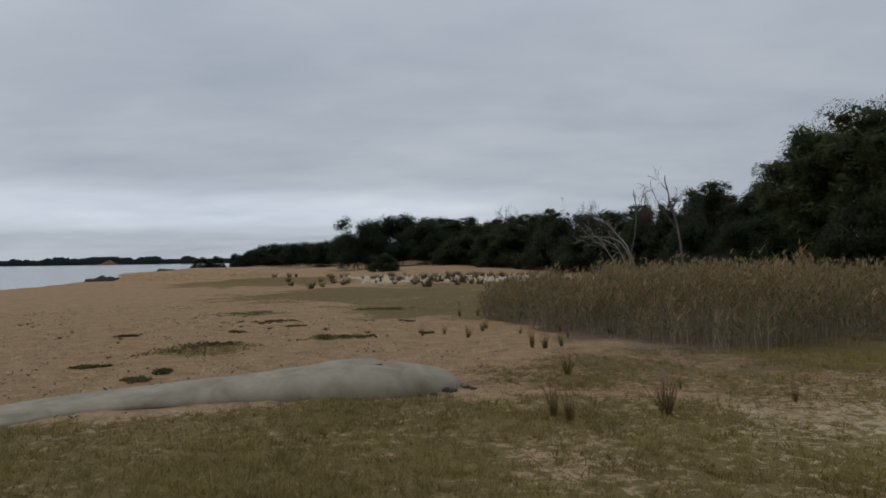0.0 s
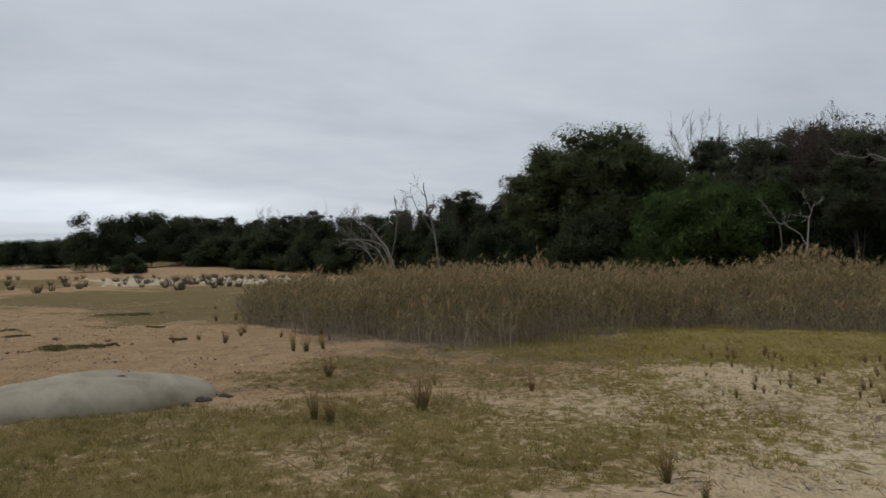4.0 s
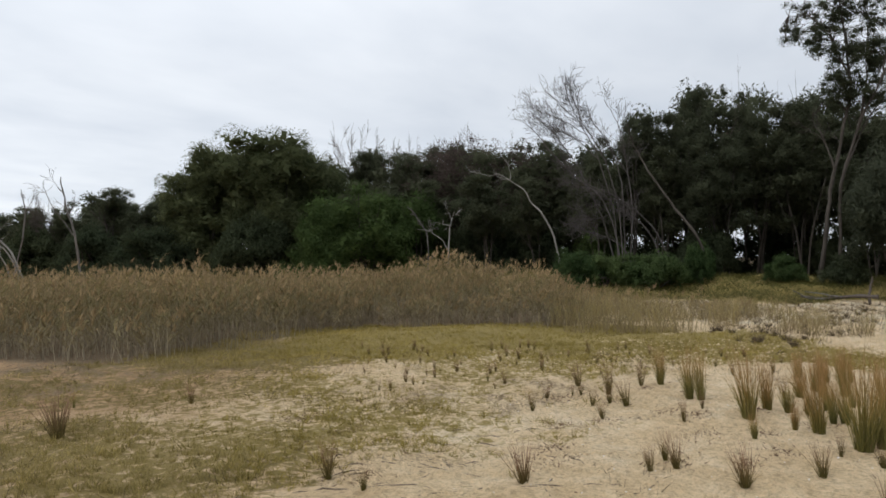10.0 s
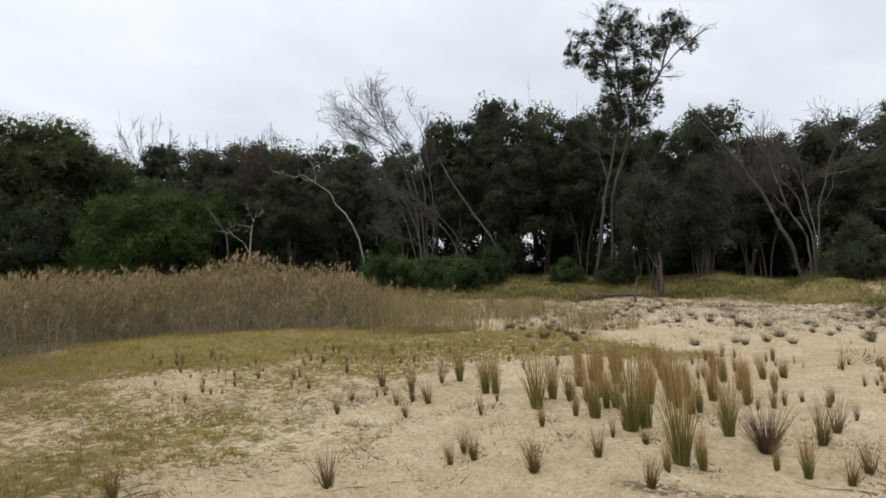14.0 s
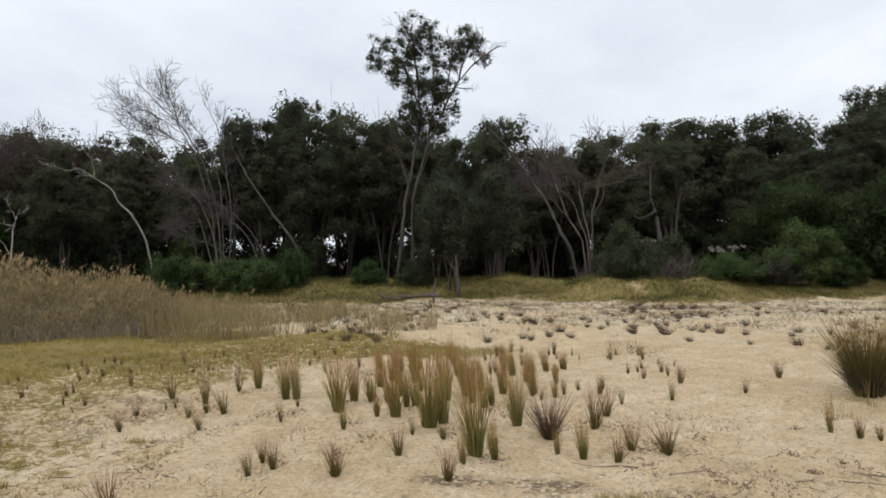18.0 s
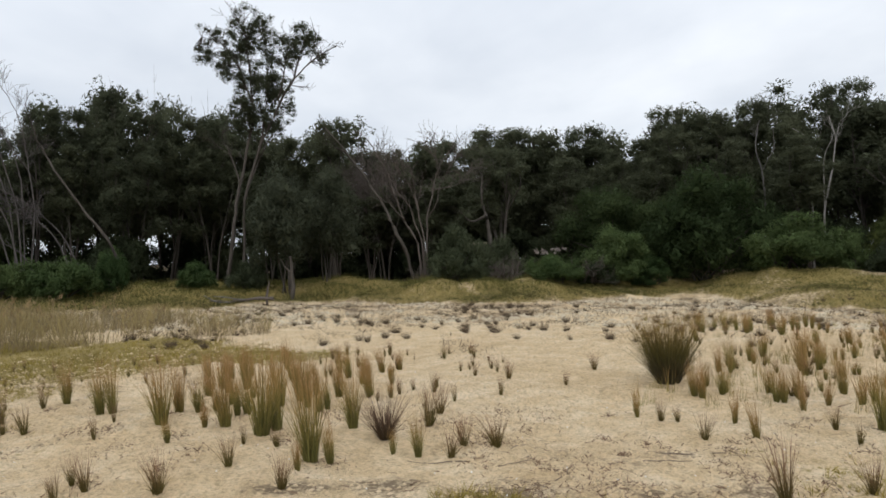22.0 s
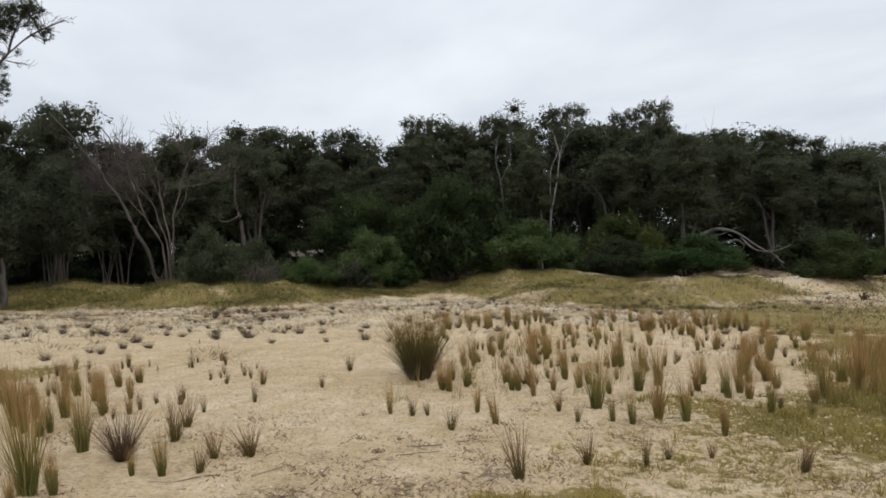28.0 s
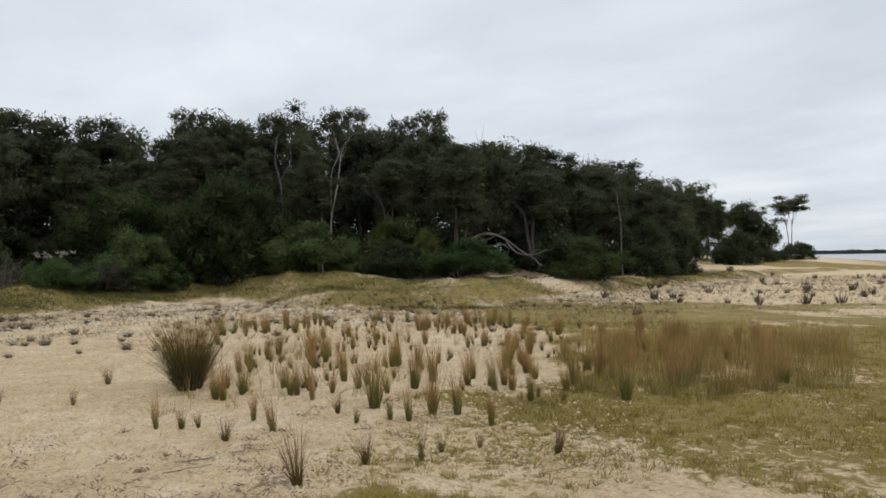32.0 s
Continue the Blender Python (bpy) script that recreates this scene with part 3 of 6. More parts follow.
def foliage(rng, centres, radii, count, size, squash=0.85, long=1.5, droop=0.0, core=0.5, ragged=0.21):
    """Lobes of leaves: each lobe is a ragged dark inside with leaf sprays in uneven tufts round it. One mesh of triangles."""
    c, r = np.asarray(centres, float), np.asarray(radii, float)
    n, tufts = len(c), 26
    td = rng.normal(0, 1, (n, tufts, 3))
    td /= np.linalg.norm(td, axis=2, keepdims=True)
    td *= rng.uniform(0.45, 1.08, (n, tufts, 1))
    each = np.maximum((count * (r / r.mean()) ** 2).astype(int), 12)
    idx = np.repeat(np.arange(n), each)
    m = len(idx)
    p = td[idx, rng.integers(0, tufts, m)] + rng.normal(0, ragged, (m, 3))
    far = np.linalg.norm(p, axis=1, keepdims=True) + 1e-6
    d = p / far
    p = d * np.minimum(far, 1.0 + 0.25 * (far - 1.0))
    p = c[idx] + p * r[idx][:, None] * np.array([1, 1, squash])
    a = d + rng.normal(0, 0.7, (m, 3)) + np.array([0, 0, 0.25 - droop])
    a /= np.linalg.norm(a, axis=1, keepdims=True)
    b = np.cross(a, rng.normal(0, 1, (m, 3)))
    b /= np.linalg.norm(b, axis=1, keepdims=True)
    s = size * rng.uniform(0.6, 1.35, m)[:, None]
    v = np.stack([p - a * s * long, p + b * s * 0.5, p + a * s * long, p - b * s * 0.5], 1).reshape(-1, 3)
    q = np.arange(4 * m).reshape(-1, 4)
    q = np.where((np.einsum("ij,ij->i", np.cross(b, a), d) < 0)[:, None], q[:, ::-1], q)
    t = np.concatenate([q[:, [0, 1, 2]], q[:, [0, 2, 3]]])
    # leaves turn their faces outward, as the lobe does
    nrm = np.repeat(d + rng.normal(0, 0.5, (m, 3)) + np.array([0, 0, 0.25]), 4, axis=0)
    if core:
        # twiggy inside of larger crossed sprays
        g = 90
        mid = rng.normal(0, 1, (n, g, 1, 3))
        mid *= core * rng.uniform(0.2, 1.35, (n, g, 1, 1)) / np.linalg.norm(mid, axis=3, keepdims=True)
        cv = c[:, None, None] + (mid + rng.normal(0, 0.13, (n, g, 3, 3))) * r[:, None, None, None] * np.array([1, 1, squash])
        ct = np.arange(n * g * 3).reshape(-1, 3)
        cn = np.cross(cv[:, :, 1] - cv[:, :, 0], cv[:, :, 2] - cv[:, :, 0])
        flip = (cn * mid[:, :, 0]).sum(2).reshape(-1) < 0
        ct = np.where(flip[:, None], ct[:, ::-1], ct)
        t = np.concatenate([t, ct + len(v)])
        v = np.concatenate([v, cv.reshape(-1, 3)])
        nrm = np.concatenate([nrm, np.repeat(mid.reshape(-1, 3), 3, axis=0)])
    return v, t, nrm / (np.linalg.norm(nrm, axis=1, keepdims=True) + 1e-9)


def leaf_mesh(name, crown, material):
    v, t, nrm = crown
    me = mesh_from(name, v, t, [material], flat=False)
    me.normals_split_custom_set_from_vertices(nrm.astype(np.float32))
    return me


SPECS = {
    "banksia": dict(wander=0.09, lift=0.06, split=(4, 3), spread=0.55, shrink=0.46, levels=2),
    "gum": dict(wander=0.10, lift=0.02, split=(5, 4), spread=0.8, shrink=0.6, levels=2),
    "dead": dict(wander=0.09, lift=0.03, split=(5, 4, 4, 4), spread=0.74, shrink=0.6, levels=4, thin=0.014),
    "umbrella": dict(wander=0.07, lift=0.0, split=(4, 4), spread=0.6, shrink=0.45, levels=2),
}
SPECS["banksia"]["from"] = (0.62, 0.45)
SPECS["gum"]["from"] = (0.3, 0.3)
SPECS["dead"]["from"] = (0.55, 0.35, 0.3)
SPECS["umbrella"]["from"] = (0.85, 0.5)
TREES = {"banksia": ("banksia_tree", "tall banksia with bare grey stems and dark rounded crown", "tree"),
         "airy": ("sparse_tree", "tall sparse tree with thin pale crown", "tree"), "gum": ("gum_tree", "dense dark gum tree with drooping grey-green foliage", "tree"),
         "fill": ("wood_tree", "dark leafy tree deep in the wood", "tree"), "umbrella": ("umbrella_tree", "thin-stemmed tree with flat umbrella crown", "tree"),
         "rusty": ("dying_tree", "half-dead tree with thin rusty brown foliage", "tree"),
         "dead": ("dead_tree", "leafless dead tree with fine grey twigs", "dead tree")}


def make_tree(kind, seed):
    """A tree ten metres high and four wide: its Empty, with trunk and crown."""
    rng = np.random.default_rng(seed)
    out, tips = [], []
    if kind in ("banksia", "airy", "rusty"):
        for s in range(3):
            lean = np.array([rng.normal(0, 0.14), rng.normal(0, 0.14), 1.0])
            grow(rng, (rng.normal(0, 0.3), rng.normal(0, 0.3), -0.2), lean, rng.uniform(5.8, 7.4), rng.uniform(0.09, 0.14), 0, SPECS["banksia"], out, tips)
    elif kind in ("gum", "fill"):
        grow(rng, (0, 0, -0.2), (rng.normal(0, 0.08), rng.normal(0, 0.08), 1), 4.6, 0.24, 0, SPECS["gum"], out, tips)
    elif kind == "umbrella":
        for s in range(2):
            grow(rng, (0, 0, -0.2), (rng.normal(0, 0.12), rng.normal(0, 0.12), 1), 6.8, 0.14, 0, SPECS["umbrella"], out, tips)
    else:
        for s in range(3):
            grow(rng, (rng.normal(0, 0.2), rng.normal(0, 0.2), -0.2), (rng.normal(0, 0.2), rng.normal(0, 0.2), 1), rng.uniform(4.2, 5.2), 0.085, 0, SPECS["dead"], out, tips)
    v, f = join(out)
    tp = np.array([t[0] for t in tips])
    if kind == "dead":
        tp = v
    room = {"dead": 0.0, "umbrella": 0.4, "banksia": 0.35}.get(kind, 0.7)
    k = np.array([(2 - room) / np.abs(tp[:, 0]).max(), (2 - room) / np.abs(tp[:, 1]).max(), (10 - room) / tp[:, 2].max()])
    k[:2] = np.minimum(k[:2], 2.2)
    v, tp = v * k, tp * k
    if kind == "banksia":
        # the leader ends bare: no crown stands out by itself
        tp[:, 2] = np.minimum(tp[:, 2], np.sort(tp[:, 2])[-5])
    root = thing(*TREES[kind], "trees of the coastal wood")
    part("trunk", mesh_from("trunk", v, f, [{"dead": M_TWIG, "rusty": M_TWIG, "airy": M_DEAD}.get(kind, M_BARK)], flat=False), root)
    crown = None
    if kind == "banksia":
        q = 22
        low = tp[rng.integers(0, len(tp), q)] * [0.85, 0.85, 1.0] * np.stack([np.ones(q), np.ones(q), rng.uniform(0.66, 0.93, q)], 1) + rng.normal(0, 0.25, (q, 3))
        cs, rs = np.concatenate([tp, low]), np.concatenate([rng.uniform(0.30, 0.62, len(tp)), rng.uniform(0.45, 0.75, q)])
        crown = foliage(rng, cs, rs, 330, 0.034, 1.0, 1.5, ragged=0.15)
    elif kind == "rusty":
        cs = np.concatenate([tp, tp * [1, 1, 0.8]])
        crown = foliage(rng, cs, rng.uniform(0.5, 0.9, len(cs)), 150, 0.04, long=2.2, core=0.0, ragged=0.35)
    elif kind == "airy":
        pk = tp[rng.random(len(tp)) < 0.6]
        crown = foliage(rng, pk, rng.uniform(0.35, 0.65, len(pk)), 120, 0.055, core=0.3, ragged=0.35)
    elif kind in ("gum", "fill"):
        q = 26 if kind == "gum" else 20
        el = rng.uniform(0.05 if kind == "gum" else 0.28, 1, q)
        az = rng.uniform(0, 2 * np.pi, q)
        wide = 1.35 * np.sqrt(1 - (el * 0.9) ** 2)
        low = np.stack([np.cos(az) * wide, np.sin(az) * wide, 0.6 + 8.2 * el], 1)
        cs = np.concatenate([tp, low]) if kind == "gum" else np.concatenate([tp[::2], low])
        rs = rng.uniform(0.7, 1.15, len(cs))
        crown = foliage(rng, cs, rs, 560 if kind == "gum" else 190, 0.038 if kind == "gum" else 0.07, 1.1, 1.7, 0.6, ragged=0.17)
    elif kind == "umbrella":
        crown = foliage(rng, tp, rng.uniform(0.55, 0.85, len(tp)), 110, 0.09, 0.5)
    if crown:
        part("crown", leaf_mesh("crown", crown, {"gum": M_GUM, "rusty": M_RUST}.get(kind, M_BANKSIA)), root)
    return root


# name, label, leaves, leaf size, leaves a lobe, native height and width
SHRUBS = {"grove": ("spreading_tree", "broad dark spreading tree with dense domed crown", M_SCRUB, 0.12, 190, 9.0, 11.0), "wattle": ("wattle_shrub", "rounded bright green wattle thicket", M_WATTLE, 0.05, 170, 5.0, 6.0), "scrub": ("scrub_thicket", "dense dark green coastal scrub", M_SCRUB, 0.08, 80, 3.4, 5.0),
          "fresh": ("fresh_green_shrub", "rounded fresh green coastal shrub with upright sprays", M_FRESH, 0.042, 130, 2.6, 3.2),
          "fern": ("low_green_shrub", "low bright green leafy shrub", M_FRESH, 0.045, 90, 1.6, 3.0), "greyshrub": ("grey_green_shrub", "grey-green rounded coastal shrub", M_GREY, 0.045, 110, 2.2, 3.4),
          "leafy": ("young_banksia", "young banksia with upright grey-green leaf rosettes", M_LEAFY, 0.06, 120, 6.0, 5.0), "bushy": ("coastal_shrub", "large dark green coastal shrub", M_BUSHY, 0.05, 150, 4.0, 5.0),
          "yellowbush": ("yellow_green_shrub", "yellowish green feathery shrub", M_YELLOW, 0.045, 150, 3.2, 4.4)}


def make_shrub(kind, seed):
    """A shrub: leafy lobes over many thin stems."""
    rng = np.random.default_rng(seed)
    name, label, material, size, count, tall, wide = SHRUBS[kind]
    root = thing(name, label, "shrub", "shrubs along the wood's edge")
    n = 44 if kind != "grove" else 60
    lobe = 0.13 * (tall + wide) / 2
    az, el = rng.uniform(0, 2 * np.pi, n), np.arcsin(rng.uniform(0.0, 1, n))
    rad = np.where(rng.random(n) < 0.8, rng.uniform(0.8, 1.0, n), rng.uniform(0.3, 0.8, n)) * (1 + 0.10 * np.sin(az * 3 + seed))
    low = 1.6 if kind in ("leafy", "grove") else 0.15
    hw, hz = wide / 2 - lobe, tall - low - lobe
    c = np.stack([hw * rad * np.cos(el) * np.cos(az), hw * rad * np.cos(el) * np.sin(az), low + hz * rad * np.sin(el)], 1)
    c[0] = (0.1 * wide * rng.normal(), 0.1 * wide * rng.normal(), tall - lobe)
    out = []
    for k in range(4 if kind in ("leafy", "grove") else 9):
        e = c[rng.integers(0, n)]
        b = np.array([rng.normal(0, 0.05 * wide), rng.normal(0, 0.05 * wide), -0.15])
        m = b + (e - b) * 0.5 + np.array([0, 0, 0.1 * tall]) + rng.normal(0, 0.1, 3)
        out.append(tube([b, m, e], [0.05, 0.035, 0.012], 4))
    tagged(part("woody_base", mesh_from("woody_base", *join(out), [M_BARK], flat=False), root), kind="stuff")
    v, f, nrm = foliage(rng, c, lobe * rng.uniform(0.75, 1.3, n), int(count * 3.4), size * 0.66, 1.05, 1.6, -0.5, core=0.55, ragged=0.24)
    if kind not in ("leafy", "grove"):
        v[:, 2] = np.maximum(v[:, 2], 0.0)
    part("foliage", leaf_mesh("foliage", (v, f, nrm), material), root)
    return root


PROTO = {}
pick = random.Random(5)


def plant(kind, x, y, tall, wide, variants=4, sink=0.0, turn=None):
    """Sets out a tree or shrub of that height and width; alike ones share their meshes."""
    shrub = kind in SHRUBS
    key = (kind, pick.randrange(variants))
    h0, w0 = SHRUBS[kind][5:7] if shrub else (10.0, 4.0)
    s = (wide / w0, wide / w0, tall / h0)
    m = Matrix.LocRotScale((x, y, top(x, y) - sink), Euler((0, 0, pick.uniform(0, 6.28) if turn is None else turn)), s)
    if key not in PROTO:
        ob = (make_shrub if shrub else make_tree)(kind, len(PROTO) * 7 + 3)
        ob.matrix_basis = m
        PROTO[key] = ob
        return ob
    p = PROTO[key]
    return copy_thing(p, m @ Matrix.Diagonal((1 / p.scale[0], 1 / p.scale[1], 1 / p.scale[2], 1)))


# kind, place, height of the top above the flat, width
SKY_a = [
    ("umbrella", 2.0, 118.0, 8.9, 4.1),
    ("banksia", 6.7, 104.8, 8.9, 5.2),
    ("banksia", 9.2, 94.5, 8.5, 6.3),
    ("dead", 10.0, 97.5, 9.8, 4.9),
    ("banksia", 12.4, 89.1, 8.3, 6.0),
    ("dead", 14.8, 90.8, 10.0, 3.8),
    ("banksia", 16.4, 86.5, 7.9, 5.9),
    ("dead", 16.8, 78.2, 8.5, 2.7),
    ("banksia", 18.3, 77.9, 7.4, 5.3),
    ("banksia", 20.0, 73.3, 7.6, 5.1),
    ("dead", 20.5, 66.9, 8.4, 2.3),
    ("banksia", 21.4, 68.8, 7.6, 4.8),
    ("banksia", 23.0, 66.1, 6.9, 4.7),
    ("banksia", 25.0, 63.3, 9.1, 4.5),
    ("banksia", 27.0, 60.2, 8.5, 4.9),
    ("gum", 26.2, 50.6, 9.6, 3.8),
    ("gum", 27.0, 49.1, 11.0, 3.7),
    ("gum", 29.1, 50.2, 11.1, 4.3),
    ("gum", 29.1, 45.5, 11.7, 4.3),
    ("gum", 30.6, 43.3, 11.9, 4.4),
    ("dead", 35.0, 45.0, 11.7, 1.9),
    ("gum", 34.5, 44.1, 10.1, 4.2),
]
SKY_b = [
    ("banksia", 39.3, 45.3, 12.1, 4.5),
    ("dead", 41.0, 46.5, 14.8, 4.9),
    ("banksia", 43.2, 44.5, 12.3, 4.6),
    ("dead", 42.3, 42.6, 13.3, 4.0),
    ("rusty", 39.7, 36.6, 11.6, 4.0),
    ("banksia", 44.1, 40.7, 12.7, 5.0),
    ("dead", 45.0, 39.7, 14.0, 4.5),
    ("rusty", 40.3, 34.5, 11.7, 4.0),
    ("banksia", 44.9, 36.7, 11.8, 4.8),
    ("dead", 44.9, 36.7, 12.8, 3.4),
    ("rusty", 40.7, 32.3, 11.4, 3.9),
    ("dead", 46.1, 35.2, 12.8, 3.9),
    ("banksia", 43.3, 32.2, 11.6, 4.0),
    ("banksia", 45.1, 33.2, 11.8, 5.1),
    ("rusty", 41.2, 30.1, 11.0, 3.8),
    ("rusty", 41.3, 28.2, 10.2, 3.7),
    ("banksia", 41.6, 27.8, 11.6, 3.7),
    ("banksia", 41.4, 24.3, 11.0, 4.0),
    ("banksia", 40.3, 20.1, 11.7, 3.4),
    ("banksia", 42.0, 18.7, 12.4, 3.1),
    ("banksia", 40.9, 16.3, 13.3, 3.1),
    ("dead", 43.4, 15.3, 14.5, 1.9),
]
SKY_c = [
    ("banksia", 43.0, 13.3, 13.2, 3.4),
    ("banksia", 43.5, 11.4, 12.6, 3.4),
    ("banksia", 45.1, 9.1, 11.6, 3.8),
    ("banksia", 45.5, 6.7, 11.2, 3.8),
    ("banksia", 47.7, 5.7, 10.7, 3.6),
    ("banksia", 43.8, 3.7, 11.6, 2.6),
    ("banksia", 48.0, 1.6, 10.0, 4.4),
    ("dead", 43.0, 1.3, 10.2, 3.2),
    ("dead", 43.0, 1.2, 10.3, 3.2),
    ("banksia", 46.0, -1.0, 11.1, 4.2),
    ("banksia", 45.8, -4.0, 10.9, 4.2),
    ("banksia", 46.5, -7.1, 11.4, 4.7),
    ("banksia", 46.9, -10.0, 11.5, 4.4),
    ("banksia", 46.2, -13.0, 11.6, 4.4),
    ("banksia", 45.5, -15.3, 10.9, 4.0),
    ("banksia", 44.9, -17.0, 10.3, 3.6),
    ("banksia", 43.3, -18.2, 12.4, 2.9),
    ("banksia", 43.3, -20.8, 11.9, 3.6),
    ("banksia", 44.0, -21.5, 12.3, 2.4),
    ("banksia", 42.1, -23.0, 12.5, 3.2),
    ("airy", 39.6, -25.3, 13.1, 4.3),
    ("banksia", 39.2, -27.7, 13.0, 3.2),
]
SKY_d = [
    ("banksia", 37.9, -29.5, 11.5, 3.2),
    ("banksia", 37.7, -31.4, 12.6, 2.4),
    ("banksia", 36.4, -32.8, 13.2, 2.9),
    ("banksia", 34.8, -34.5, 12.3, 4.1),
    ("banksia", 35.0, -38.5, 10.8, 3.9),
    ("banksia", 38.4, -43.5, 12.0, 4.3),
    ("banksia", 34.6, -41.5, 11.2, 4.5),
    ("banksia", 37.3, -47.0, 12.1, 4.5),
    ("banksia", 32.8, -44.1, 10.7, 4.1),
    ("banksia", 36.5, -50.1, 11.6, 4.1),
    ("dead", 36.4, -52.6, 11.5, 2.1),
    ("dead", 31.8, -46.1, 10.1, 2.8),
    ("banksia", 31.6, -47.5, 10.2, 4.3),
    ("banksia", 34.7, -55.0, 11.2, 4.9),
    ("banksia", 33.8, -59.0, 10.7, 5.1),
    ("banksia", 33.9, -63.5, 10.9, 4.2),
    ("gum", 39.1, -76.6, 10.3, 4.3),
    ("banksia", 37.8, -76.1, 9.5, 4.2),
    ("gum", 39.8, -83.0, 9.1, 4.6),
    ("banksia", 37.4, -81.9, 9.2, 5.2),
    ("gum", 38.9, -90.0, 8.7, 4.1),
    ("banksia", 37.4, -87.3, 8.9, 4.0),
]
SKY_e = [
    ("airy", 37.4, -92.7, 8.9, 3.3),
    ("umbrella", 36.4, -101.7, 10.2, 5.6),
]
SHRUB_a = [
    ("grove", -13.3, 111.2, 8.7, 11.7),
    ("scrub", -7.8, 89.7, 2.7, 4.5),
    ("grove", -7.4, 113.8, 9.5, 14.2),
    ("grove", -2.5, 108.0, 7.8, 8.1),
    ("scrub", 1.4, 100.0, 4.1, 7.5),
    ("scrub", 3.6, 97.9, 5.6, 9.0),
    ("scrub", 5.4, 97.9, 4.4, 8.2),
    ("scrub", 8.2, 91.6, 5.9, 10.0),
    ("scrub", 9.3, 91.5, 4.6, 8.4),
    ("scrub", 12.9, 85.0, 4.3, 7.9),
    ("scrub", 13.5, 83.9, 5.8, 9.2),
    ("scrub", 16.1, 78.4, 4.4, 8.0),
    ("scrub", 17.4, 76.0, 5.7, 8.4),
    ("scrub", 18.6, 72.7, 4.1, 7.5),
    ("scrub", 20.3, 67.0, 5.9, 7.6),
    ("scrub", 20.5, 66.9, 4.2, 7.0),
    ("scrub", 21.7, 58.1, 5.2, 7.7),
    ("scrub", 22.6, 50.1, 4.6, 7.3),
    ("scrub", 26.4, 42.5, 5.5, 6.2),
    ("wattle", 27.4, 35.7, 5.5, 5.6),
    ("wattle", 30.1, 34.8, 7.5, 8.8),
    ("wattle", 33.5, 33.0, 6.5, 7.4),
]
SHRUB_b = [
    ("scrub", 37.3, 30.2, 6.5, 5.6),
    ("scrub", 36.6, 29.5, 6.1, 5.9),
    ("scrub", 38.2, 25.6, 4.2, 5.0),
    ("fern", 28.2, 17.1, 2.3, 3.0),
    ("scrub", 31.3, 17.8, 2.1, 4.5),
    ("scrub", 41.1, 22.8, 6.2, 5.1),
    ("wattle", 37.6, 20.9, 6.0, 3.2),
    ("fern", 28.9, 15.9, 2.1, 2.5),
    ("fern", 29.9, 14.1, 2.2, 3.3),
    ("scrub", 31.9, 14.4, 2.1, 3.8),
    ("fern", 31.6, 12.6, 2.5, 1.7),
    ("fern", 33.4, 13.3, 2.6, 1.6),
    ("scrub", 38.2, 15.0, 3.8, 3.8),
    ("fern", 32.7, 9.3, 1.9, 1.6),
    ("fern", 32.8, 9.1, 1.8, 1.7),
    ("greyshrub", 33.3, 7.0, 2.0, 2.1),
    ("leafy", 32.6, 5.1, 6.6, 4.1),
    ("leafy", 35.8, 3.3, 6.5, 4.2),
    ("greyshrub", 32.8, -3.2, 3.7, 3.3),
    ("greyshrub", 35.5, -5.9, 3.2, 2.7),
    ("yellowbush", 32.1, -7.7, 1.9, 2.6),
    ("fern", 31.1, -7.7, 1.8, 2.7),
]
SHRUB_c = [
    ("scrub", 31.5, -9.7, 1.7, 2.5),
    ("bushy", 36.1, -12.0, 5.9, 6.3),
    ("fresh", 32.2, -10.8, 3.4, 3.5),
    ("fresh", 31.7, -12.4, 1.9, 2.0),
    ("bushy", 35.2, -14.4, 5.3, 5.7),
    ("bushy", 33.4, -16.0, 6.3, 7.4),
    ("fresh", 29.9, -18.3, 3.8, 5.0),
    ("fresh", 28.5, -20.3, 3.1, 2.6),
    ("scrub", 26.5, -21.3, 2.8, 3.4),
    ("yellowbush", 28.5, -23.5, 4.5, 4.9),
    ("yellowbush", 26.1, -23.3, 3.4, 2.3),
    ("fresh", 22.9, -22.9, 2.75, 4.9),
    ("scrub", 23.9, -32.1, 3.2, 5.3),
    ("bushy", 20.4, -29.6, 2.9, 4.9),
    ("scrub", 23.2, -39.7, 4.3, 5.0),
    ("scrub", 23.6, -44.1, 4.0, 4.6),
    ("scrub", 32.0, -73.3, 4.6, 6.0),
    ("scrub", 35.0, -88.3, 6.8, 7.1),
    ("scrub", 34.8, -99.1, 3.5, 5.2),
]


for kind, x, y, z, w in SKY_a + SKY_b + SKY_c + SKY_d + SKY_e:
    tall, wide = z - top(x, y), max(w * 1.2, 2.2)
    count = max(1, round(wide / (0.55 * tall))) if kind not in ("dead", "umbrella") else 1
    d = math.hypot(x, y)
    for k in range(count):
        off = (k - (count - 1) / 2) * wide / count
        deep = pick.uniform(-1.5, 1.5) if count > 1 else 0.0
        plant(kind, x + y / d * off + x / d * deep, y - x / d * off + y / d * deep, tall * (1 if k == count // 2 else pick.uniform(0.88, 1.0)), min(wide / count * 1.25, tall * 0.62))
for row in (SHRUB_a, SHRUB_b, SHRUB_c):
    for kind, x, y, z, w in row:
        plant(kind, x, y, max(z - top(x, y), 0.5), w * 1.1, 3)

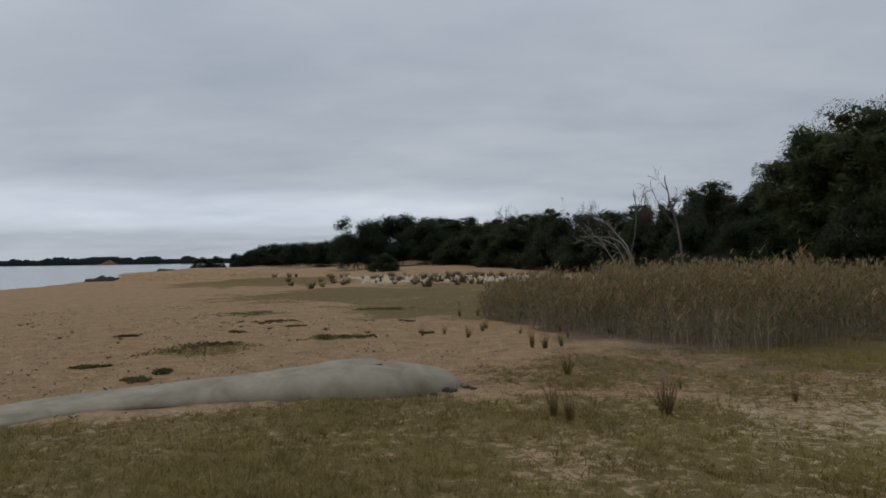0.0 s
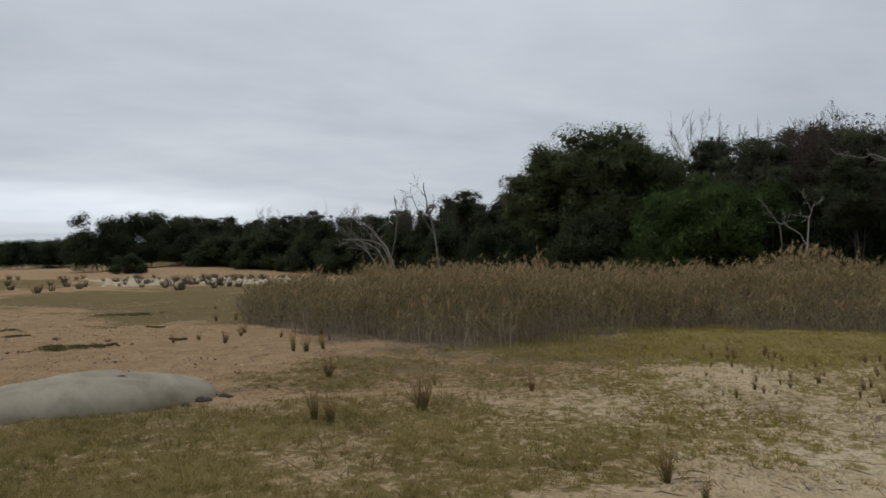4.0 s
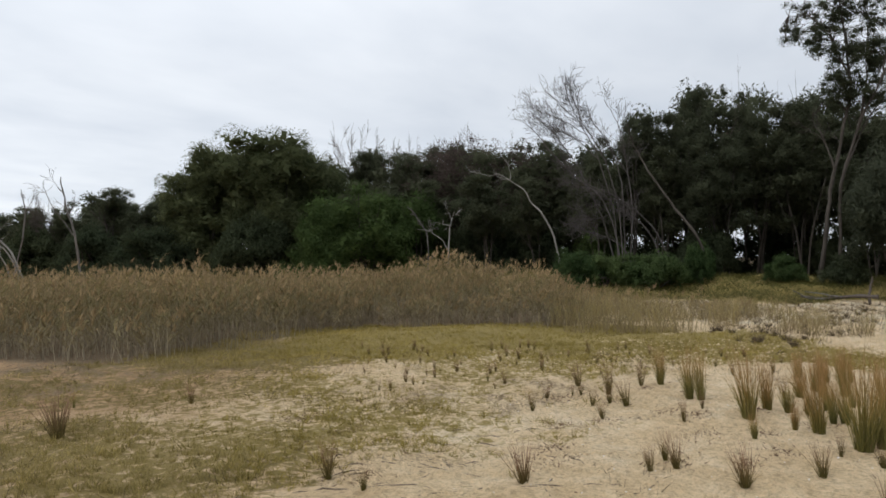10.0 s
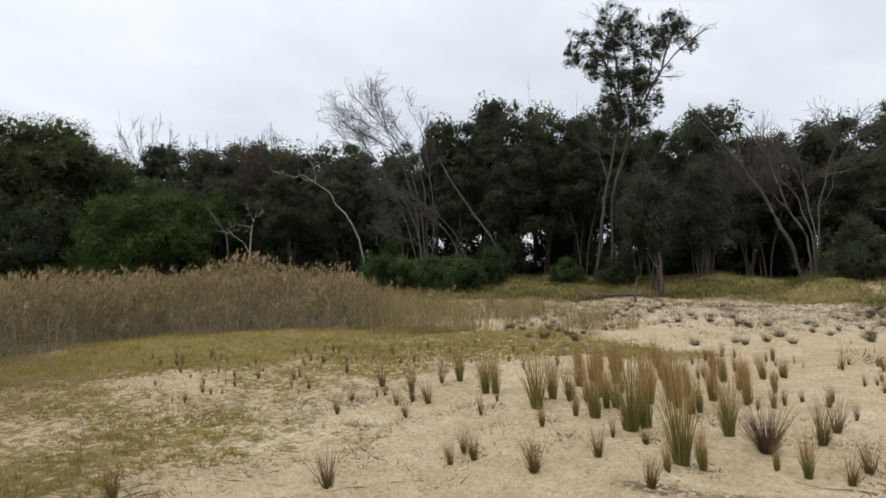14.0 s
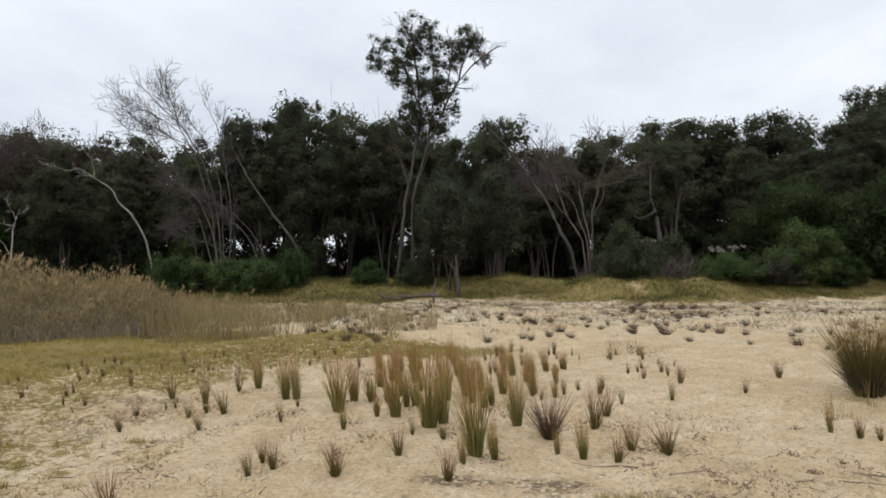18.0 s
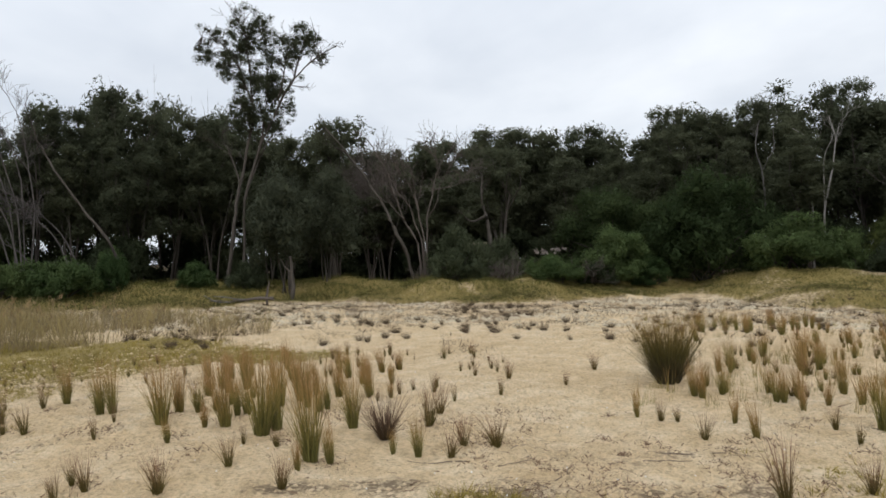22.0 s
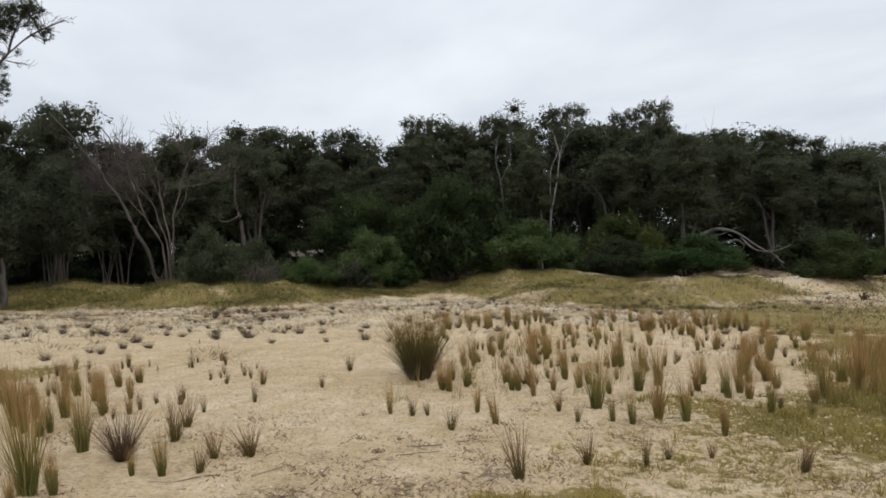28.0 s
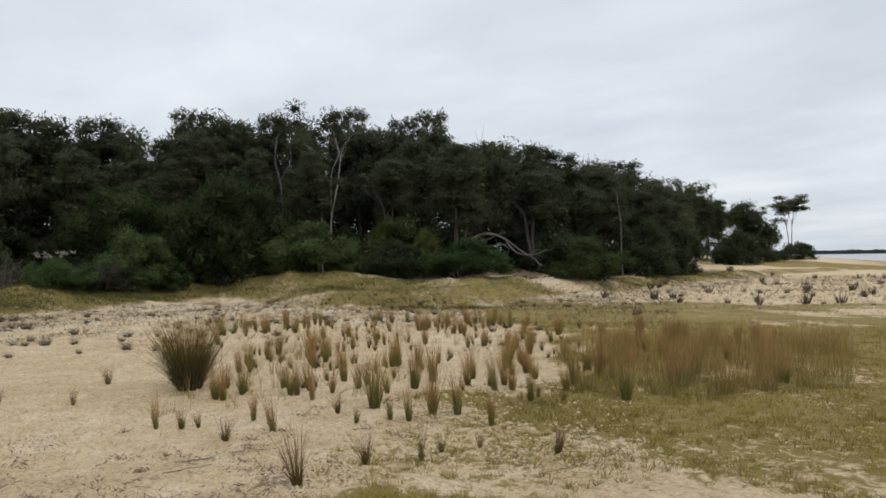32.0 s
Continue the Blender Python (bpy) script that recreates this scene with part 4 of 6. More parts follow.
# further rows, which close the wood behind its edge; they stay below the skyline of the front
line = sorted((math.degrees(math.atan2(-x, y)), (z - EYE) / math.hypot(x, y)) for kind, x, y, z, w in SKY_a + SKY_b + SKY_c + SKY_d + SKY_e if kind not in ("dead", "airy", "umbrella"))
LINE_AZ, LINE_UP = [p[0] for p in line], [p[1] for p in line]
fill = random.Random(8)
for kind, back, share in (("banksia", 4.5, 0.86), ("fill", 10.0, 0.90), ("fill", 17.0, 0.94), ("fill", 25.0, 0.62)):
    az = 3.0
    while az > -153:
        d = float(np.interp(az, FOOT_AZ, FOOT_D)) + 8 + back + fill.uniform(-1.5, 1.5)
        x, y = polar(az, d)
        z = EYE + float(np.interp(az, LINE_AZ, LINE_UP)) * d * share * fill.uniform(0.86, 1.02)
        plant(kind, x, y, max(z - top(x, y), 3.0), fill.uniform(4.2, 5.6))
        az -= math.degrees(fill.uniform(3.2, 4.4) / d)
az = 3.0
while az > -150:
    d = float(np.interp(az, FOOT_AZ, FOOT_D)) + 14 + fill.uniform(0, 9)
    plant("scrub", *polar(az, d), fill.uniform(2.4, 4.2), fill.uniform(4.5, 6.5), 3)
    az -= math.degrees(fill.uniform(2.0, 3.0) / d)


# scrub that closes the low gaps beside the shelter
for k in range(12):
    plant("scrub", *polar(-84 - 2.6 * k, 57 + 3 * (k % 2)), fill.uniform(4.0, 5.5), fill.uniform(4.5, 6.0), 3)


# ---- single trees that stand out along the wood's edge: lines of (across, height) from their foot ----
BARE = (31.87, 16.7, [
    [(-0.00, 0.00), (-0.29, 3.54), (-1.07, 5.16), (-2.12, 5.97), (-3.18, 7.05), (-3.93, 8.04), (-4.77, 8.97)],
    [(-0.08, 0.00), (-0.33, 4.54), (-1.05, 6.93), (-1.76, 8.41), (-2.40, 9.74), (-2.75, 10.97)],
    [(0.11, 0.00), (-0.04, 4.53), (-0.65, 6.82), (-1.59, 8.57), (-2.65, 9.50), (-3.81, 10.72)],
    [(-0.11, 0.00), (-0.93, 4.06), (-1.79, 5.95), (-2.59, 7.44), (-3.67, 8.72), (-4.68, 9.84)],
    [(0.16, 0.00), (0.30, 4.52), (-0.17, 6.96), (-1.02, 8.70), (-1.74, 9.51)],
    [(0.39, 0.00), (0.59, 4.68), (0.38, 6.76), (-0.14, 8.97), (-0.76, 10.11)],
    [(1.01, 0.00), (-0.07, 2.62), (-1.18, 3.14), (-2.15, 3.33)],
    [(2.84, 0.00), (1.80, 3.08), (0.74, 4.34), (-0.35, 5.04), (-1.79, 5.70)],
    [(2.39, 0.00), (1.34, 3.41), (0.35, 4.19), (-1.00, 4.40)],
    [(-1.60, 8.23), (-2.41, 8.80), (-3.40, 9.39), (-4.42, 9.73)],
    [(-1.76, 8.41), (-2.15, 9.55), (-2.47, 10.43)],
    [(-1.05, 6.93), (-2.09, 8.01), (-3.00, 8.50), (-4.09, 8.92)],
    [(-0.65, 6.82), (-1.44, 7.79), (-2.34, 8.11), (-3.34, 8.18)],
    [(-0.33, 4.54), (-1.31, 5.42), (-2.37, 5.64)],
    [(0.30, 4.52), (-0.85, 3.89), (-1.82, 3.92)],
])
LEANING_STEM = (33.09, 12.44, [
    [(-0.00, 0.00), (-0.83, 3.09), (-1.97, 4.56), (-3.00, 6.23), (-3.75, 7.59), (-3.97, 8.60)],
])
CURVED = (29.13, 18.46, [
    [(-0.00, 0.00), (-0.34, 3.04), (-0.96, 4.04), (-1.44, 4.55), (-1.92, 5.39), (-2.57, 5.83), (-3.23, 6.19)],
    [(-2.57, 5.83), (-2.63, 6.42)],
    [(-3.23, 6.19), (-3.56, 6.03), (-4.06, 6.22)],
])
FORKED = (24.57, 22.03, [
    [(0.00, 0.00), (0.08, 3.16), (0.15, 3.72), (0.28, 4.17)],
    [(-0.05, 2.33), (-0.41, 2.86), (-0.96, 3.25), (-1.55, 3.32)],
    [(0.13, 3.44), (-0.23, 3.53)],
    [(0.16, 3.79), (-0.06, 4.17)],
])
FORKED_B = (24.37, 23.32, [
    [(-0.00, 0.00), (0.01, 3.14), (-0.32, 3.79), (-0.96, 4.48)],
    [(0.01, 3.14), (0.18, 3.35)],
])
LEANING_WHITE = (11.74, 40.36, [
    [(-0.00, 0.00), (-0.64, 2.25), (-1.22, 3.07), (-2.00, 3.80), (-3.01, 4.48)],
    [(-0.54, 0.00), (-1.16, 2.33), (-2.18, 2.82)],
    [(-1.02, 0.00), (-1.83, 2.34), (-2.79, 2.68)],
    [(-0.19, 0.00), (-0.87, 2.57), (-1.82, 2.96), (-3.52, 3.00)],
])
SLENDER = (15.29, 42.37, [
    [(-0.00, 0.00), (-0.42, 3.20), (-0.86, 4.63), (-1.11, 5.93), (-1.26, 6.80)],
    [(-0.49, 3.33), (-1.14, 4.13), (-1.74, 5.26), (-2.17, 6.25)],
    [(-0.86, 4.63), (-0.51, 5.39)],
    [(-1.11, 5.93), (-1.47, 6.34)],
])
SLENDER_B = (12.34, 46.07, [
    [(0.00, 0.00), (0.71, 3.36), (0.80, 5.30), (0.62, 6.19)],
    [(0.79, 4.74), (1.15, 5.56)],
])
LEAN_TRUNK = (34.99, -1.2, [
    [(-0.00, 0.00), (-0.44, 2.46), (-1.23, 3.86), (-2.00, 5.42), (-2.61, 6.43), (-3.52, 7.51), (-4.55, 8.72)],
    [(-2.61, 6.43), (-2.58, 7.12), (-2.76, 7.80)],
    [(-3.52, 7.51), (-4.11, 7.73)],
])
MULTI = (34.51, -1.54, [
    [(-0.00, 0.00), (-0.15, 2.79), (-0.86, 3.93), (-1.37, 5.22), (-1.74, 6.42), (-2.32, 7.51), (-2.85, 8.22)],
    [(0.08, 0.00), (0.02, 2.97), (-0.38, 4.02), (-0.90, 5.06), (-1.48, 5.82), (-2.32, 6.57)],
    [(0.16, 0.00), (0.11, 2.97), (-0.10, 4.37), (-0.38, 5.42), (-0.44, 6.47), (-0.11, 7.01)],
    [(0.29, 0.00), (0.21, 2.97), (0.35, 4.02), (0.65, 5.44), (0.87, 6.52), (1.38, 7.25), (1.84, 7.67)],
    [(0.35, 4.02), (0.74, 4.47), (1.12, 5.99), (1.92, 7.28)],
    [(-0.10, 4.37), (-0.76, 5.93), (-1.26, 6.52)],
    [(0.65, 5.44), (1.53, 5.55), (2.21, 5.84)],
    [(-0.86, 3.93), (-1.56, 4.70), (-2.03, 5.03)],
    [(0.87, 6.52), (0.63, 7.22)],
])
DARK_TRUNK = (36.57, -5.57, [
    [(-0.00, 0.00), (-0.22, 3.23), (-0.40, 4.20), (-0.67, 4.98), (-0.61, 6.53)],
    [(-0.40, 4.20), (-1.23, 3.81), (-1.78, 4.39)],
])
PALE = (31.99, -27.19, [
    [(0.00, 0.00), (0.07, 4.25), (0.17, 6.13), (0.33, 7.46), (0.13, 8.36)],
    [(0.17, 0.00), (0.22, 4.35), (0.78, 5.66), (1.33, 6.74), (1.81, 7.81), (2.00, 8.90)],
    [(0.44, 4.79), (1.14, 5.86), (1.97, 7.25), (1.83, 8.58)],
    [(0.17, 6.13), (-0.58, 7.06), (-0.99, 8.20)],
])
PALE_B = (35.34, -23.59, [
    [(0.00, 0.00), (0.04, 4.32), (0.54, 6.38), (0.70, 7.98), (0.37, 9.38)],
    [(-0.50, 0.00), (-0.53, 4.45), (-0.84, 5.96), (-0.32, 6.87), (-0.57, 8.27), (-1.43, 8.88)],
    [(0.04, 4.43), (0.05, 7.09), (0.58, 8.45)],
    [(0.70, 7.98), (0.93, 9.12)],
])
PALE_C = (36.58, -20.87, [
    [(-0.00, 0.00), (0.09, 4.83), (0.03, 6.67), (-0.35, 8.07), (-0.10, 9.45)],
    [(0.03, 6.67), (0.68, 7.81), (0.58, 8.97)],
])
ARCS = (23.85, -26.96, [
    [(-1.93, 2.67), (-1.50, 2.97), (-0.90, 3.06), (-0.23, 2.85), (0.58, 2.18), (1.53, 1.63), (1.81, 1.32)],
    [(-1.05, 2.22), (-0.61, 2.43), (-0.16, 2.49), (0.10, 2.25), (-0.09, 1.84), (-0.47, 1.32)],
    [(-0.07, 2.61), (0.54, 1.97), (1.29, 1.85), (2.14, 2.20)],
    [(1.04, 2.67), (1.22, 2.04), (1.34, 1.77)],
    [(-1.76, 2.53), (-1.07, 2.74), (-0.56, 2.94)],
])
BROKEN = (23.11, -36.91, [
    [(-0.00, 0.00), (-0.09, 4.27), (-0.24, 5.09), (-0.36, 5.86)],
    [(-0.13, 4.07), (-0.53, 4.20)],
])
TALL = (34.98, 8.37, [
    [(0.00, 0.00), (0.41, 3.88), (0.74, 5.82), (1.24, 8.15), (1.51, 9.70), (1.32, 11.44)],
    [(0.82, 0.00), (0.98, 5.15), (1.81, 8.11), (2.74, 9.83), (3.51, 11.38), (4.64, 12.53), (5.62, 13.12)],
    [(1.51, 9.70), (0.78, 11.78), (0.11, 12.86), (-1.00, 13.12)],
    [(1.81, 8.11), (2.11, 9.94), (2.27, 11.64), (1.90, 13.68)],
    [(2.74, 9.83), (2.93, 11.57), (3.22, 13.10)],
    [(3.51, 11.38), (3.87, 12.89), (4.41, 13.96)],
    [(1.32, 11.44), (1.21, 12.89), (0.96, 14.07)],
    [(0.98, 5.15), (1.66, 7.12), (2.49, 8.63)],
    [(0.74, 5.82), (0.16, 7.35), (-0.10, 8.38)],
])
TALL_CLUMPS = [(-0.59, 12.63, 0.84), (0.12, 13.14, 0.75), (0.95, 13.63, 0.90), (1.91, 13.81, 0.84), (0.52, 12.23, 0.90), (1.62, 12.55, 0.84), (3.09, 12.96, 0.90), (3.89, 13.58, 0.84), (4.53, 13.31, 0.60), (2.81, 12.00, 0.78), (1.32, 11.28, 1.08), (2.26, 11.05, 0.96), (1.04, 10.30, 1.02), (1.98, 9.94, 1.08), (2.87, 10.71, 0.72), (1.69, 9.10, 0.84), (3.30, 9.83, 0.48), (2.49, 8.90, 0.60), (-1.09, 12.59, 0.39), (4.98, 12.42, 0.30), (0.88, 9.31, 0.72)]


def line_tree(name, label, spec, thick, material, twigs=0, twig_len=1.6, seed=1, category="dead tree", clumps=None, twig_spec="dead", upto=0.0, fine=0.008):
    """A tree drawn by its main limbs, which sway a little in depth too, with finer twigs grown from their upper halves."""
    rng = np.random.default_rng(seed)
    bx, by, lines = spec
    root = thing(name, label, category, "trees of the coastal wood")
    root.location = (bx, by, top(bx, by))
    right = np.array([by, -bx, 0]) / math.hypot(bx, by)
    deep = np.array([bx, by, 0]) / math.hypot(bx, by)
    z0 = top(bx, by)
    twig_pieces, limb_points, hold = [], np.zeros((0, 3)), dict(SPECS[twig_spec], levels=3, split=(4, 4, 3), thin=fine)
    hold["from"] = (0.2, 0.2)
    for k, line in enumerate(lines):
        p = np.array(line)
        s = np.linspace(0, len(p) - 1, 4 * (len(p) - 1) + 1)
        u, z = np.interp(s, np.arange(len(p)), p[:, 0]), np.interp(s, np.arange(len(p)), np.where(p[:, 1] == 0, z0, p[:, 1]))
        soft = np.array([0.25, 0.5, 0.25])
        for _ in range(2):
            u[1:-1], z[1:-1] = np.convolve(u, soft, "valid"), np.convolve(z, soft, "valid")
        first = line[0][1] == 0.0
        if first:
            z[0] = z0 - 0.15
        w = np.cumsum(rng.normal(0, 0.08, len(s)))
        u[1:-1] = u[1:-1] + np.convolve(rng.normal(0, 0.07, len(s)), np.ones(3) / 3, "same")[1:-1]
        if k and not first:
            w += rng.normal(0, 0.15)
        pts = right[None] * u[:, None] + deep[None] * w[:, None] + np.array([[0, 0, 1.0]]) * (z - z0)[:, None]
        limb_points = np.concatenate([limb_points, pts])
        r0 = thick * (1.0 if k == 0 else 0.75 if first else 0.5)
        rad = np.linspace(r0, r0 * 0.35, len(s)) * (1 + 0.12 * rng.normal(0, 1, len(s)))
        part("trunk" if k == 0 else "limb", mesh_from("limb", *tube(pts, rad, 7), [material], flat=False), root)
        for q in range(twigs):
            i = int(rng.uniform(0.45, 1.0) * (len(s) - 1))
            d = unit(pts[min(i + 1, len(s) - 1)] - pts[max(i - 1, 0)])
            d = unit(d + rng.normal(0, 0.35, 3) + np.array([0, 0, upto]))
            out = []
            grow(rng, pts[i], d, twig_len * rng.uniform(0.6, 1.2), rad[i] * 0.5, 1, hold, out, [])
            twig_pieces += out
    if clumps:
        cs, rs = [], []
        for u, z, r in clumps:
            for q in range(18):
                o = rng.normal(0, 0.52 * r, 3)
                cs.append(right * u + np.array([0, 0, z - z0]) + o)
                rs.append(r * rng.uniform(0.2, 0.4))
                # a thin branch from the nearest limb to each spray
                near = limb_points[np.argmin(np.linalg.norm(limb_points - cs[-1] + [0, 0, 0.5], axis=1))]
                mid = (near + cs[-1]) / 2 + rng.normal(0, 0.08, 3)
                twig_pieces.append(tube([near, mid, cs[-1]], [0.022, 0.014, 0.007], 3))
        part("crown", leaf_mesh("crown", foliage(rng, np.array(cs), np.array(rs), 150, 0.024, 0.8, 1.9, core=0.3, ragged=0.42), M_BANKSIA), root)
    if twig_pieces:
        tagged(part("fine_branching", mesh_from("fine_branching", *join(twig_pieces), [material], flat=False), root), kind="stuff")
    return root


line_tree("leaning_dead_tree", "big leafless tree leaning out with silvery fans of twigs", BARE, 0.045, M_SILVER, 17, 0.9, 3, upto=0.03, fine=0.0065)
line_tree("thin_leaning_tree", "long thin grey stem leaning out of the wood", LEANING_STEM, 0.075, M_BARK, 1, 1.0, 14)
line_tree("curved_dead_trunk", "bare pale trunk curving up from the reeds", CURVED, 0.058, M_PALE, 1, 0.7, 4)
line_tree("forked_dead_sapling", "small pale forked dead tree", FORKED, 0.048, M_PALE, 1, 0.45, 5)
line_tree("forked_dead_sapling", "thin grey dead sapling beside the reeds", FORKED_B, 0.035, M_DEAD, 2, 0.45, 15)
line_tree("leaning_white_snag", "white dead trunk leaning over grey branches", LEANING_WHITE, 0.07, M_PALE, 3, 1.2, 6)
line_tree("slender_dead_tree", "slender pale dead tree with few branches", SLENDER, 0.08, M_DEAD, 1, 0.8, 7, upto=0.3)
line_tree("slender_dead_tree", "slender pale dead tree with few branches", SLENDER_B, 0.06, M_DEAD, 1, 0.8, 17, upto=0.3)
line_tree("leaning_banksia_trunk", "long grey trunk leaning out of the wood", LEAN_TRUNK, 0.10, M_BARK, 1, 1.2, 8, "tree")
line_tree("many_stemmed_dead_tree", "many-stemmed bare grey tree with twisted limbs", MULTI, 0.062, M_TWIG, 7, 1.1, 9, upto=0.25)
line_tree("dark_curved_trunk", "dark curving trunk at the edge of the wood", DARK_TRUNK, 0.14, M_BARK, 1, 1.0, 18, "tree")
line_tree("pale_stemmed_tree", "tall tree with pale twisting stems", PALE, 0.07, M_DEAD, 1, 1.0, 10, "tree")
line_tree("pale_stemmed_tree", "tall tree with pale twisting stems", PALE_B, 0.065, M_PALE, 1, 1.0, 11, "tree")
line_tree("pale_stemmed_tree", "tall tree with pale twisting stems", PALE_C, 0.055, M_DEAD, 1, 1.0, 19, "tree")
line_tree("broken_snag", "short bleached broken snag among shrubs", BROKEN, 0.045, M_DEAD, 0, 1.0, 20)
line_tree("fallen_arched_trunk", "fallen dead trunk with arching bleached branches", ARCS, 0.09, M_DEAD, 1, 0.6, 12)
line_tree("tall_banksia", "tallest banksia, open crown on two grey stems above the wood", TALL, 0.10, M_BARK, 3, 1.1, 13, "tree", TALL_CLUMPS, upto=0.2)


# ---- the reed bed ----
def ribbons(rng, base, way, length, width, bend, segs=2, taper=0.7):
    """Blades from their roots: flat tapering ribbons that bend over. Arrays of n."""
    n = len(base)
    side = np.cross(way, rng.normal(0, 1, (n, 3)))
    side /= np.linalg.norm(side, axis=1, keepdims=True) + 1e-9
    vs = []
    for k in range(segs + 1):
        s = k / segs
        p = base + way * (length * s)[:, None] + bend * (s * s)[:, None] if np.ndim(s) else base + way * (length * s)[:, None] + bend * (s * s)
        w = width * (1 - s) ** taper if k < segs else width * 0.08
        vs += [p - side * w[:, None] / 2, p + side * w[:, None] / 2]
    v = np.stack(vs, 1).reshape(-1, 3)
    k0 = np.arange(n)[:, None] * (2 * segs + 2)
    f = np.concatenate([k0 + np.array([[2 * k, 2 * k + 1, 2 * k + 3, 2 * k + 2]]) for k in range(segs)], 0)
    return v, f


def build_reeds():
    rng = np.random.default_rng(31)
    az = rng.uniform(-72, -3, 95000)
    r = np.sqrt(rng.uniform(12.0 ** 2, 36.0 ** 2, 95000))
    x, y = -np.sin(np.radians(az)) * r, np.cos(np.radians(az)) * r
    dep = reed_depth(x, y)
    # thick at the near edge, thinner behind it, where only the tops show
    keep = rng.random(len(x)) < np.where(dep > 0, np.where(dep < 1.6, 0.30, np.where(dep < 4.0, 0.40, 0.24)), 0.0) * (1.0 - 0.75 * smooth(-56.5, -59.5, az) - 0.19 * smooth(-61, -65, az)) * (0.25 + 0.95 * smooth(0.36, 0.58, grainy(x, y, 0.8, 2, 61)))
    x, y, dep, az = x[keep], y[keep], dep[keep], az[keep]
    n = len(x)
    z = height(x, y)
    tall = (0.66 + 0.66 * smooth(-0.2, 2.6, dep) + 1.1 * (grainy(x, y, 1.2, 3, 9) - 0.5)) * rng.uniform(0.55, 1.14, n) * np.where(rng.random(n) < 0.05, 1.18, 1.0) * (1 - 0.42 * smooth(-54, -62, az))
    # taller on the bank behind
    tall = tall + 0.7 * np.exp(-((az + 47) / 3.2) ** 2) * smooth(3.5, 6, dep)
    base = np.stack([x, y, z - 0.05], 1)
    way = np.stack([rng.normal(0, 0.10, n), rng.normal(0, 0.10, n), np.ones(n)], 1)
    stems = ribbons(rng, base, way, tall, np.full(n, 0.018), np.stack([rng.normal(0, 0.10, n), rng.normal(0, 0.10, n), np.zeros(n)], 1))
    lv = []
    for k in range(7):
        s = rng.uniform(0.28, 0.98, n)
        b = base + way * (tall * s)[:, None]
        a = rng.uniform(0, 2 * np.pi, n)
        w2 = np.stack([np.cos(a) * 0.36, np.sin(a) * 0.36, np.full(n, 0.93)], 1)
        ln = rng.uniform(0.16, 0.38, n)
        lv.append(ribbons(rng, b, w2, ln, np.full(n, 0.021), np.stack([np.cos(a) * 0.13, np.sin(a) * 0.13, -0.16 * np.ones(n)], 1)))
    has = rng.random(n) < np.where(dep > 0.7, 0.8, 0.25)
    pl = []
    pb = (base + way * (tall * 0.93)[:, None])[has]
    m = len(pb)
    droop = rng.normal(0, 0.05, (m, 3))
    for k in range(7):
        off = rng.normal(0, 0.02, (m, 3))
        w3 = np.stack([rng.normal(0.06, 0.22, m), rng.normal(0, 0.22, m), np.ones(m)], 1)
        pl.append(ribbons(rng, pb + off, w3, rng.uniform(0.07, 0.18, m), np.full(m, 0.024), droop + [0.03, 0, -0.03]))
    root = thing("reed_bed", "tall straw-brown reeds with feathery tops", "reeds", kind="stuff")
    part("stems", mesh_from("reed_stems", *stems, [M_STEM]), root)
    part("leaves", mesh_from("reed_leaves", *join(lv), [M_REED]), root)
    part("plumes", mesh_from("reed_plumes", *join(pl), [M_PLUME]), root)


build_reeds()


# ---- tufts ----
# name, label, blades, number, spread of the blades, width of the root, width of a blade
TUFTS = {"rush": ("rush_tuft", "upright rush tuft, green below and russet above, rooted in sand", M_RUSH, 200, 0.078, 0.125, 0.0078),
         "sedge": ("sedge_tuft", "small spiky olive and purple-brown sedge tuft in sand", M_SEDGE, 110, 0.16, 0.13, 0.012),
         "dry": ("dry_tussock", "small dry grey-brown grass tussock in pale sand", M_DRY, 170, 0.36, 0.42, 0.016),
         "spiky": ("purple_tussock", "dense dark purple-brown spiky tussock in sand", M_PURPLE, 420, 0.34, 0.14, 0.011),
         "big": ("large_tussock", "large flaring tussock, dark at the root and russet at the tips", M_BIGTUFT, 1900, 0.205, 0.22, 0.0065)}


def make_tuft(kind, seed):
    """A tuft one metre tall: many narrow blades from one root, leaning a little together."""
    rng = np.random.default_rng(seed)
    name, label, material, n, flare, root_w, width = TUFTS[kind]
    a, q = rng.uniform(0, 2 * np.pi, n), rng.random(n) ** 0.5
    base = np.stack([np.cos(a) * q * root_w / 2, np.sin(a) * q * root_w / 2, np.full(n, -0.04)], 1)
    lean = rng.normal(0, 0.05, 2) + np.array([-0.02, 0.07])
    way = np.stack([np.cos(a) * q * flare * 1.4 + rng.normal(lean[0], flare * 0.55, n), np.sin(a) * q * flare * 1.4 + rng.normal(lean[1], flare * 0.55, n), np.ones(n)], 1)
    length = (0.25 + 0.75 * rng.random(n) ** 1.15) * np.where(rng.random(n) < 0.04, 1.12, 1.0) / np.linalg.norm(way, axis=1)
    bend = rng.normal(0, 0.07, (n, 3)) + way * np.array([0.35, 0.35, 0]) + np.array([0, 0, -0.02])
    v, f = ribbons(rng, base, way, length, width * rng.uniform(0.7, 1.3, n), bend, 3, 0.55)
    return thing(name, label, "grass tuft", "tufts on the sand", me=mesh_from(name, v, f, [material]))


